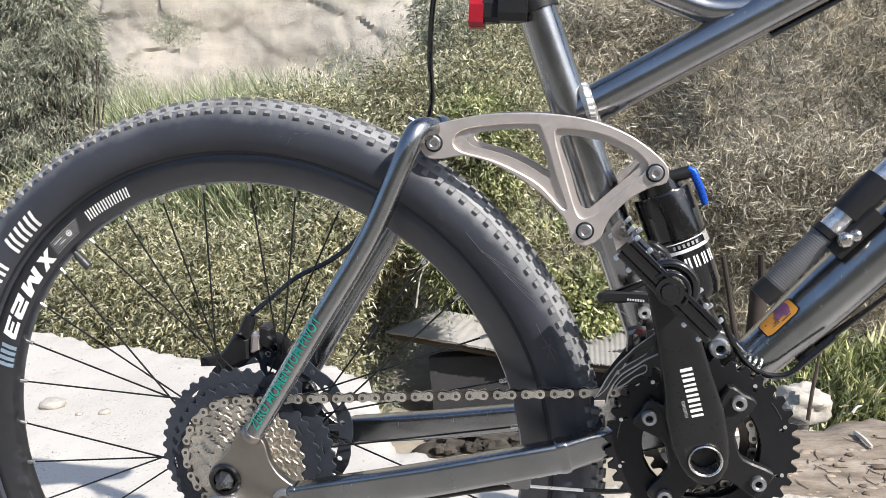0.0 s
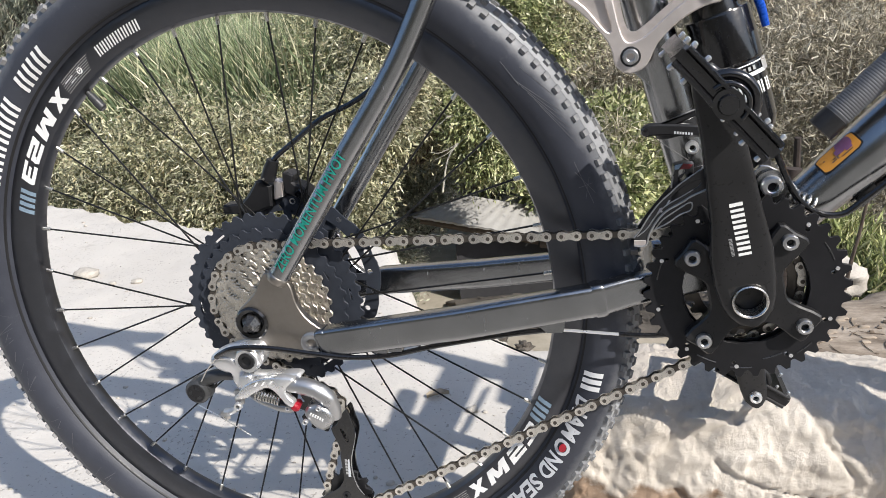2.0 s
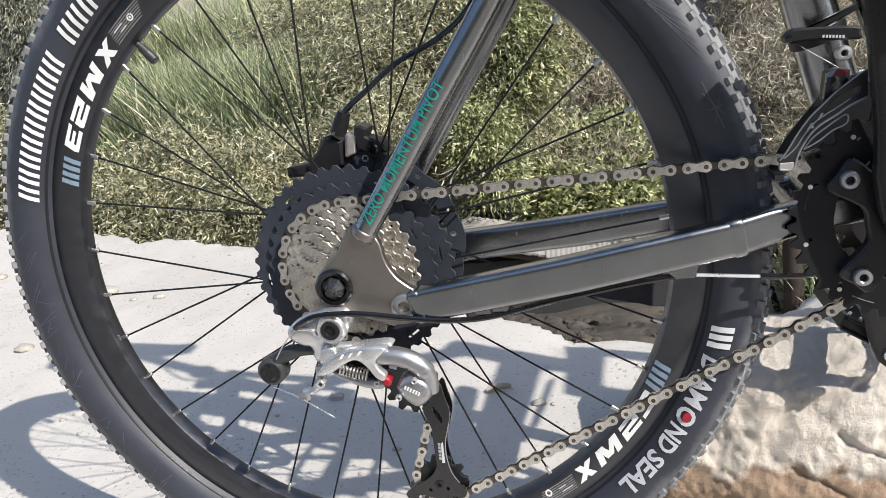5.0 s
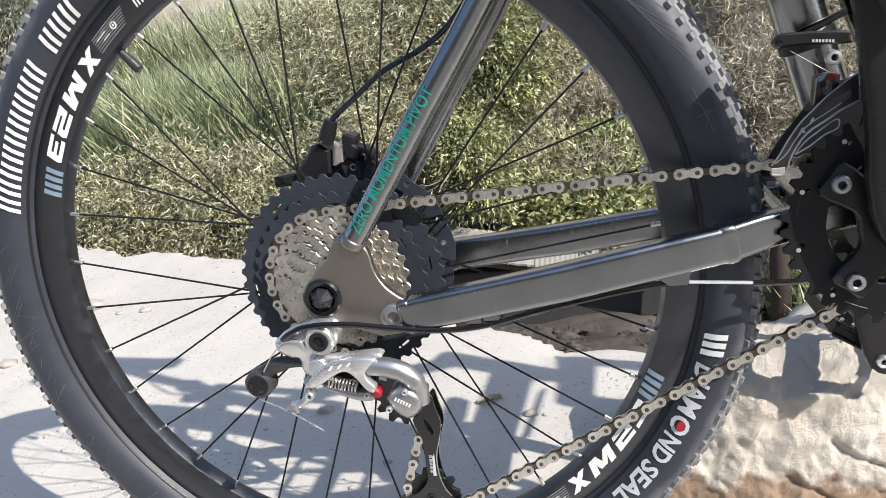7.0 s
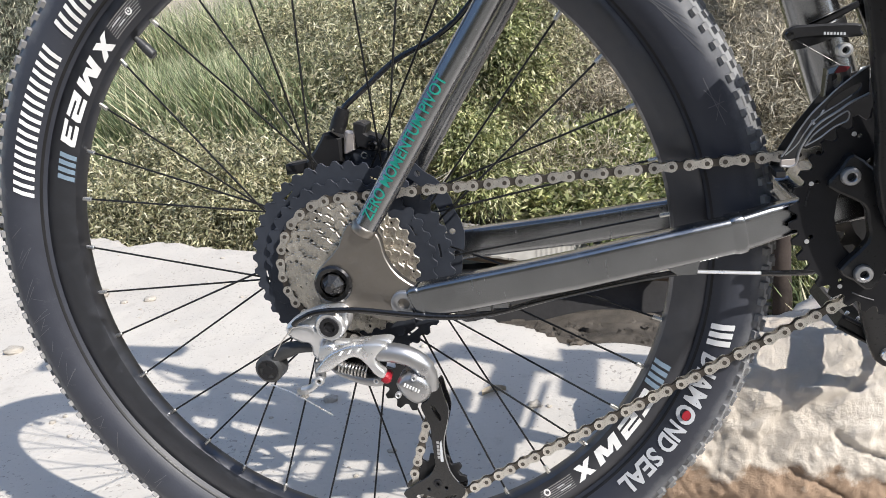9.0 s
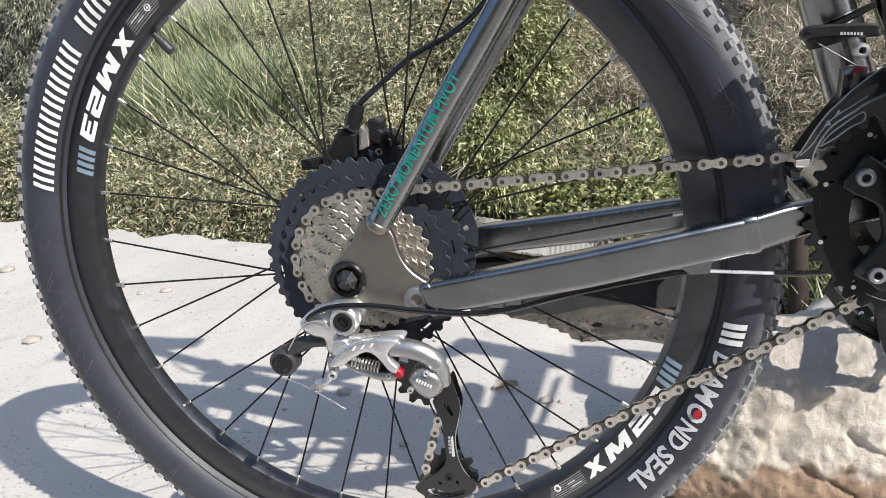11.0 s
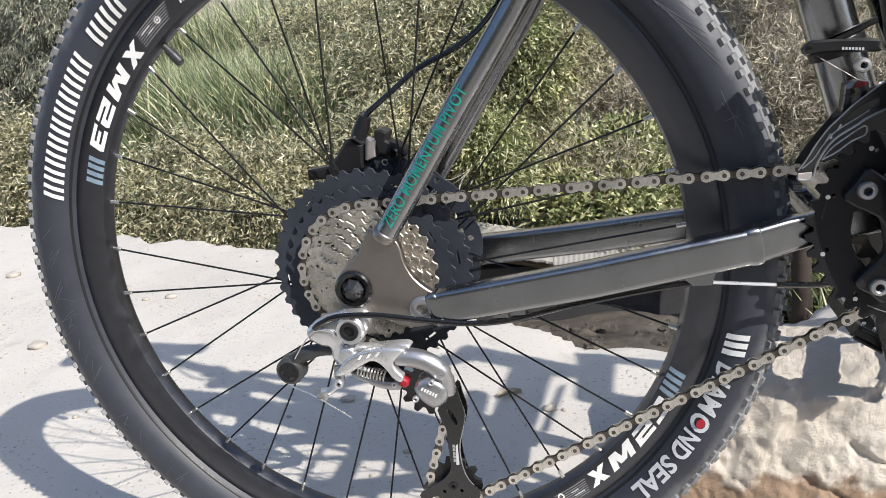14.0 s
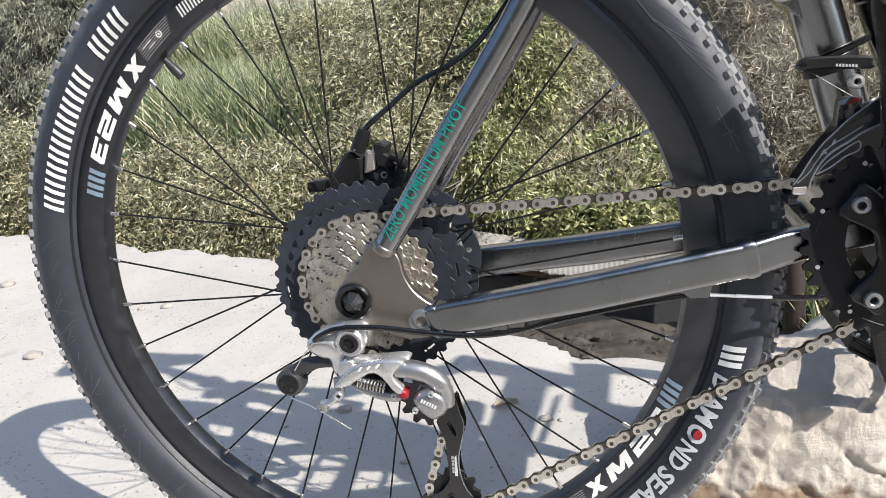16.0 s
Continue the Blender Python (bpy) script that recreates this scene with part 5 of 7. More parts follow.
def thing_part(name, c, y0, y1, d, n):
    ym = (y0 + y1) / 2
    rot = Matrix((d, Vector((0, 1, 0)), n)).transposed()
    near_y, far_y = min(y0, y1), max(y0, y1)
    coat = "gloss" if y0 < 0 else "black"
    g = Geo().tube([c + Vector((0, near_y - 0.001, 0)), c + Vector((0, far_y + 0.001, 0))], 0.0092, 22)
    g.box(c + Vector((0, ym, 0)), (0.021, far_y - near_y - 0.010, 0.0150), rot, 0.005)
    p = part(name, g, coat, bike, "black flat cage pedal with steel studs")
    for y in (near_y + 0.006, far_y - 0.006):
        part("end_plate", Geo().box(c + Vector((0, y, 0)), (0.084, 0.009, 0.0125), rot, 0.003), coat, p)
    for s in (-1, 1):
        part("side_rail", Geo().box(c + d * (0.0385 * s) + Vector((0, ym, 0)), (0.0075, far_y - near_y - 0.004, 0.0115), rot, 0.003), coat, p)
    for q in (-1, 1):
        part("rib", Geo().tube([c + d * -0.040 + n * (0.0058 * q) + Vector((0, near_y + 0.001, 0)), c + d * 0.040 + n * (0.0058 * q) + Vector((0, near_y + 0.001, 0))], 0.0019, 10), coat, p)
    for r, y, w in ((0.0165, 0.008, 0.0036), (0.0120, 0.001, 0.0016)):
        arch = [c + (d * math.cos(t * 0.2618) + n * math.sin(t * 0.2618)) * r + Vector((0, near_y + y, 0)) for t in range(13)]
        part("arch", Geo().tube(arch, w, 12), coat, p)
    part("axle_cap", Geo().tube([c + Vector((0, near_y - 0.0035, 0)), c + Vector((0, near_y + 0.004, 0))], [0.0055, 0.0080], 20), "gloss", p)
    stud = Geo().tube([(0, 0, 0), (0, 0, 0.0030), (0, 0, 0.0046), (0, 0, 0.0052)], [0.0012, 0.0017, 0.0017, 0.0008], 10).mesh("stud", M["silver"])
    for s in (-0.0385, -0.027, 0.024, 0.0375):
        for y in (near_y + 0.006, far_y - 0.006):
            for q in (1, -1):
                ob = part("stud", stud, None, p)
                ob.matrix_local = Matrix.Translation(c + d * s + Vector((0, y, 0)) + n * (0.0058 * q)) @ (n * q).to_track_quat("Z", "Y").to_matrix().to_4x4()
    for s in (-0.0385, 0.0385):
        ob = part("stud", stud, None, p)
        ob.matrix_local = Matrix.Translation(c + d * s + Vector((0, ym, 0)) + n * 0.0054) @ n.to_track_quat("Z", "Y").to_matrix().to_4x4()
    return p


eye = Vector((cx, 0, cz)) + CR * 0.175
pedal((eye.x, 0, eye.z), -0.094, -0.186, PD, PN)
low = Vector((cx, 0, cz)) - CR * 0.175
pedal((low.x, 0, low.z + 0.004), 0.094, 0.190, Vector((0.84, 0, -0.545)).normalized(), Vector((0.545, 0, 0.84)).normalized())
bolt("pedal_bolt", low.x, low.z, 0.0755, 0.0062, crankset, "silver")

# ---- bicycle: chain ----


def tangent(c1, r1, s1, c2, r2, s2):
    """Touching points of a straight run between two circles; s: +1 when the run passes with the circle on its right."""
    p, q = Vector(c1), Vector(c2)
    d = q - p
    base = math.atan2(d.y, d.x)
    k = (s1 * r1 - s2 * r2) / d.length
    a = base + math.acos(max(-1, min(1, k)))
    n = Vector((math.cos(a), math.sin(a)))
    return p + n * (r1 * s1), q + n * (r2 * s2)


RING, REAR, GUIDE, TENSION = ((cx, cz), 0.0455, -0.0365), ((0.0, 0.350), 0.0608, -0.0295), ((0.0415, 0.2450), 0.0224, -0.0440), ((0.0550, 0.1510), 0.0224, -0.0440)


def chain_path():
    pts = []

    def arc_between(circ, a, b, turn):
        (x, z), r, y = circ
        a0 = math.atan2(a.y - z, a.x - x)
        a1 = math.atan2(b.y - z, b.x - x)
        if turn > 0:
            while a1 < a0:
                a1 += 2 * math.pi
        else:
            while a1 > a0:
                a1 -= 2 * math.pi
        n = 40
        for i in range(n + 1):
            w = a0 + (a1 - a0) * i / n
            pts.append((x + r * math.cos(w), y, z + r * math.sin(w)))

    # over the top from ring to cassette, round its back, in front of the guide wheel, behind the tension wheel, and back below
    t1, t2 = tangent(RING[0], RING[1], -1, REAR[0], REAR[1], -1)
    t3, t4 = tangent(REAR[0], REAR[1], -1, GUIDE[0], GUIDE[1], 1)
    t5, t6 = tangent(GUIDE[0], GUIDE[1], 1, TENSION[0], TENSION[1], -1)
    t7, t8 = tangent(TENSION[0], TENSION[1], -1, RING[0], RING[1], -1)
    pts.append((t1.x, RING[2], t1.y))
    arc_between(REAR, t2, t3, 1)
    arc_between(GUIDE, t4, t5, -1)
    arc_between(TENSION, t6, t7, 1)
    arc_between(RING, t8, t1, 1)
    return pts


def chain():
    pts = [Vector(p) for p in chain_path()]
    pts.append(pts[0])
    acc = [0.0]
    for a, b in zip(pts, pts[1:]):
        acc.append(acc[-1] + (b - a).length)
    count = int(round(acc[-1] / 0.0127 / 2)) * 2
    step = acc[-1] / count

    def at(s):
        s %= acc[-1]
        i = max(0, min(len(acc) - 2, int(np.searchsorted(acc, s, "right")) - 1))
        f = (s - acc[i]) / max(1e-9, acc[i + 1] - acc[i])
        return pts[i].lerp(pts[i + 1], f)

    def dogbone(y0, y1, waist, big):
        h = 0.00635
        out = arc(h, 0, big, -115, 115, 10) + [(0.0, waist)] + arc(-h, 0, big, 65, 295, 10) + [(0.0, -waist)]
        return out, y0, y1

    g = Geo()
    pins = [at(i * step + 0.0055) for i in range(count)]
    for p in pins:
        g.tube([p + Vector((0, -0.0038, 0)), p + Vector((0, 0.0038, 0))], 0.0018, 10)
    ch = part("chain", g, "chain_dark", bike, "oily nickel-plated roller chain")
    og, ig = Geo(), Geo()
    o = dogbone(0, 0, 0.0026, 0.0043)[0]
    hole = [circle(0.00635, 0, 0.0015, 10), circle(-0.00635, 0, 0.0015, 10)]
    og.plate(o, -0.0033, -0.0022, hole, 0.0003)
    og.plate(o, 0.0022, 0.0033)
    i_ = dogbone(0, 0, 0.0024, 0.0041)[0]
    ig.plate(i_, -0.0021, -0.0012, (), 0.0002)
    ig.plate(i_, 0.0012, 0.0021)
    ig.disc(0.00635, 0, 0.0036, -0.0012, 0.0012, 14)
    ig.disc(-0.00635, 0, 0.0036, -0.0012, 0.0012, 14)
    om, im = og.mesh("outer_link", M["chain"]), ig.mesh("inner_link", M["chain_dark"])
    for i in range(count):
        a, b = pins[i], pins[(i + 1) % count]
        d = (b - a).normalized()
        up = d.cross(Vector((0, 1, 0))).normalized() * -1
        y = up.cross(d)
        m = Matrix((d, y, up)).transposed().to_4x4()
        m.translation = (a + b) / 2
        ob = part("outer_link" if i % 2 == 0 else "inner_link", om if i % 2 == 0 else im, None, ch)
        ob.matrix_local = m


chain()

# ---- bicycle: rear derailleur ----
BODY = [(-0.0435, 0.3175), (-0.039, 0.3235), (-0.025, 0.3295), (-0.009, 0.3335), (0.004, 0.3335), (0.0105, 0.3280), (0.0100, 0.3190), (0.004, 0.3110), (-0.006, 0.3080), (-0.0130, 0.3050), (-0.0140, 0.2950), (-0.0205, 0.2875), (-0.0245, 0.2950), (-0.0255, 0.3035), (-0.032, 0.3050), (-0.041, 0.3105)]
derailleur = part("rear_derailleur", Geo().plate(rounded(BODY, 4), -0.0860, -0.0700, (), 0.0036), "silver", bike, "polished silver rear derailleur with a black long cage", angle=60)
part("body_crest", Geo().tube(smooth([(-0.0405, -0.0850, 0.3190), (-0.030, -0.0868, 0.3215), (-0.020, -0.0872, 0.3200), (-0.017, -0.0868, 0.3150)], 4), 0.0012, 8), "silver", derailleur)
part("mount_barrel", Geo().lathe([(0.0078, -0.0895), (0.0108, -0.0900), (0.0122, -0.0880), (0.0126, -0.070), (0.0115, -0.062)], 36, (-0.0035, 0, 0.3200)), "silver", derailleur)
b = part("mount_bolt", Geo().lathe([(0.0038, -0.0850), (0.0048, -0.0905), (0.0078, -0.0908), (0.0082, -0.0885)], 24, (-0.0035, 0, 0.3200)), "black", derailleur)
part("socket", Geo().lathe([(0.0, -0.0884), (0.0046, -0.0882)], 6, (-0.0035, 0, 0.3200)), "black", b)
g = Geo()
g.tube(smooth([(-0.022, -0.076, 0.2990), (-0.038, -0.075, 0.2985), (-0.056, -0.073, 0.2930), (-0.070, -0.072, 0.2830)], 4), [0.0055] * 6 + [0.0065] * 4 + [0.0075] * 3, 14)
g.lathe([(0.0030, -0.0800), (0.0095, -0.0800), (0.0122, -0.0780), (0.0125, -0.0660), (0.0095, -0.0640)], 32, (-0.0680, 0, 0.2805))
wheel_arm = part("cable_arm", g, "cable_grey", derailleur, "dark grey cable wheel on its arm")
part("cable_wheel", Geo().plate(circle(-0.0680, 0.2805, 0.0088, 26), -0.0812, -0.0802, [*slot_holes(-0.0680, 0.2805, 0.0040, 0.0072, 3, 70, 20)]), "black", wheel_arm)
# the pair of links with the return spring between them
LINK = [(-0.0210, 0.2830), (-0.0165, 0.2890), (-0.0100, 0.2955), (-0.0010, 0.3010), (0.0120, 0.3050), (0.0240, 0.3060), (0.0360, 0.3055), (0.0410, 0.3030), (0.0350, 0.2975), (0.0310, 0.2920), (0.0330, 0.2860), (0.0375, 0.2805), (0.0350, 0.2755), (0.0290, 0.2790), (0.0240, 0.2870), (0.0180, 0.2935), (0.0110, 0.2945), (0.0000, 0.2890), (-0.0100, 0.2835)]
part("outer_link", Geo().plate(rounded(LINK, 4), -0.0945, -0.0870, (), 0.0013), "silver", derailleur, angle=60)
part("link_block", Geo().plate(rounded([(-0.0160, 0.3020), (-0.0040, 0.3025), (-0.0070, 0.2880), (-0.0190, 0.2860)], 2), -0.0870, -0.0740, (), 0.0010), "silver", derailleur, angle=60)
part("upper_link", Geo().plate(rounded([(-0.0080, 0.3045), (0.0000, 0.3030), (0.0200, 0.3038), (0.0400, 0.3045), (0.0430, 0.3005), (0.0310, 0.2985), (-0.0040, 0.2985)], 3), -0.0840, -0.0730, (), 0.0010), "silver", derailleur, angle=60)
part("inner_link", Geo().plate(rounded([(-0.0120, 0.2830), (-0.0060, 0.2800), (0.0060, 0.2755), (0.0180, 0.2720), (0.0290, 0.2715), (0.0330, 0.2690), (0.0290, 0.2640), (0.0170, 0.2650), (0.0040, 0.2700), (-0.0070, 0.2760)], 4), -0.0850, -0.0760, (), 0.0013), "satin", derailleur, angle=60)
part("link_back_plate", Geo().plate(rounded([(-0.0040, 0.2960), (0.0280, 0.2990), (0.0310, 0.2720), (0.0050, 0.2730)], 3), -0.0740, -0.0720, (), 0.0005), "black", derailleur)
for k in range(3):
    x = 0.0015 + 0.0075 * k
    part("marking", Geo().plate([(x, 0.2970 + 0.0012 * k), (x + 0.0022, 0.2972 + 0.0012 * k), (x + 0.0052, 0.3012 + 0.0010 * k), (x + 0.0030, 0.3010 + 0.0010 * k)], -0.0948, -0.0944), "white", derailleur)
coil = []
for i in range(90):
    t = i / 89
    w = t * 9 * 2 * math.pi
    coil.append(Vector((-0.0040, -0.0850, 0.2840)).lerp(Vector((0.0200, -0.0850, 0.2780)), t) + Vector((0.24, 0, 0.97)) * 0.0048 * math.cos(w) + Vector((0, 0.0044, 0)) * math.sin(w))
part("spring", Geo().tube(coil, 0.0009, 6), "steel", derailleur)
for x, z, r in ((0.0335, 0.2735, 0.0030), (-0.0185, 0.2755, 0.0040), (0.0265, 0.2700, 0.0026)):
    bolt("link_pin", x, z, -0.0935 if r > 0.003 else -0.0850, r, derailleur, "silver", depth=0.003, n=14)
part("stop_screw", Geo().tube([(-0.0200, -0.0850, 0.2880), (-0.0195, -0.0870, 0.2745)], [0.0040, 0.0044], 10), "satin", derailleur)
g = Geo()
g.tube(smooth([(0.0325, -0.0860, 0.2955), (0.0470, -0.0860, 0.2935), (0.0580, -0.0855, 0.2890), (0.0660, -0.0845, 0.2815), (0.0700, -0.0830, 0.2715), (0.0690, -0.0810, 0.2600)], 5), [0.0076] * 4 + [0.0080] * 14 + [0.0068] * 8, 24)
p = part("pivot_knuckle", g, "satin", derailleur, "fat curved silver knuckle")
CAP = [(0.0440, 0.2690), (0.0490, 0.2745), (0.0550, 0.2770), (0.0620, 0.2760), (0.0680, 0.2715), (0.0715, 0.2640), (0.0700, 0.2570), (0.0650, 0.2520), (0.0580, 0.2500), (0.0505, 0.2550), (0.0455, 0.2620)]
part("knuckle_cap", Geo().plate(rounded(CAP, 4), -0.0930, -0.0700, (), 0.0040), "satin", p, angle=60)
for k in range(6):
    x, z = 0.0505 + 0.0021 * k, 0.2680 - 0.0012 * k
    part("marking", Geo().plate([(x, z), (x + 0.0012, z - 0.0007), (x + 0.0026, z + 0.0018), (x + 0.0014, z + 0.0025)], -0.0935, -0.0929), "white", p)
for x, z in ((0.0600, 0.2745), (0.0450, 0.2600)):
    bolt("screw", x, z, -0.0925, 0.0026, p, "silver", depth=0.003, n=14)
g = Geo()
g.lathe([(0.0, -0.0925), (0.0028, -0.0920), (0.0040, -0.0905), (0.0040, -0.0860), (0.0036, -0.080)], 9, (0.0362, 0, 0.2735))
g.lathe([(0.0030, -0.0910), (0.0046, -0.0900), (0.0046, -0.0885), (0.0040, -0.0880)], 9, (0.0362, 0, 0.2735))
part("adjuster", g, "red", derailleur, "red ribbed tension adjuster", angle=20)
CAGE = [(0.050, 0.2270), (0.057, 0.2330), (0.068, 0.2490), (0.0715, 0.2360), (0.0740, 0.2220), (0.0700, 0.2070), (0.0655, 0.1920), (0.0650, 0.1750), (0.0690, 0.1580), (0.0790, 0.1440), (0.0730, 0.1340), (0.062, 0.1285), (0.048, 0.1255), (0.034, 0.1285), (0.0220, 0.1400), (0.0340, 0.1500), (0.0470, 0.1580), (0.0545, 0.1680), (0.0552, 0.1780), (0.0552, 0.1960), (0.0555, 0.2080)]
g = Geo().plate(rounded(CAGE, 3), -0.0520, -0.0495, [rounded([(0.0590, 0.2255), (0.0612, 0.2270), (0.0662, 0.2165), (0.0642, 0.2130)], 3), rounded([(0.0330, 0.1370), (0.0390, 0.1395), (0.0540, 0.1350), (0.0690, 0.1385), (0.0660, 0.1340), (0.0520, 0.1305), (0.0370, 0.1320)], 3), circle(0.0550, 0.1510, 0.0018, 10), circle(0.0460, 0.1450, 0.0015, 10), circle(0.0620, 0.1460, 0.0015, 10)], 0.0004)
c = part("cage", g, "gloss", derailleur, "glossy black long derailleur cage")
part("cage_plate", Geo().plate(rounded(CAGE, 3), -0.0385, -0.0365), "gloss", c)
part("cage_stripe", Geo().plate([(0.0622, 0.1920), (0.0640, 0.1940), (0.0632, 0.1730), (0.0606, 0.1730)], -0.0525, -0.0519), "silver_print", c)
part("cage_rim", Geo().tube(smooth([(0.0740, -0.0510, 0.2220), (0.0700, -0.0510, 0.2070), (0.0657, -0.0510, 0.1920), (0.0652, -0.0510, 0.1750), (0.0692, -0.0510, 0.1580), (0.0785, -0.0510, 0.1440)], 4), 0.0007, 8), "satin", c)
part("jockey_wheel", cog_plate(0.0415, 0.2450, 11, -0.0440, 0.0028, 0.004, 10), "black", c)
part("jockey_wheel", cog_plate(0.0550, 0.1510, 11, -0.0440, 0.0028, 0.004), "black", c)
for k in range(5):
    x, z = 0.0585 + 0.0002 * k, 0.1760 + 0.0036 * k
    part("marking", Geo().plate([(x, z), (x, z + 0.0026), (x + 0.0022, z + 0.0026), (x + 0.0022, z)], -0.0524, -0.0519), "grey_print", c)
bolt("cage_bolt", 0.0550, 0.1510, -0.0520, 0.0040, c, "black", depth=0.002, n=16)
g = Geo()
g.tube(smooth([(-0.0190, -0.0870, 0.2800), (-0.0215, -0.0860, 0.2735), (-0.0290, -0.0850, 0.2660), (-0.0385, -0.0845, 0.2635)], 4), [0.0030] * 9 + [0.0034] * 4, 12)
a = part("anchor_arm", g, "silver", derailleur)
part("anchor_washer", Geo().tube([(-0.0375, -0.0845, 0.2645), (-0.0375, -0.0850, 0.2612)], 0.0058, 18, up=(1, 0, 0)), "satin", a)
part("anchor_bolt", Geo().tube([(-0.0375, -0.0850, 0.2612), (-0.0375, -0.0855, 0.2570)], 0.0036, 6, up=(1, 0, 0)), "steel", a)
part("cable_end", Geo().tube([(-0.0685, -0.0790, 0.2670), (-0.0480, -0.0880, 0.2640), (-0.0330, -0.0890, 0.2550), (-0.0150, -0.0880, 0.2410)], 0.0006, 6), "silver", derailleur)

# gear cable along the chainstay
run = smooth([(-0.0330, -0.0890, 0.3235), (-0.0260, -0.0905, 0.3285), (-0.0100, -0.0915, 0.3340), (0.0200, -0.0880, 0.3325), (0.0550, -0.0820, 0.3245), (0.0900, -0.0760, 0.3175), (0.1250, -0.0690, 0.3160), (0.1700, -0.0650, 0.3240), (0.2300, -0.0620, 0.3330), (0.2720, -0.0600, 0.3370)], 5)
part("gear_cable_housing", Geo().tube(run, 0.0024, 10), "gloss", bike, "black cable housing under the chainstay")
g = Geo()
g.tube([(0.2800, -0.0590, 0.3360), (0.3260, -0.0560, 0.3305)], 0.0014, 8)
part("bare_cable", g, "silver", bike)
part("bare_cable", Geo().tube([(-0.0330, -0.0885, 0.3230), (-0.0480, -0.0860, 0.3080), (-0.0600, -0.0800, 0.2930)], 0.0006, 6), "steel", bike)
g = Geo()
g.tube(smooth([(0.3260, -0.0560, 0.3305), (0.3450, -0.0540, 0.3285), (0.3680, -0.0480, 0.3270), (0.4000, -0.0300, 0.3300)], 4), 0.0022, 10)
part("gear_cable_housing", g, "gloss", bike)
g = Geo()
g.plate([(0.256, 0.3440), (0.283, 0.3470), (0.2800, 0.3345), (0.2660, 0.3345)], -0.0630, -0.0570, (), 0.0008)
part("cable_stop", g, "frame", bike)
g = Geo()
for x, z in ((0.118, 0.3205), (0.132, 0.3222)):
    g.box((x, -0.0660, z), (0.012, 0.008, 0.006), chamfer=0.001)
part("cable_guide", g, "frame", bike)
# green lettering along the stay
g = Geo()
v, f = lettering("ZERO MOMENTUM PIVOT", 0.0, 0.012)
pts = []
acc = [0.0]
for a_, b_ in zip(stay, stay[1:]):
    acc.append(acc[-1] + (b_ - a_).length)
for u_, w_ in v:
    dist = 0.0145 + 0.1230 * u_
    i = max(0, int(np.searchsorted(acc, dist)) - 1)
    p, q = stay[i], stay[i + 1]
    t = (q - p).normalized()
    left = Vector((-t.z, 0, t.x))
    ang = (w_ - 0.5) * 0.0092 / 0.0098 + 0.22
    pts.append(p + t * (dist - acc[i]) + (left * math.sin(ang) + Vector((0, -1, 0)) * math.cos(ang)) * 0.0102)
g.add(pts, f)
part("stay_lettering", g, "green", bike, "sea-green printed frame lettering")

# ---- bicycle: front derailleur ----
upper = [(0.3400, 0.4170), (0.3450, 0.4235), (0.3520, 0.4350), (0.3600, 0.4455), (0.3680, 0.4530), (0.3760, 0.4605), (0.3880, 0.4690), (0.3960, 0.4740)]
lower = [(0.3400, 0.4105), (0.3488, 0.4105), (0.3520, 0.4205), (0.3580, 0.4310), (0.3650, 0.4385), (0.3770, 0.4455), (0.3840, 0.4500), (0.3960, 0.4550)]
WINDOW = rounded([(0.3695, 0.4455), (0.3700, 0.4505), (0.3765, 0.4565), (0.3840, 0.4605), (0.3900, 0.4625), (0.3895, 0.4580), (0.3820, 0.4530)], 3)
fd = part("front_derailleur", Geo().plate(upper + lower[::-1], -0.0590, -0.0568, [WINDOW], 0.0005), "cage_grey", bike, "grey and silver front derailleur cage", angle=30)
for edge, r in ((upper, 0.0006), (lower, 0.0009)):
    part("cage_rib", Geo().tube(smooth([(x, -0.0591, z) for x, z in edge], 4), r, 8), "satin", fd)
part("cage_rib", Geo().tube(smooth([(x, -0.0591, z) for x, z in [(0.3425, 0.4180), (0.3500, 0.4245), (0.3560, 0.4335), (0.3640, 0.4425), (0.3760, 0.4495), (0.3850, 0.4550)]], 4), 0.0005, 8), "satin", fd)
part("cage_foot", Geo().plate([(0.3396, 0.4102), (0.3400, 0.4150), (0.3490, 0.4150), (0.3488, 0.4102)], -0.0596, -0.0560, (), 0.0004), "link", fd)
LOOP = [(0.3560, 0.4225), (0.3620, 0.4300), (0.3700, 0.4360), (0.3830, 0.4440), (0.3838, 0.4380), (0.3750, 0.4340), (0.3660, 0.4275)]
part("cage_loop", Geo().tube(smooth([(x, -0.0560, z) for x, z in LOOP + LOOP[:1]], 4), 0.0006, 8), "satin", fd)
part("cage_inner", Geo().plate(rounded([(0.3380, 0.4020), (0.3600, 0.4080), (0.3850, 0.4220), (0.4200, 0.4360), (0.4200, 0.4660), (0.3850, 0.4650), (0.3640, 0.4450), (0.3450, 0.4200)], 3), -0.0330, -0.0312, (), 0.0004), "black", fd)
part("cage_bridge", Geo().box((0.3400, -0.0450, 0.4040), (0.006, 0.026, 0.005), chamfer=0.001), "cage_grey", fd)
BLOCK = [(0.3690, 0.4545), (0.3700, 0.4640), (0.3710, 0.4735), (0.3790, 0.4752), (0.3860, 0.4735), (0.3860, 0.4640), (0.3770, 0.4580)]
part("linkage", Geo().plate(BLOCK, -0.0540, -0.0440, [rounded([(0.3755, 0.4600), (0.3745, 0.4690), (0.3785, 0.4705), (0.3800, 0.4640)], 2)], 0.0008), "cage_grey", fd)
part("linkage_edge", Geo().tube([(0.3692, -0.0542, 0.4560), (0.3702, -0.0542, 0.4640), (0.3712, -0.0542, 0.4728)], 0.0007, 8), "satin", fd)
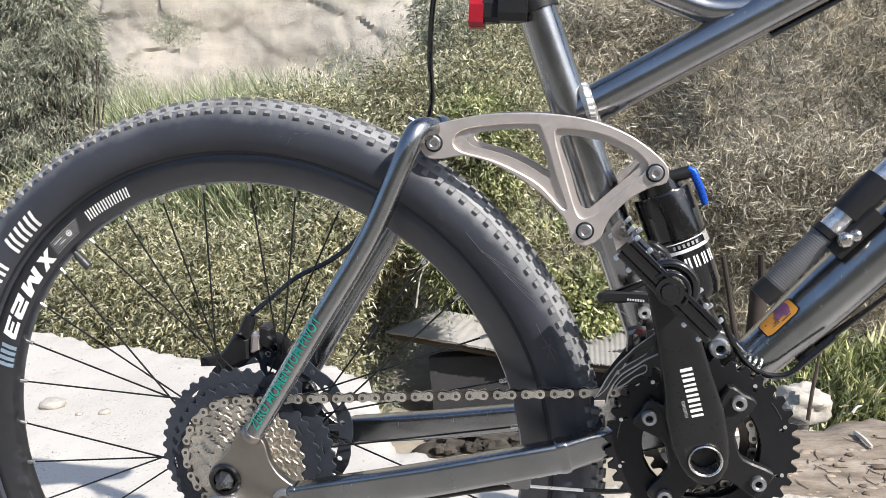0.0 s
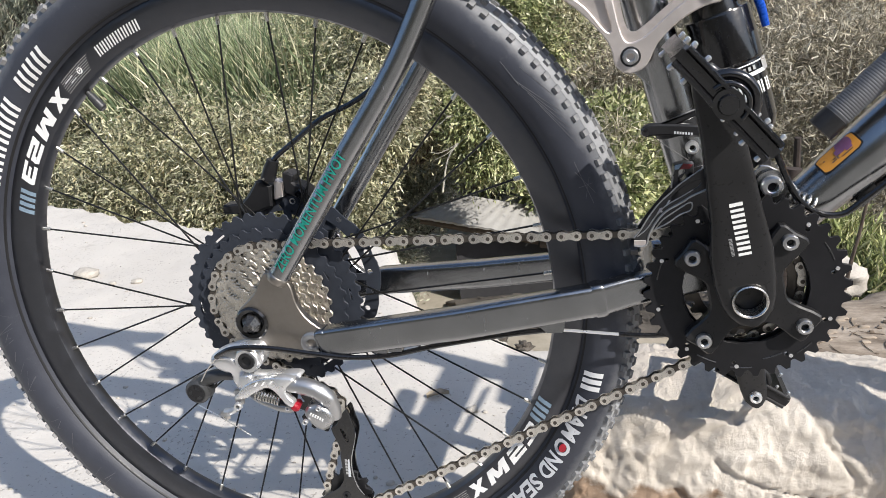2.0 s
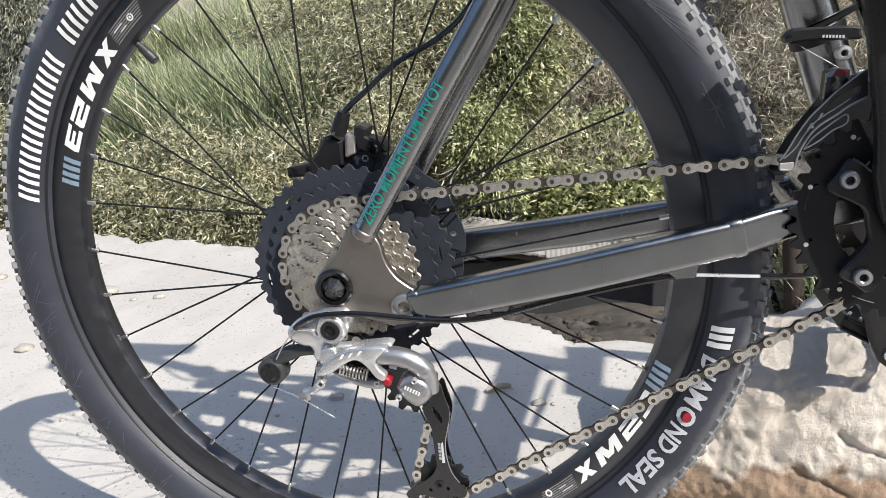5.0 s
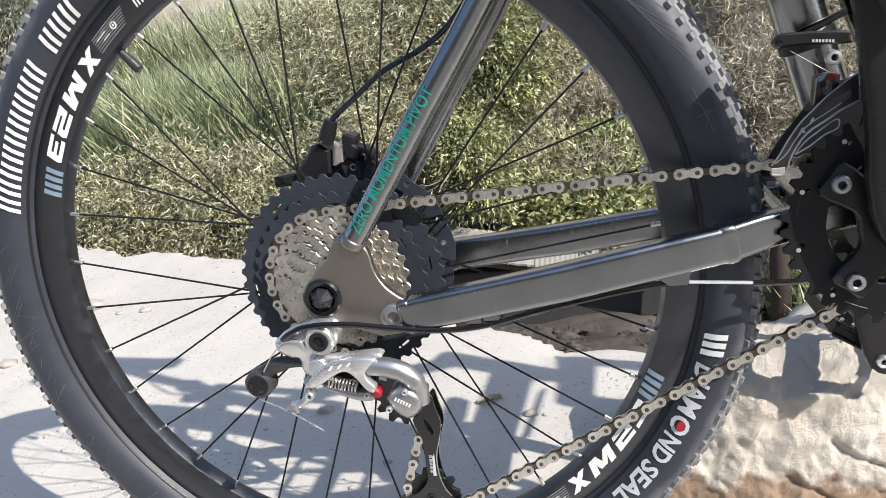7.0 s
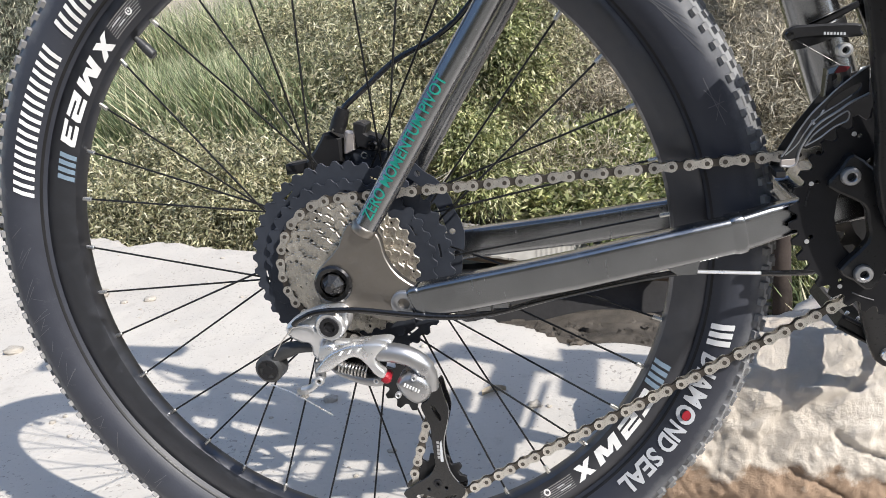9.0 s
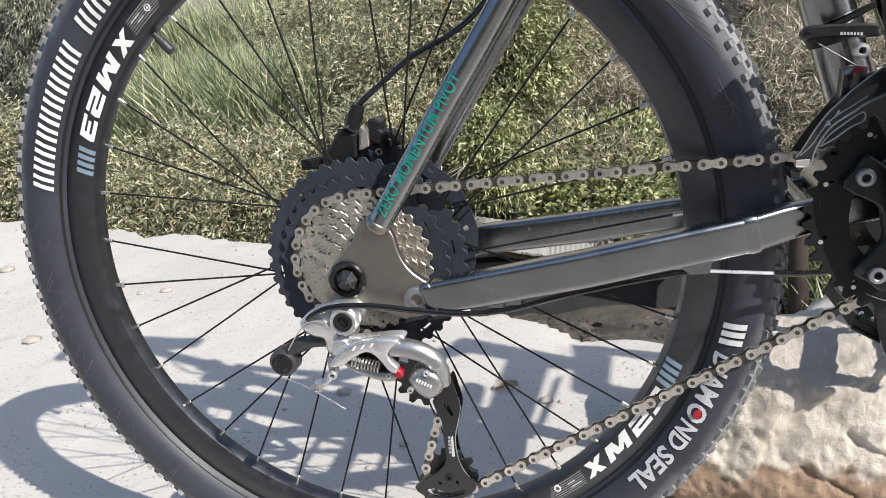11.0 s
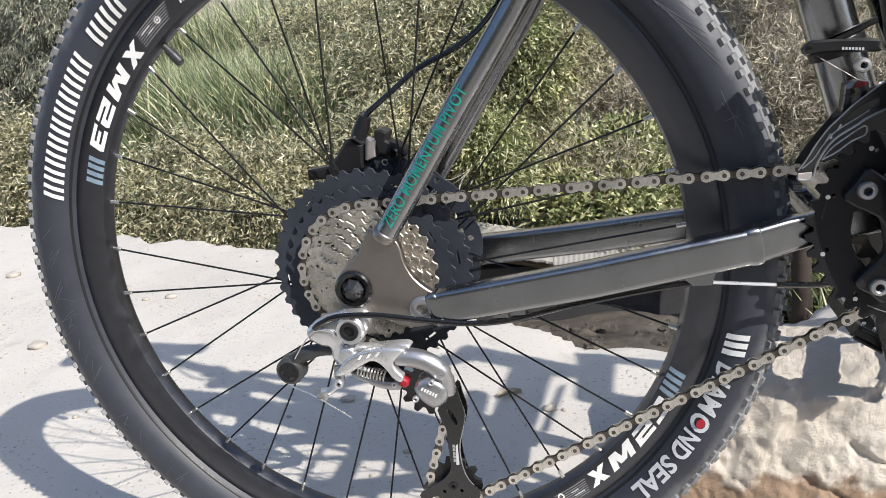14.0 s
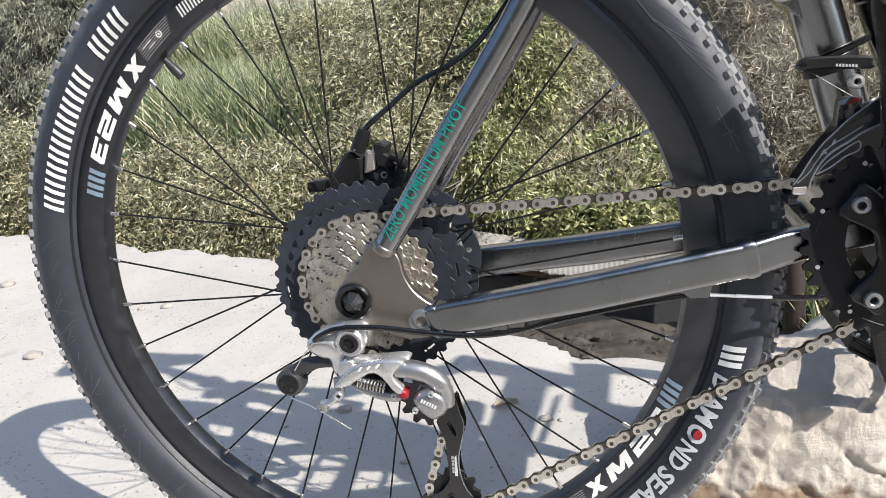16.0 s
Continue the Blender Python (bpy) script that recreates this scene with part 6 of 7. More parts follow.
part("plate_mark", Geo().plate([(0.3713, 0.4700), (0.3716, 0.4735), (0.3775, 0.4748), (0.3745, 0.4705)], -0.0546, -0.0540), "pale_blue", fd)
part("plate_mark", Geo().plate([(0.3752, 0.4702), (0.3782, 0.4749), (0.3850, 0.4735), (0.3825, 0.4705)], -0.0546, -0.0540), "dark_red", fd)
part("clamp", Geo().tube([st(0.490), st(0.500)], 0.0200, 28), "black", fd)
part("arm", Geo().plate(rounded([(0.3472, 0.4990), (0.3520, 0.5035), (0.3640, 0.5035), (0.3940, 0.5005), (0.3965, 0.4960), (0.3960, 0.4915), (0.3700, 0.4940), (0.3570, 0.4945), (0.3500, 0.4940)], 3), -0.0400, -0.0330, (), 0.0015), "black", fd)
part("arm", Geo().plate([(0.3620, 0.5030), (0.3660, 0.5045), (0.3945, 0.5150), (0.3955, 0.5110), (0.3740, 0.5020)], -0.0380, -0.0320, (), 0.001), "black", fd)
part("arm_pivot", Geo().lathe([(0.0, -0.0415), (0.0028, -0.0412), (0.0034, -0.0395)], 18, (0.3505, 0, 0.4978)), "gloss", fd)
for k in range(7):
    part("maker_sign", Geo().plate([(0.3722 + 0.0021 * k, 0.4974 - 0.0003 * k), (0.3735 + 0.0021 * k, 0.4974 - 0.0003 * k), (0.3735 + 0.0021 * k, 0.4955 - 0.0003 * k), (0.3722 + 0.0021 * k, 0.4955 - 0.0003 * k)], -0.0404, -0.0399), "silver_print", fd)
for pts in (((0.3575, 0.4365), (0.3590, 0.4365), (0.3622, 0.4410), (0.3606, 0.4412)), ((0.3608, 0.4372), (0.3594, 0.4404), (0.3604, 0.4410), (0.3622, 0.4380)), ((0.3645, 0.4430), (0.3655, 0.4425), (0.3680, 0.4470), (0.3668, 0.4472))):
    part("plate_sign", Geo().plate(list(pts), -0.0594, -0.0589), "silver_print", fd)
part("pull_cable", Geo().tube([(0.3555, -0.0360, 0.4938), (0.3830, -0.0400, 0.4738)], 0.0003, 6), "cable_grey", fd)
bolt("linkage_bolt", 0.3860, 0.4835, -0.0380, 0.0052, fd, "silver")
bolt("linkage_bolt", 0.3960, 0.4680, -0.0510, 0.0042, fd, "silver")

# ---- bicycle: rear brake ----
g = Geo()
g.plate([(-0.046, 0.4345), (-0.035, 0.4450), (-0.025, 0.4580), (-0.018, 0.4590), (-0.009, 0.4520), (-0.011, 0.4310), (-0.029, 0.4250), (-0.044, 0.4240)], 0.0300, 0.0560, (), 0.0025)
g.plate([(-0.068, 0.4330), (-0.046, 0.4350), (-0.043, 0.4235), (-0.068, 0.4235)], 0.0340, 0.0520, (), 0.0020)
caliper = part("brake_caliper", g, "black", bike, "black disc brake caliper on the far stay", angle=30)
g = Geo()
g.tube([(-0.0120, 0.0330, 0.4590), (-0.0075, 0.0330, 0.4680), (-0.0025, 0.0330, 0.4780)], [0.0072, 0.0072, 0.0058], 14)
part("hose_joint", g, "black", caliper)
part("bleed_screw", Geo().disc(-0.0130, 0.4610, 0.0012, 0.0250, 0.0262, 10), "steel", caliper)
part("bracket", Geo().plate([(-0.0060, 0.4575), (-0.001, 0.4562), (0.0030, 0.4550), (0.0010, 0.4400), (-0.0065, 0.4372), (-0.0095, 0.4380)], 0.0330, 0.0450, (), 0.0010), "link", caliper)
g = Geo()
g.plate(rounded([(0.003, 0.4640), (0.0150, 0.4610), (0.0125, 0.4540), (0.019, 0.4510), (0.026, 0.4465), (0.030, 0.4380), (0.017, 0.4380), (0.005, 0.4420), (0.002, 0.4450)], 2), 0.0350, 0.0540, (), 0.0020)
part("piston_housing", g, "black", caliper, angle=30)
part("piston_cap", Geo().lathe([(0.0, 0.0335), (0.0035, 0.0335), (0.0050, 0.0350), (0.0050, 0.040)], 20, (0.0180, 0, 0.4420)), "gloss", caliper)
part("mount_plate", Geo().plate(rounded([(-0.009, 0.4350), (0.001, 0.4405), (0.010, 0.4410), (0.023, 0.4355), (0.040, 0.4280), (0.052, 0.4080), (0.040, 0.4000), (0.020, 0.4100), (-0.006, 0.4250)], 3), 0.0420, 0.0500, (), 0.001), "black_cog", caliper)
bolt("caliper_bolt", 0.0075, 0.4335, 0.0415, 0.0040, caliper, "cog", depth=0.003)
hose = smooth([(-0.0050, 0.0330, 0.4740), (0.0010, 0.0340, 0.4810), (0.0200, 0.0390, 0.4940), (0.0480, 0.0460, 0.5130), (0.0850, 0.0520, 0.5280), (0.1150, 0.0600, 0.5500), (0.1600, 0.0680, 0.6050), (0.2000, 0.0550, 0.6650), (0.2120, 0.0200, 0.7200), (0.2240, 0.0050, 0.7700), (0.2500, 0.0000, 0.8600)], 5)
part("brake_hose", Geo().tube(hose, 0.0026, 10), "gloss", bike, "black brake hose running up the stay")

# ---- bicycle: pump, sticker, rear light, front cables ----
u = (DT1 - DT0).normalized()
w = Vector((-u.z, 0, u.x))


def dt(a, off=0.0, y=0.0):
    return DT0 + u * a + w * off + Vector((0, y, 0))


def pump_at(*spans):
    return [dt(a, 0.0418 + 0.03 * (a - 0.11), -0.012) for a in spans]


pump = part("frame_pump", Geo().tube(pump_at(0.1010, 0.1015, 0.1165, 0.1170), [0.0096, 0.0112, 0.0112, 0.0106], 28), "black", bike, "slim black and silver hand pump clipped along the down tube")
g = Geo()
prof = [(0.1170, 0.0104)]
for i in range(26):
    a = 0.1180 + 0.0021 * i
    prof += [(a, 0.0104), (a + 0.0006, 0.0107), (a + 0.0014, 0.0107)]
g.tube(pump_at(*[a for a, r in prof]), [r for a, r in prof], 28)
part("grip", g, "pump_grip", pump, "grey ribbed pump grip")
part("collar", Geo().tube(pump_at(0.1725, 0.1730, 0.1790, 0.1795), [0.0112, 0.0120, 0.0120, 0.0112], 28), "black", pump)
part("barrel", Geo().tube(pump_at(0.1795, 0.330), 0.0098, 28), "silver", pump, "silver pump barrel")
part("head", Geo().tube(pump_at(0.250, 0.2505, 0.345, 0.346), [0.0100, 0.0140, 0.0140, 0.0100], 28), "black", pump)
g = Geo()
g.tube(pump_at(0.196, 0.234), 0.0125, 28)
g.box(dt(0.190, 0.0300, -0.016), (0.046, 0.016, 0.016), Matrix.Rotation(-math.atan2(u.z, u.x), 3, "Y"), 0.003)
part("clip", g, "black", pump, "black pump clip")
g = Geo()
rough_stone(g, dt(0.1800, 0.0350, -0.0290), (0.0062, 0.0060, 0.0062), 3, 10, 14, 0.8, 0.05)
rough_stone(g, dt(0.1880, 0.0310, -0.0270), (0.0046, 0.0050, 0.0050), 4, 8, 12, 0.8, 0.05)
part("clip_bolt", g, "steel", pump)


def sticker_sheet(a0, a1, w0, w1, lift, cut):
    """A sheet on the down tube whose corners are cut round."""
    g = Geo()
    rows = []
    for i in range(13):
        t = i / 12
        e = max(0.0, cut - min(t, 1 - t)) / cut
        in_ = 0.12 * (1 - math.sqrt(max(0.0, 1 - e * e)))
        k = radians(w0 + (w1 - w0) * t)
        d = Vector((0, -1, 0)) * math.cos(k) + w * math.sin(k)
        for q in (in_, 1 - in_):
            a = a0 + (a1 - a0) * q
            rows.append(dt(a) + d * (0.0213 + 0.03 * (a - 0.08) + 0.0012 + lift))
    return g.add(rows, [(2 * i, 2 * i + 1, 2 * i + 3, 2 * i + 2) for i in range(12)])


sticker = part("sticker", sticker_sheet(0.0805, 0.1170, 33, 75, 0.0004, 0.16), "black", bike, "small orange and purple sticker with a dark border on the down tube")
part("sticker_face", sticker_sheet(0.0818, 0.1158, 35, 73, 0.0007, 0.16), "orange", sticker)
for a0, a1, w0, w1 in ((0.0990, 0.1120, 50, 72), (0.0960, 0.1040, 48, 60), (0.1040, 0.1100, 44, 54)):
    part("sticker_print", sticker_sheet(a0, a1, w0, w1, 0.0010, 0.5), "purple", sticker)
for a0, a1, w0, w1 in ((0.0925, 0.0990, 47, 49), (0.0905, 0.0950, 43, 45), (0.0955, 0.0970, 42, 48), (0.0990, 0.1090, 40, 42), (0.0860, 0.0875, 56, 59)):
    part("sticker_mark", sticker_sheet(a0, a1, w0, w1, 0.0013, 0.3), "bark", sticker)
g = Geo()
g.box((0.2620, -0.012, 0.7440), (0.012, 0.026, 0.022), Matrix.Rotation(radians(8), 3, "Y"), 0.004)
lamp = part("rear_light", g, "red", bike, "red rear light in a black holder on the seat tube")
g = Geo()
g.box((0.2740, -0.012, 0.7450), (0.014, 0.024, 0.019), Matrix.Rotation(radians(8), 3, "Y"), 0.004)
g.box((0.2930, -0.010, 0.7470), (0.024, 0.036, 0.025), Matrix.Rotation(radians(8), 3, "Y"), 0.006)
g.tube([st(0.742), st(0.756)], 0.0195, 24)
part("holder", g, "black", lamp)
front = smooth([(0.4480, -0.0330, 0.4780), (0.4530, -0.0350, 0.4640), (0.4640, -0.0350, 0.4400), (0.4800, -0.0330, 0.4250), (0.5000, -0.0300, 0.4220), (0.5170, -0.0280, 0.4340), (0.5400, -0.0240, 0.4520)], 5)
part("cable_housing", Geo().tube(front, 0.0026, 10), "gloss", bike, "black looped cable housing")
g = Geo()
g.tube([dt(0.095, -0.0260, -0.006), dt(0.17, -0.0320, -0.006), dt(0.46, -0.0360, -0.006)], 0.0024, 10)
g.tube([dt(0.08, -0.0250, 0.004), dt(0.17, -0.0365, 0.004), dt(0.46, -0.0400, 0.004)], 0.0024, 10)
part("cable_run", g, "gloss", bike)
part("cable_clip", Geo().box(dt(0.092, -0.0262, -0.004), (0.018, 0.014, 0.009), Matrix.Rotation(-math.atan2(u.z, u.x), 3, "Y"), 0.002), "grey_alloy", bike)
tt_u = (TT1 - TT0).normalized()
tt_w = Vector((-tt_u.z, 0, tt_u.x))
g = Geo()
g.tube([TT0 + tt_u * 0.17 - tt_w * 0.0185, TT0 + tt_u * 0.52 - tt_w * 0.0185], 0.0026, 10)
part("cable_run", g, "gloss", bike)

# ---- background: foliage ----


def leaf_mesh(name, mat, pos, along_dir, length, width, rng, bend=0.0, fold=0.35):
    """Many small leaves in one mesh: each a pointed blade of two faces, creased along its middle when wide."""
    n = len(pos)
    d = along_dir / np.maximum(1e-6, np.linalg.norm(along_dir, axis=1))[:, None]
    r = rng.normal(size=(n, 3))
    s = np.cross(d, r)
    s /= np.maximum(1e-6, np.linalg.norm(s, axis=1))[:, None]
    u = np.cross(s, d)
    L = length * (0.6 + 0.8 * rng.random(n))[:, None]
    Wd = width * (0.6 + 0.8 * rng.random(n))[:, None]
    a = pos
    b = pos + d * L * 0.45 + s * Wd * 0.5 + u * Wd * fold * 0.5
    c = pos + d * L + u * L * bend
    e = pos + d * L * 0.45 - s * Wd * 0.5 + u * Wd * fold * 0.5
    v = np.stack([a, b, c, e], 1).reshape(-1, 3)
    i = np.arange(n) * 4
    f = np.concatenate([np.stack([i, i + 1, i + 2], 1), np.stack([i, i + 2, i + 3], 1)])
    me = bpy.data.meshes.new(name)
    me.vertices.add(len(v))
    me.vertices.foreach_set("co", v.astype(np.float32).ravel())
    me.loops.add(len(f) * 3)
    me.loops.foreach_set("vertex_index", f.astype(np.int32).ravel())
    me.polygons.add(len(f))
    me.polygons.foreach_set("loop_start", np.arange(len(f), dtype=np.int32) * 3)
    me.update(calc_edges=True)
    me.materials.append(M[mat])
    return me


def wisp_mesh(name, mat, pos, along_dir, length, width, rng, curl=0.8):
    """Many curled straws in one mesh: each a narrow pointed ribbon that bends to one side."""
    n = len(pos)
    d = along_dir / np.maximum(1e-6, np.linalg.norm(along_dir, axis=1))[:, None]
    s = np.cross(d, rng.normal(size=(n, 3)))
    s /= np.maximum(1e-6, np.linalg.norm(s, axis=1))[:, None]
    u = np.cross(s, d)
    L = length * (0.5 + rng.random(n))[:, None]
    W = width * (0.6 + 0.8 * rng.random(n))[:, None]
    k = curl * (rng.random(n) * 1.6 - 0.3)[:, None]
    rows = []
    for t, w in ((0.0, 1.0), (0.55, 0.9), (1.0, 0.0)):
        c = pos + d * L * (t - 0.35 * k * k * t ** 3) + u * L * k * t * t
        rows += [c - s * W * w * 0.5, c + s * W * w * 0.5] if w else [c]
    v = np.stack(rows, 1).reshape(-1, 3)
    i = np.arange(n) * 5
    f = np.concatenate([np.stack([i, i + 1, i + 3], 1), np.stack([i, i + 3, i + 2], 1), np.stack([i + 2, i + 3, i + 4], 1)])
    me = bpy.data.meshes.new(name)
    me.vertices.add(len(v))
    me.vertices.foreach_set("co", v.astype(np.float32).ravel())
    me.loops.add(len(f) * 3)
    me.loops.foreach_set("vertex_index", f.astype(np.int32).ravel())
    me.polygons.add(len(f))
    me.polygons.foreach_set("loop_start", np.arange(len(f), dtype=np.int32) * 3)
    me.update(calc_edges=True)
    me.materials.append(M[mat])
    return me


def clumps(rng, blobs, count, per, clump_r):
    """Points gathered in clumps near the skins of some ellipsoids, and the directions away from their middles."""
    pos, out, hubs = [], [], []
    vol = np.array([rx * ry * rz for _, (rx, ry, rz) in blobs]) ** 0.67
    share = np.maximum(1, (count * vol / vol.sum()).astype(int))
    for (c, rad), k in zip(blobs, share):
        q = rng.normal(size=(k, 3))
        q /= np.linalg.norm(q, axis=1)[:, None]
        q *= (0.45 + 0.6 * rng.random(k) ** 0.6)[:, None]
        centre = np.array(c) + q * np.array(rad)
        hubs.append(centre)
        p = centre[:, None, :] + rng.normal(size=(k, per, 3)) * clump_r * (0.5 + rng.random((k, 1, 1)))
        d = (p - np.array(c)) / np.array(rad)
        pos.append(p.reshape(-1, 3))
        out.append(d.reshape(-1, 3))
    return np.concatenate(pos), np.concatenate(out), np.concatenate(hubs)


def bush(name, label, category, seed, blobs, count, per, clump_r, length, width, mat, droop=0.0, wild=1.0, twigs=24, bend=0.0, group="", twig_r=0.012, root=None, curl=0.0):
    rng = np.random.default_rng(seed)
    pos, out, hubs = clumps(rng, blobs, count, per, clump_r)
    base = root if root is not None else (blobs[0][0][0], blobs[0][0][1], min(c[2] - r[2] for c, r in blobs))
    ob = thing(name, label, category, base, group)
    b = np.array(base)
    d = out * 0.6 + rng.normal(size=pos.shape) * wild
    d[:, 2] -= droop
    me = wisp_mesh("leaves", mat, pos - b, d, length, width, rng, curl) if curl else leaf_mesh("leaves", mat, pos - b, d, length, width, rng, bend)
    part("leaves", me, None, ob, kind="stuff")
    g = Geo()
    for k in rng.choice(len(hubs), min(twigs, len(hubs)), replace=False):
        e = Vector(hubs[k] - b)
        mid = e * 0.5 + Vector((rng.normal() * 0.1, rng.normal() * 0.1, 0.12 * e.length))
        line = smooth([(e.x * 0.06, e.y * 0.06, 0), mid, e], 4)
        n = len(line)
        g.tube(line, [twig_r * (1.2 - i / n) for i in range(n)], 5)
    part("branchwork", g, "bark", ob, kind="stuff")
    return ob


GO = "shrubs in the valley"
# dry olive-green thicket below the ledge
for k, (x, y, z, r) in enumerate([(-4.95, 6.4, -1.05, 0.62), (-4.25, 6.1, -0.85, 0.78), (-3.35, 6.0, -0.92, 0.72), (-2.55, 6.3, -0.95, 0.75), (-2.05, 6.6, -0.55, 0.42)]):
    bush("shrub", "dry olive-green leafy shrub below the ledge", "shrub", 20 + k, [((x, y, z), (r, r * 0.9, r * 0.85)), ((x + 0.3, y + 0.3, z + 0.25), (r * 0.6, r * 0.6, r * 0.7)), ((x - 0.1, y, z - 0.7 * (r > 0.5)), (r, r, r))], 920, 31, 0.080, 0.060, 0.0138, "leaf_olive", droop=0.45, wild=0.85, curl=0.6, group=GO)
# taller thicket behind, mixed
for k, (x, y, z, r, m) in enumerate([(-7.9, 8.0, -0.7, 0.95, "leaf_olive"), (-6.9, 8.2, -0.65, 0.85, "leaf_olive"), (-3.0, 8.6, -0.25, 0.95, "leaf_olive"), (-2.1, 8.4, -0.1, 0.95, "leaf_olive"), (-1.35, 8.6, 0.0, 0.85, "leaf_olive"), (-0.80, 8.25, 0.42, 0.32, "leaf_green"), (-1.22, 8.0, -0.72, 0.30, "leaf_green"), (-0.75, 8.8, 0.55, 0.8, "leaf_olive"), (-1.8, 9.2, 0.75, 0.6, "leaf_olive"), (-0.85, 11.8, 1.35, 0.75, "leaf_olive"), (-3.2, 9.8, 0.45, 0.8, "leaf_olive"), (-4.3, 10.5, 0.35, 0.8, "leaf_olive")]):
    bush("shrub", "fresh green leafy shrub in the valley" if m == "leaf_green" else "tall dry olive-green shrub in the valley", "shrub", 40 + k, [((x, y, z), (r, r * 0.8, r)), ((x + 0.1, y + 0.2, z - 0.5), (r, r * 0.8, r * 0.8))], 700, 28, 0.12, 0.074 if m == "leaf_green" else 0.080, 0.021 if m == "leaf_green" else 0.0190, m, droop=0.35, wild=0.9, bend=0.25, group=GO)
# bright green bushes beside the hut
for k, (x, y, z, r) in enumerate([(-0.6, 10.52, -1.68, 0.61), (0.36, 10.39, -1.68, 0.74), (0.87, 10.52, -1.94, 0.54), (-1.17, 10.65, -1.23, 0.64), (-0.42, 9.75, -2.00, 0.42), (0.25, 9.70, -2.08, 0.44)]):
    bush("green_bush", "bright green leafy bush beside the hut", "bush", 60 + k, [((x, y, z), (r, r * 0.8, r * 0.9)), ((x + 0.1, y, z - 0.1), (r * 0.8, r * 0.7, r * 0.8))], 430, 28, 0.095, 0.115, 0.044, "leaf_green", wild=0.8, bend=0.15, group=GO)
for k, (x, y, z, r) in enumerate([(4.98, 11.9, 0.50, 0.24), (4.90, 11.7, 0.25, 0.18)]):
    bush("bank_shrub", "small dark green shrub on the dry bank", "shrub", 300 + k, [((x, y, z), (r, r * 0.8, r)), ((x + 0.1, y, z - 0.15), (r, r * 0.8, r * 0.8))], 110, 26, 0.09, 0.07, 0.022, "leaf_green", wild=0.9, group=GO)
# leafy weeds beside the dirt path
for k, (x, y, z, r) in enumerate([(2.85, 8.5, -3.25, 0.42), (3.15, 8.2, -3.15, 0.50), (3.8, 8.3, -3.1, 0.55), (2.9, 8.7, -2.9, 0.45)]):
    bush("weeds", "fresh green leafy weeds beside the dirt path", "weeds", 260 + k, [((x, y, z), (r, r * 0.7, r)), ((x + 0.1, y, z - 0.25), (r, r * 0.7, r * 0.8))], 420, 24, 0.11, 0.20, 0.0150, "leaf_grass", droop=-0.9, wild=0.6, bend=0.3, group=GO)
# grey scrub round the hut
for k, (x, y, z, r) in enumerate([(-2.75, 9.9, -1.75, 0.65), (-1.75, 11.4, -1.3, 0.9), (-3.05, 9.0, -2.6, 0.6), (-0.6, 11.2, -1.6, 0.7)]):
    bush("scrub", "dark grey-green scrub beside the hut", "shrub", 160 + k, [((x, y, z), (r, r * 0.8, r)), ((x, y, z - r * 0.8), (r, r * 0.8, r))], 620, 26, 0.13, 0.07, 0.022, "leaf_grey" if k != 1 else "leaf_olive", wild=1.0, group=GO)
# dry brown brush that climbs the slope
for k, (x, y, z, r) in enumerate([(1.29, 11.24, -1.41, 1.14), (2.5, 10.8, -1.26, 1.18), (3.69, 10.56, -1.26, 1.18), (4.86, 10.45, -1.31, 1.24), (0.03, 11.96, -0.99, 1.08), (0.35, 12.6, 0.6, 0.85), (0.75, 13.3, 1.6, 0.85), (1.4, 13.2, 1.5, 0.9), (0.1, 12.5, -0.2, 0.75), (6.51, 11.0, -0.75, 1.56)]):
    bush("dry_brush", "dense dry brown brush on the slope", "brush", 80 + k, [((x, y, z), (r, r * 0.7, r)), ((x, y + 0.3, z - 0.3), (r * 0.9, r * 0.6, r))], 440, 33, 0.17, 0.145, 0.0115, "leaf_dry", wild=1.3, curl=0.9, twigs=30, group=GO, twig_r=0.009)
# straws caught in the green bushes
for k, (x, y, z, r) in enumerate([(-0.75, 9.95, -1.55, 0.55), (0.25, 9.75, -1.65, 0.60), (-1.2, 10.1, -1.15, 0.45)]):
    bush("dry_brush", "thin dry brown stalks standing in the green bush", "brush", 95 + k, [((x, y, z), (r, r * 0.5, r)), ((x, y, z - 0.2), (r, r * 0.5, r * 0.8))], 120, 16, 0.14, 0.15, 0.0085, "leaf_dry", droop=-0.5, wild=1.0, curl=0.7, twigs=6, group=GO, twig_r=0.006)
# grey-green trees with hanging sprays
for k, (x, y, z, s) in enumerate([(-9.4, 12.0, 1.4, 1.0), (-10.6, 12.4, 0.9, 1.1), (-11.6, 12.5, 1.8, 1.2), (-8.9, 12.2, 2.9, 0.8), (-10.2, 12.6, 3.2, 1.1)]):
    bush("tree", "grey-green tamarisk tree with drooping sprays", "tree", 110 + k, [((x, y, z), (0.9 * s, 0.8 * s, 1.3 * s)), ((x + 0.4 * s, y, z - 1.0 * s), (0.8 * s, 0.7 * s, 1.0 * s)), ((x - 0.4 * s, y, z + 0.8 * s), (0.7 * s, 0.7 * s, 0.9 * s))], 260, 80, 0.105, 0.12, 0.0120, "leaf_tamarisk", droop=1.0, wild=0.6, bend=0.25, group=GO, twig_r=0.035, root=(x, y, -3.2))
bush("tree", "grey-green tree at the foot of the cliff", "tree", 120, [((-2.55, 17, 3.2), (0.6, 0.6, 1.1)), ((-2.35, 17, 1.9), (0.65, 0.6, 0.9))], 300, 30, 0.16, 0.15, 0.03, "leaf_grey", droop=0.4, wild=0.8, group=GO, twig_r=0.03, root=(-2.4, 17, -2.6))


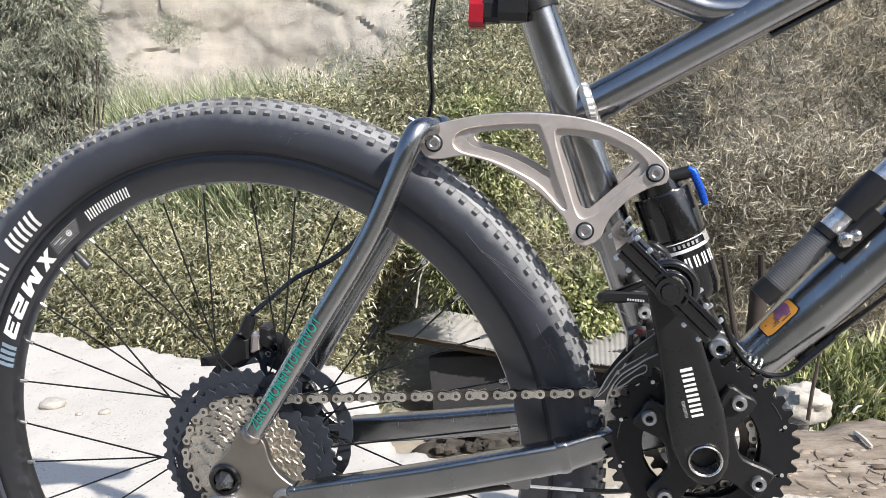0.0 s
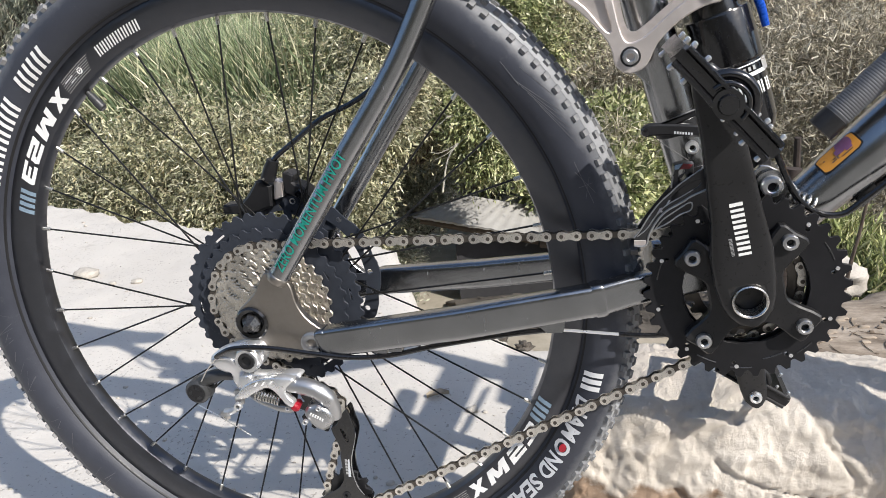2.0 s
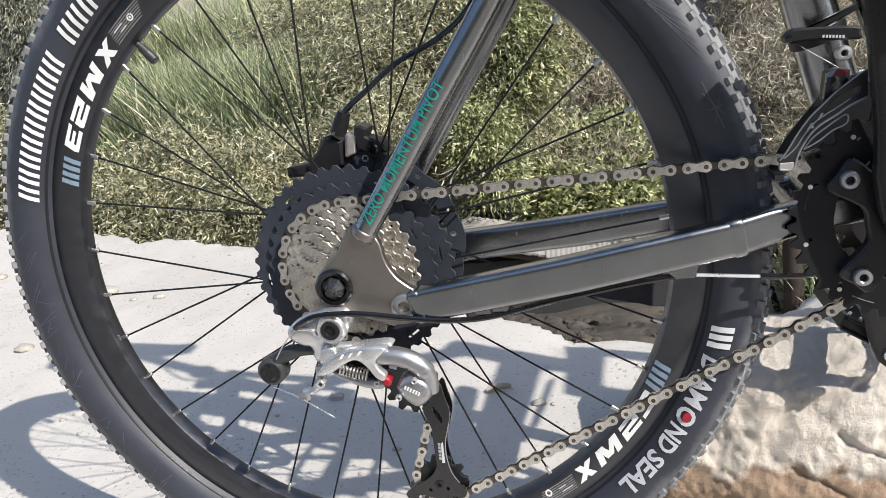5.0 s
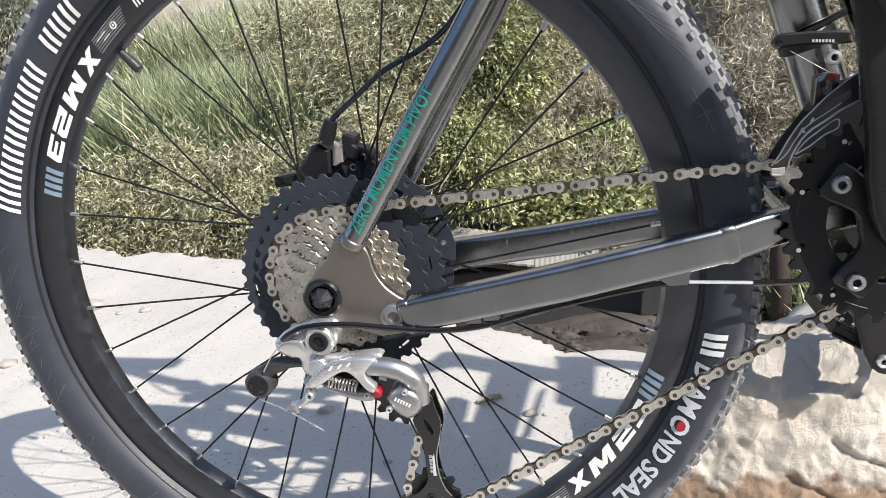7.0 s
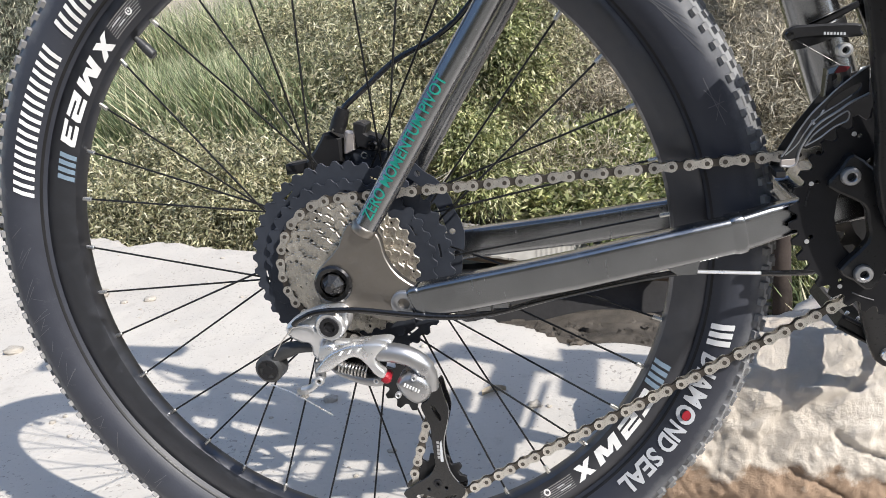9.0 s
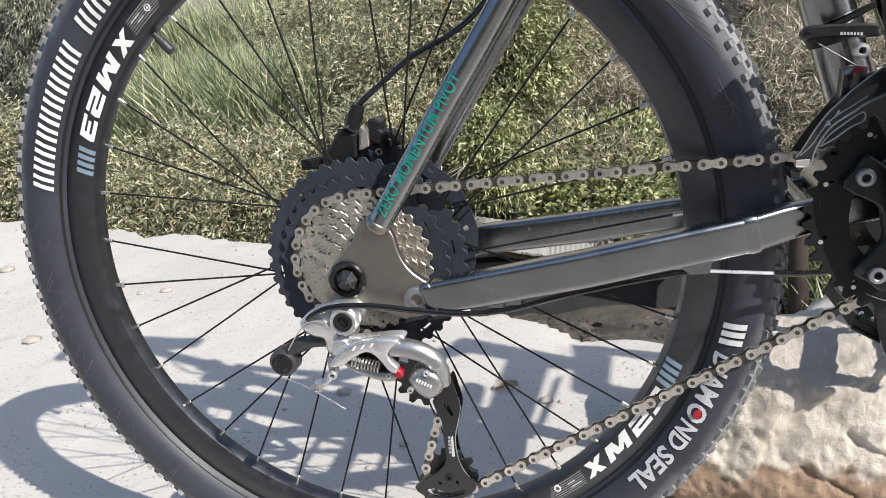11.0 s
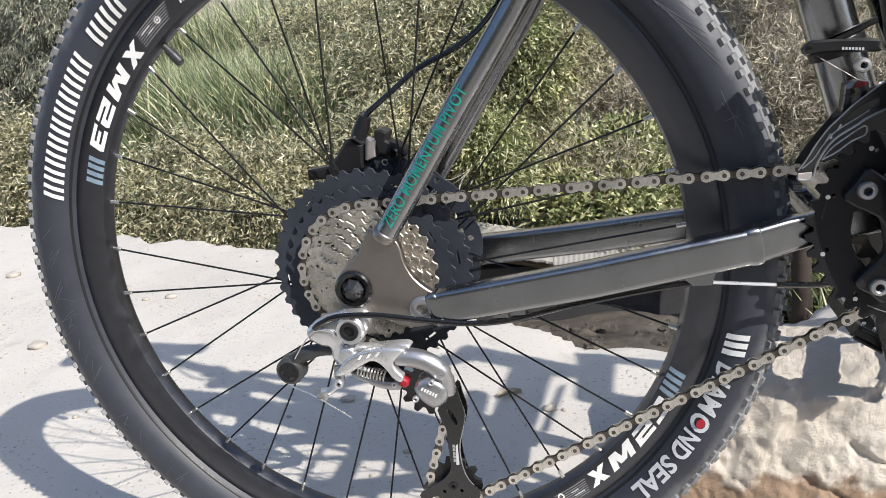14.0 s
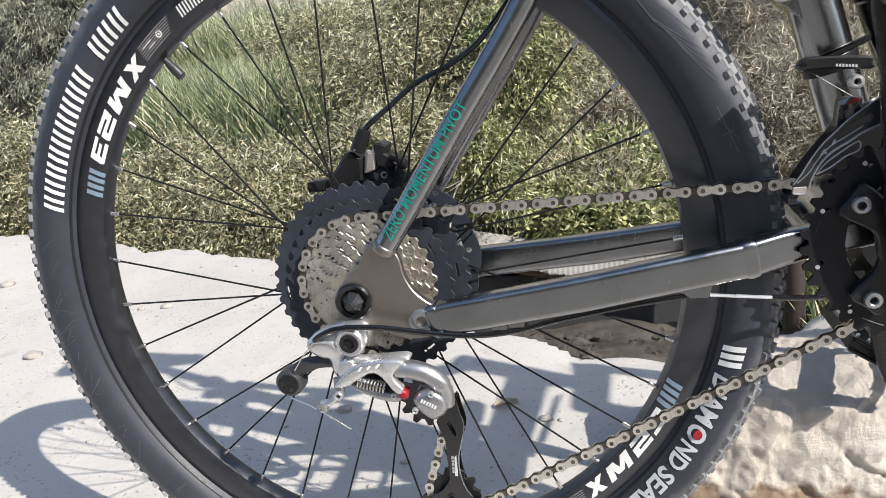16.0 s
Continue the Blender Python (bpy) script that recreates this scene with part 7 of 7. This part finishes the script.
def reeds(seed, x0, x1, y0, y1, base, height, count, label):
    """A stand of reeds: upright blades that arch over at their tips."""
    rng = np.random.default_rng(seed)
    n = count
    x = x0 + (x1 - x0) * rng.random(n)
    y = y0 + (y1 - y0) * rng.random(n)
    h = height * (0.65 + 0.5 * rng.random(n))
    lean = rng.normal(size=(n, 2)) * 0.19
    ang = rng.random(n) * 2 * np.pi
    w = 0.0105 * (0.6 + rng.random(n))
    side = np.stack([np.cos(ang), np.sin(ang)], 1)
    droop = 0.10 + 0.22 * rng.random(n)
    rows = []
    for t, ww in ((0.0, 0.7), (0.4, 1.0), (0.75, 0.8), (1.0, 0.05)):
        cx_ = x - (x0 + x1) / 2 + lean[:, 0] * h * t + side[:, 1] * droop * h * t ** 3
        cy_ = y - y0 + lean[:, 1] * h * t + side[:, 0] * droop * h * t ** 3
        cz_ = h * (t - 0.22 * droop * t ** 3)
        for s in (-1, 1):
            rows.append(np.stack([cx_ + s * side[:, 0] * w * ww, cy_ + s * side[:, 1] * w * ww, cz_], 1))
    v = np.stack(rows, 1).reshape(-1, 3)
    i = np.arange(n) * 8
    f = np.concatenate([np.stack([i + a, i + a + 1, i + a + 3, i + a + 2], 1) for a in (0, 2, 4)])
    me = bpy.data.meshes.new("reeds")
    me.from_pydata(v.tolist(), [], f.tolist())
    me.materials.append(M["leaf_reed"])
    ob = new("reeds", me)
    ob.location = ((x0 + x1) / 2, y0, base)
    return tagged(ob, label, "reeds", kind="stuff")


reeds(201, -6.1, -3.2, 8.2, 9.4, -1.6, 2.1, 7600, "tall green reeds in the valley")
reeds(202, -12.4, -5.0, 15.0, 17.0, -1.2, 3.0, 6600, "distant tall green reeds before the cliff")
reeds(203, -5.0, -2.4, 14.0, 16.0, -1.0, 2.3, 2600, "distant yellowing reeds before the cliff")
reeds(204, 2.35, 4.4, 7.8, 9.0, -3.6, 1.05, 1700, "green reeds beside the dirt path")
reeds(205, -2.95, -2.45, 7.9, 8.3, -3.5, 0.75, 400, "green weeds at the hut's foot")

# a bare pale branch that hangs out of the thicket above the hut


def bare_branch():
    ob = thing("bare_branch", "pale bare dead branch hanging out of the thicket", "branch", (-1.62, 7.70, -1.55))
    o = Vector(ob.location)
    for name, line, r in (("limb", [(-1.62, -1.55), (-1.52, -1.16), (-1.36, -0.98), (-1.27, -0.88), (-1.20, -0.74)], 0.012), ("twig", [(-1.36, -0.98), (-1.48, -1.04), (-1.62, -1.09), (-1.74, -1.08)], 0.008),
                          ("twig", [(-1.27, -0.88), (-1.40, -0.74), (-1.48, -0.68), (-1.60, -0.56)], 0.007), ("twig", [(-1.48, -0.68), (-1.36, -0.70), (-1.24, -0.69)], 0.006), ("twig", [(-1.48, -0.68), (-1.57, -0.76), (-1.66, -0.80)], 0.006), ("twig", [(-1.40, -1.00), (-1.52, -1.10), (-1.68, -1.17)], 0.006)):
        pts = smooth([Vector((x, 7.70 + 0.05 * math.sin(9 * x), z)) - o for x, z in line], 5)
        part(name, Geo().tube(pts, [r * (1 - 0.65 * k / (len(pts) - 1)) for k in range(len(pts))], 7), "pale_wood", ob)


bare_branch()

# dry grass and twigs all over the bank


def dry_bank(seed, count):
    rng = np.random.default_rng(seed)
    pos, way = [], []
    while len(pos) < count:
        x, y = rng.uniform(-0.9, 6.4), rng.uniform(9.4, 13.9)
        z = ground_z(x, y)
        if z < -3.2:
            continue
        gx, gy = (ground_z(x + 0.05, y) - z) / 0.05, (ground_z(x, y + 0.05) - z) / 0.05
        n = np.array((-gx, -gy, 1.0))
        n /= np.linalg.norm(n)
        pos.append((x, y, z))
        way.append(n * rng.uniform(0.1, 0.7) + rng.normal(size=3) * 0.55 + np.array((0, 0, 0.25)))
    me = wisp_mesh("dry_grass", "leaf_dry", np.array(pos), np.array(way), 0.19, 0.0115, rng, 0.9)
    return tagged(new("dry_grass", me), "matted dry straw-coloured grass covering the earth bank", "grass", kind="stuff")


dry_bank(90, 98000)

# trunks under the dry brush
def trunk(base, top, r0, r1, seed, group):
    rng = random.Random(seed)
    b, t = Vector(base), Vector(top)
    line = [b]
    for i in range(1, 7):
        line.append(b.lerp(t, i / 6) + Vector((rng.uniform(-0.06, 0.06), rng.uniform(-0.06, 0.06), 0)))
    line = [p - b for p in line]
    g = Geo().tube(smooth(line, 3), [r0 + (r1 - r0) * i / 18 for i in range(19)], 9)
    ob = part("trunk", g, "post")
    ob.location = b
    return tagged(ob, "bare brown trunk under the dry brush", "tree trunk", group)


for k, (a, b, r) in enumerate([((2.18, 8.9, -3.95), (2.05, 8.9, -1.4), 0.075), ((2.45, 8.8, -3.95), (2.5, 8.9, -1.4), 0.10), ((2.75, 9.0, -3.9), (2.9, 9.0, -1.5), 0.06), ((1.95, 9.1, -3.95), (1.6, 9.1, -1.6), 0.05)]):
    trunk(a, b, r * 0.6, r * 0.4, 300 + k, "trunks under the brush")

ob = part("trunk", Geo().tube(smooth([(0, 0, 0), (0.03, 0, 0.5), (0.02, 0, 1.1), (0.10, 0, 1.9)], 4), [0.125, 0.115] + [0.105] * 7 + [0.09] * 4, 14), "post")
ob.location = (2.13, 8.0, -3.45)
tagged(ob, "stout brown tree trunk beside the reeds, shade in its colour", "tree trunk")

# ---- background: hut ----
hut = thing("hut", "low mud-walled hut with a weathered corrugated roof", "hut", (-0.6, 9.6, -4.2))


def corrugated(g, p00, p10, p01, p11, waves, amp, thick):
    """A corrugated sheet between four corners, waves running from the first edge to the second."""
    p00, p10, p01, p11 = map(Vector, (p00, p10, p01, p11))
    n, m = waves * 6, 6
    up = (p10 - p00).cross(p01 - p00).normalized()
    rows = []
    for lay in (0, -thick):
        for j in range(m + 1):
            for i in range(n + 1):
                a, b = i / n, j / m
                p = p00.lerp(p10, a).lerp(p01.lerp(p11, a), b)
                jag = 0.03 * noise.noise(Vector((i * 0.8, 3.3, lay))) * (j == 0)
                rows.append(p + up * (amp * math.sin(2 * math.pi * waves * a) + lay + 0.02 * noise.noise(p * 1.5)) + (p01 - p00).normalized() * jag)
    w = n + 1
    o = w * (m + 1)
    f = []
    for j in range(m):
        for i in range(n):
            q = (j * w + i, j * w + i + 1, (j + 1) * w + i + 1, (j + 1) * w + i)
            f += [q, tuple(k + o for k in q[::-1])]
    f += [(i + 1, i, o + i, o + i + 1) for i in range(n)]
    return g.add(rows, f)


H = Vector(hut.location)
g = corrugated(Geo(), Vector((-2.31, 8.75, -2.150)) - H, Vector((-0.66, 8.80, -2.52)) - H, Vector((-1.73, 9.6, -2.11)) - H, Vector((-0.70, 9.6, -2.34)) - H, 10, 0.004, 0.03)
part("roof", g, "roof", hut, "pale weathered roof sheet", angle=60)
g = corrugated(Geo(), Vector((-0.66, 8.8, -2.55)) - H, Vector((1.05, 8.7, -2.76)) - H, Vector((-0.70, 9.7, -2.41)) - H, Vector((1.1, 9.8, -2.57)) - H, 26, 0.004, 0.02)
part("roof", g, "roof", hut, "corrugated roof sheet", angle=60)
for a, b in (((-2.24, 8.86, -2.235), (-0.68, 8.92, -2.60)), ((-0.66, 8.90, -2.63), (1.02, 8.80, -2.85))):
    part("eaves_beam", Geo().tube([Vector(a) - H, Vector(b) - H], 0.06, 8), "wood", hut, "brown eaves beam")
# walls below the eaves, their shade painted in by the dark plaster colour
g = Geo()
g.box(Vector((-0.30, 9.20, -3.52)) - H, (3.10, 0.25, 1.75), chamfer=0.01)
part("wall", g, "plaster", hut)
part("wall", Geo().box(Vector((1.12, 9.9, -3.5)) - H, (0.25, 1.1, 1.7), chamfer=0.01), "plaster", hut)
# ---- background: cliff and far slope ----


def cliff():
    g = Geo()
    nx, nz = 480, 170
    pts = []
    for j in range(nz + 1):
        for i in range(nx + 1):
            x = -75 + 110 * i / nx
            z = -3 + 34 * j / nz
            p = Vector((x * 0.09, 0, z * 0.12))
            y = 40 + 0.30 * (z + 3) + 2.6 * noise.noise(p) + 0.5 * noise.noise(p * 3.1 + Vector((5, 0, 0))) + 0.10 * noise.noise(p * 9) + 0.05 * noise.noise(p * 19)
            # flat slabs, each tilted its own way, parted by narrow cracks
            for size, tilt, gap in ((Vector((0.17, 0, 0.26)), 0.40, 0.11), (Vector((0.42, 0, 0.60)), 0.16, 0.05)):
                q = Vector((x * size.x + 0.12 * z * size.z, 0, z * size.z + 0.05 * x * size.x)) + noise.noise_vector(p * 4) * 0.12
                near, cells = noise.voronoi(q, distance_metric="DISTANCE")
                turn = noise.cell_vector(cells[0] * 7.3)
                off = q - cells[0]
                y += 0.3 * tilt * (2 * turn.y - 1) + tilt * 1.6 * (off.x * (turn.x - 0.5) + off.z * (turn.z - 0.5))
                y += gap * max(0.0, 1 - (near[1] - near[0]) / 0.05)
            pts.append((x, y, z))
    w = nx + 1
    f = [(j * w + i, j * w + i + 1, (j + 1) * w + i + 1, (j + 1) * w + i) for j in range(nz) for i in range(nx)]
    g.add(pts, f)
    return tagged(part("cliff", g, "cliff", angle=40), "pale beige sandstone cliff with cracks and ledges", "cliff", kind="structure")


cliff()
for k, (x, y, z, r) in enumerate([(-20.5, 37.5, 6.2, 1.1), (-11.0, 37.5, 3.6, 1.6), (-7.5, 37.0, 4.2, 1.3), (-17.0, 36.5, 3.0, 1.2), (-23.0, 37.0, 3.6, 1.5)]):
    bush("cliff_shrub", "small grey shrub clinging to the cliff", "shrub", 140 + k, [((x, y, z), (r * 0.8, r * 0.6, r * 0.5)), ((x + r * 0.7, y, z - r * 0.3), (r * 0.6, r * 0.5, r * 0.4))], 120, 18, 0.3, 0.20, 0.03, "leaf_grey", wild=1.6, twigs=12, group="shrubs on the cliff")

# ---- small stones on the ledge ----
rng = random.Random(12)
pebbles = Geo()
for k in range(420):
    x, y = rng.uniform(-2.0, 0.35), rng.uniform(0.1, 1.8)
    if y > edge_y(x) - 0.05:
        continue
    s = 0.0015 + 0.004 * rng.random() ** 3
    rough_stone(pebbles, (x, y, ground_z(x, y) + s * 0.25), (s * rng.uniform(0.8, 1.6), s, s * 0.6), k, 4, 6, 0.8, 0.3)
tagged(part("gravel", pebbles, "pebble", angle=60), "scattered grit on the pale ledge", "gravel", kind="stuff")
for x, y, s in ((-0.867, 0.941, 0.016), (-1.045, 0.985, 0.034), (-0.220, 0.392, 0.012), (-0.93, 0.93, 0.010), (-1.02, 0.66, 0.020), (-1.55, 1.20, 0.022), (0.10, 0.36, 0.010)):
    g = Geo()
    rough_stone(g, (0, 0, s * 0.25), (s, s * 0.7, s * 0.42), x * 10, 8, 12, 0.8, 0.3)
    ob = part("stone", g, "pebble", angle=50)
    ob.location = (x, y, ground_z(x, y))
    tagged(ob, "small loose stone on the pale ledge", "stone", "loose stones")
g = Geo()
row = []
for i in range(9):
    t = i / 8
    half = 0.011 * math.sin(math.pi * min(1, 0.08 + t * 0.92)) ** 0.8
    for k in (-1, -0.5, 0, 0.5, 1):
        row.append((-0.026 + 0.052 * t, half * k, 0.004 + 0.010 * abs(k) ** 1.5 + 0.004 * math.sin(3 * t)))
g.add(row, [(i * 5 + k, (i + 1) * 5 + k, (i + 1) * 5 + k + 1, i * 5 + k + 1) for i in range(8) for k in range(4)])
leaf = part("fallen_leaf", g, "dry_leaf", angle=60)
leaf.matrix_world = Matrix.Translation((0.037, 0.402, ground_z(0.037, 0.402) - 0.002)) @ Matrix.Rotation(radians(20), 4, "Z") @ Matrix.Scale(0.72, 4)
tagged(leaf, "curled dry yellow leaf lying on the ledge", "leaf")
for k, (x, y, s) in enumerate(((0.205, 0.605, 0.021), (0.235, 0.615, 0.025), (0.06, 0.715, 0.018), (0.10, 0.655, 0.016), (0.155, 0.60, 0.013), (0.185, 0.615, 0.015), (0.025, 0.745, 0.016), (0.27, 0.625, 0.012))):
    g = Geo()
    rough_stone(g, (0, 0, 0), (s, s * 0.9, s * 0.75), 50 + k, 22, 30, 0.8, 0.7)
    ob = part("broken_rock", g, "brown_rock", angle=50)
    ob.location = (x, y, ground_z(x, y) + s * 0.1)
    tagged(ob, "brown broken rock at the ledge's edge", "rock", "rocks along the edge")
# broken stones and earth heaped at the foot of the hut, coloured dark as if shaded
g = Geo()
rough_stone(g, (-0.1, 8.55, -3.58), (1.75, 0.62, 0.26), 91, 40, 90, 0.9, 0.35)
for k in range(130):
    s = rng.uniform(0.03, 0.10)
    x, y = rng.uniform(-1.6, 1.5), rng.uniform(8.0, 8.95)
    rough_stone(g, (x, y, -3.36 - 0.25 * abs(y - 8.55)), (s * 1.3, s, s * 0.8), 200 + k, 7, 10, 0.8, 0.6)
tagged(part("rubble", g, "rubble", angle=40), "brown earth and broken stones at the hut's foot, darkened to look shaded", "rubble", kind="stuff")
for k, (x, y, z, r) in enumerate(((1.95, 7.6, -3.3, 0.30), (2.3, 7.5, -3.3, 0.34), (1.65, 7.8, -3.3, 0.26), (2.65, 7.7, -3.35, 0.28))):
    g = Geo()
    rough_stone(g, (0, 0, 0), (r, r * 0.8, r * 0.7), 70 + k, 12, 16, 0.7, 0.3)
    ob = part("pale_stone", g, "boulder", angle=50)
    ob.location = (x, y, z)
    tagged(ob, "pale stone beside the reeds in the valley", "rock", "pale stones in the valley")
# leaves, stones and broken twigs strewn over the brown soil past the boulder
rng = random.Random(31)
g = Geo()
for k in range(420):
    x, y = rng.uniform(0.60, 1.25), rng.uniform(0.36, 0.95)
    if y > edge_y(x) - 0.01:
        continue
    z = ground_z(x, y)
    if k % 3 == 0:
        r = 0.002 + 0.006 * rng.random() ** 3
        rough_stone(g, (x, y, z + r * 0.2), (r * rng.uniform(0.9, 1.6), r, r * 0.6), 400 + k, 5, 7, 0.8, 0.35)
    else:
        a, n = rng.uniform(0, math.pi), rng.uniform(0.006, 0.022)
        d = Vector((math.cos(a), math.sin(a), 0)) * n
        c = Vector((x, y, z + 0.0015))
        g.tube([c - d, c + Vector((-d.y, d.x, 0)) * 0.15, c + d], [0.0006, 0.0010, 0.0004], 5)
tagged(part("soil_debris", g, "twig_brown", angle=50), "dark twigs and small stones strewn over brown soil", "debris", kind="stuff")
crumbs = Geo()
for k in range(260):
    x, y = rng.uniform(0.60, 1.25), rng.uniform(0.36, 0.95)
    if y > edge_y(x) - 0.01:
        continue
    r = 0.0018 + 0.005 * rng.random() ** 2
    rough_stone(crumbs, (x, y, ground_z(x, y) + r * 0.1), (r * rng.uniform(1.0, 2.4), r, r * 0.35), 900 + k, 5, 7, 0.8, 0.35)
tagged(part("dry_litter", crumbs, "litter", angle=50), "pale dry leaf litter and chips on brown soil", "litter", kind="stuff")
for line, r, label in ((((0.761, 0.856, -0.01), (0.770, 0.856, 0.054), (0.779, 0.856, 0.101), (0.789, 0.856, 0.171), (0.806, 0.86, 0.27)), 0.0042, "thin dark stick standing at the edge of the ledge"),
                       (((0.819, 0.762, 0.004), (0.823, 0.73, 0.006), (0.826, 0.702, 0.004)), 0.0048, "bleached piece of wood lying on brown soil"),
                       (((0.842, 0.852, 0.004), (0.856, 0.868, 0.010), (0.870, 0.884, 0.006)), 0.0030, "bleached piece of wood lying on brown soil")):
    pts = smooth([Vector(p) - Vector(line[0]) for p in line], 4)
    ob = part("stick", Geo().tube(pts, [r * (1 - 0.4 * k / (len(pts) - 1)) for k in range(len(pts))], 8), "bark" if r == 0.0042 else "pale_wood")
    ob.location = line[0]
    tagged(ob, label, "stick")
g = Geo()
rough_stone(g, (0, 0, 0), (0.060, 0.06, 0.050), 77, 18, 24, 0.8, 0.35)
ob = part("pale_stone", g, "pebble", angle=50)
ob.location = (0.868, 1.30, -0.165)
tagged(ob, "pale stone just below the edge of the ledge", "rock", "pale stones in the valley")
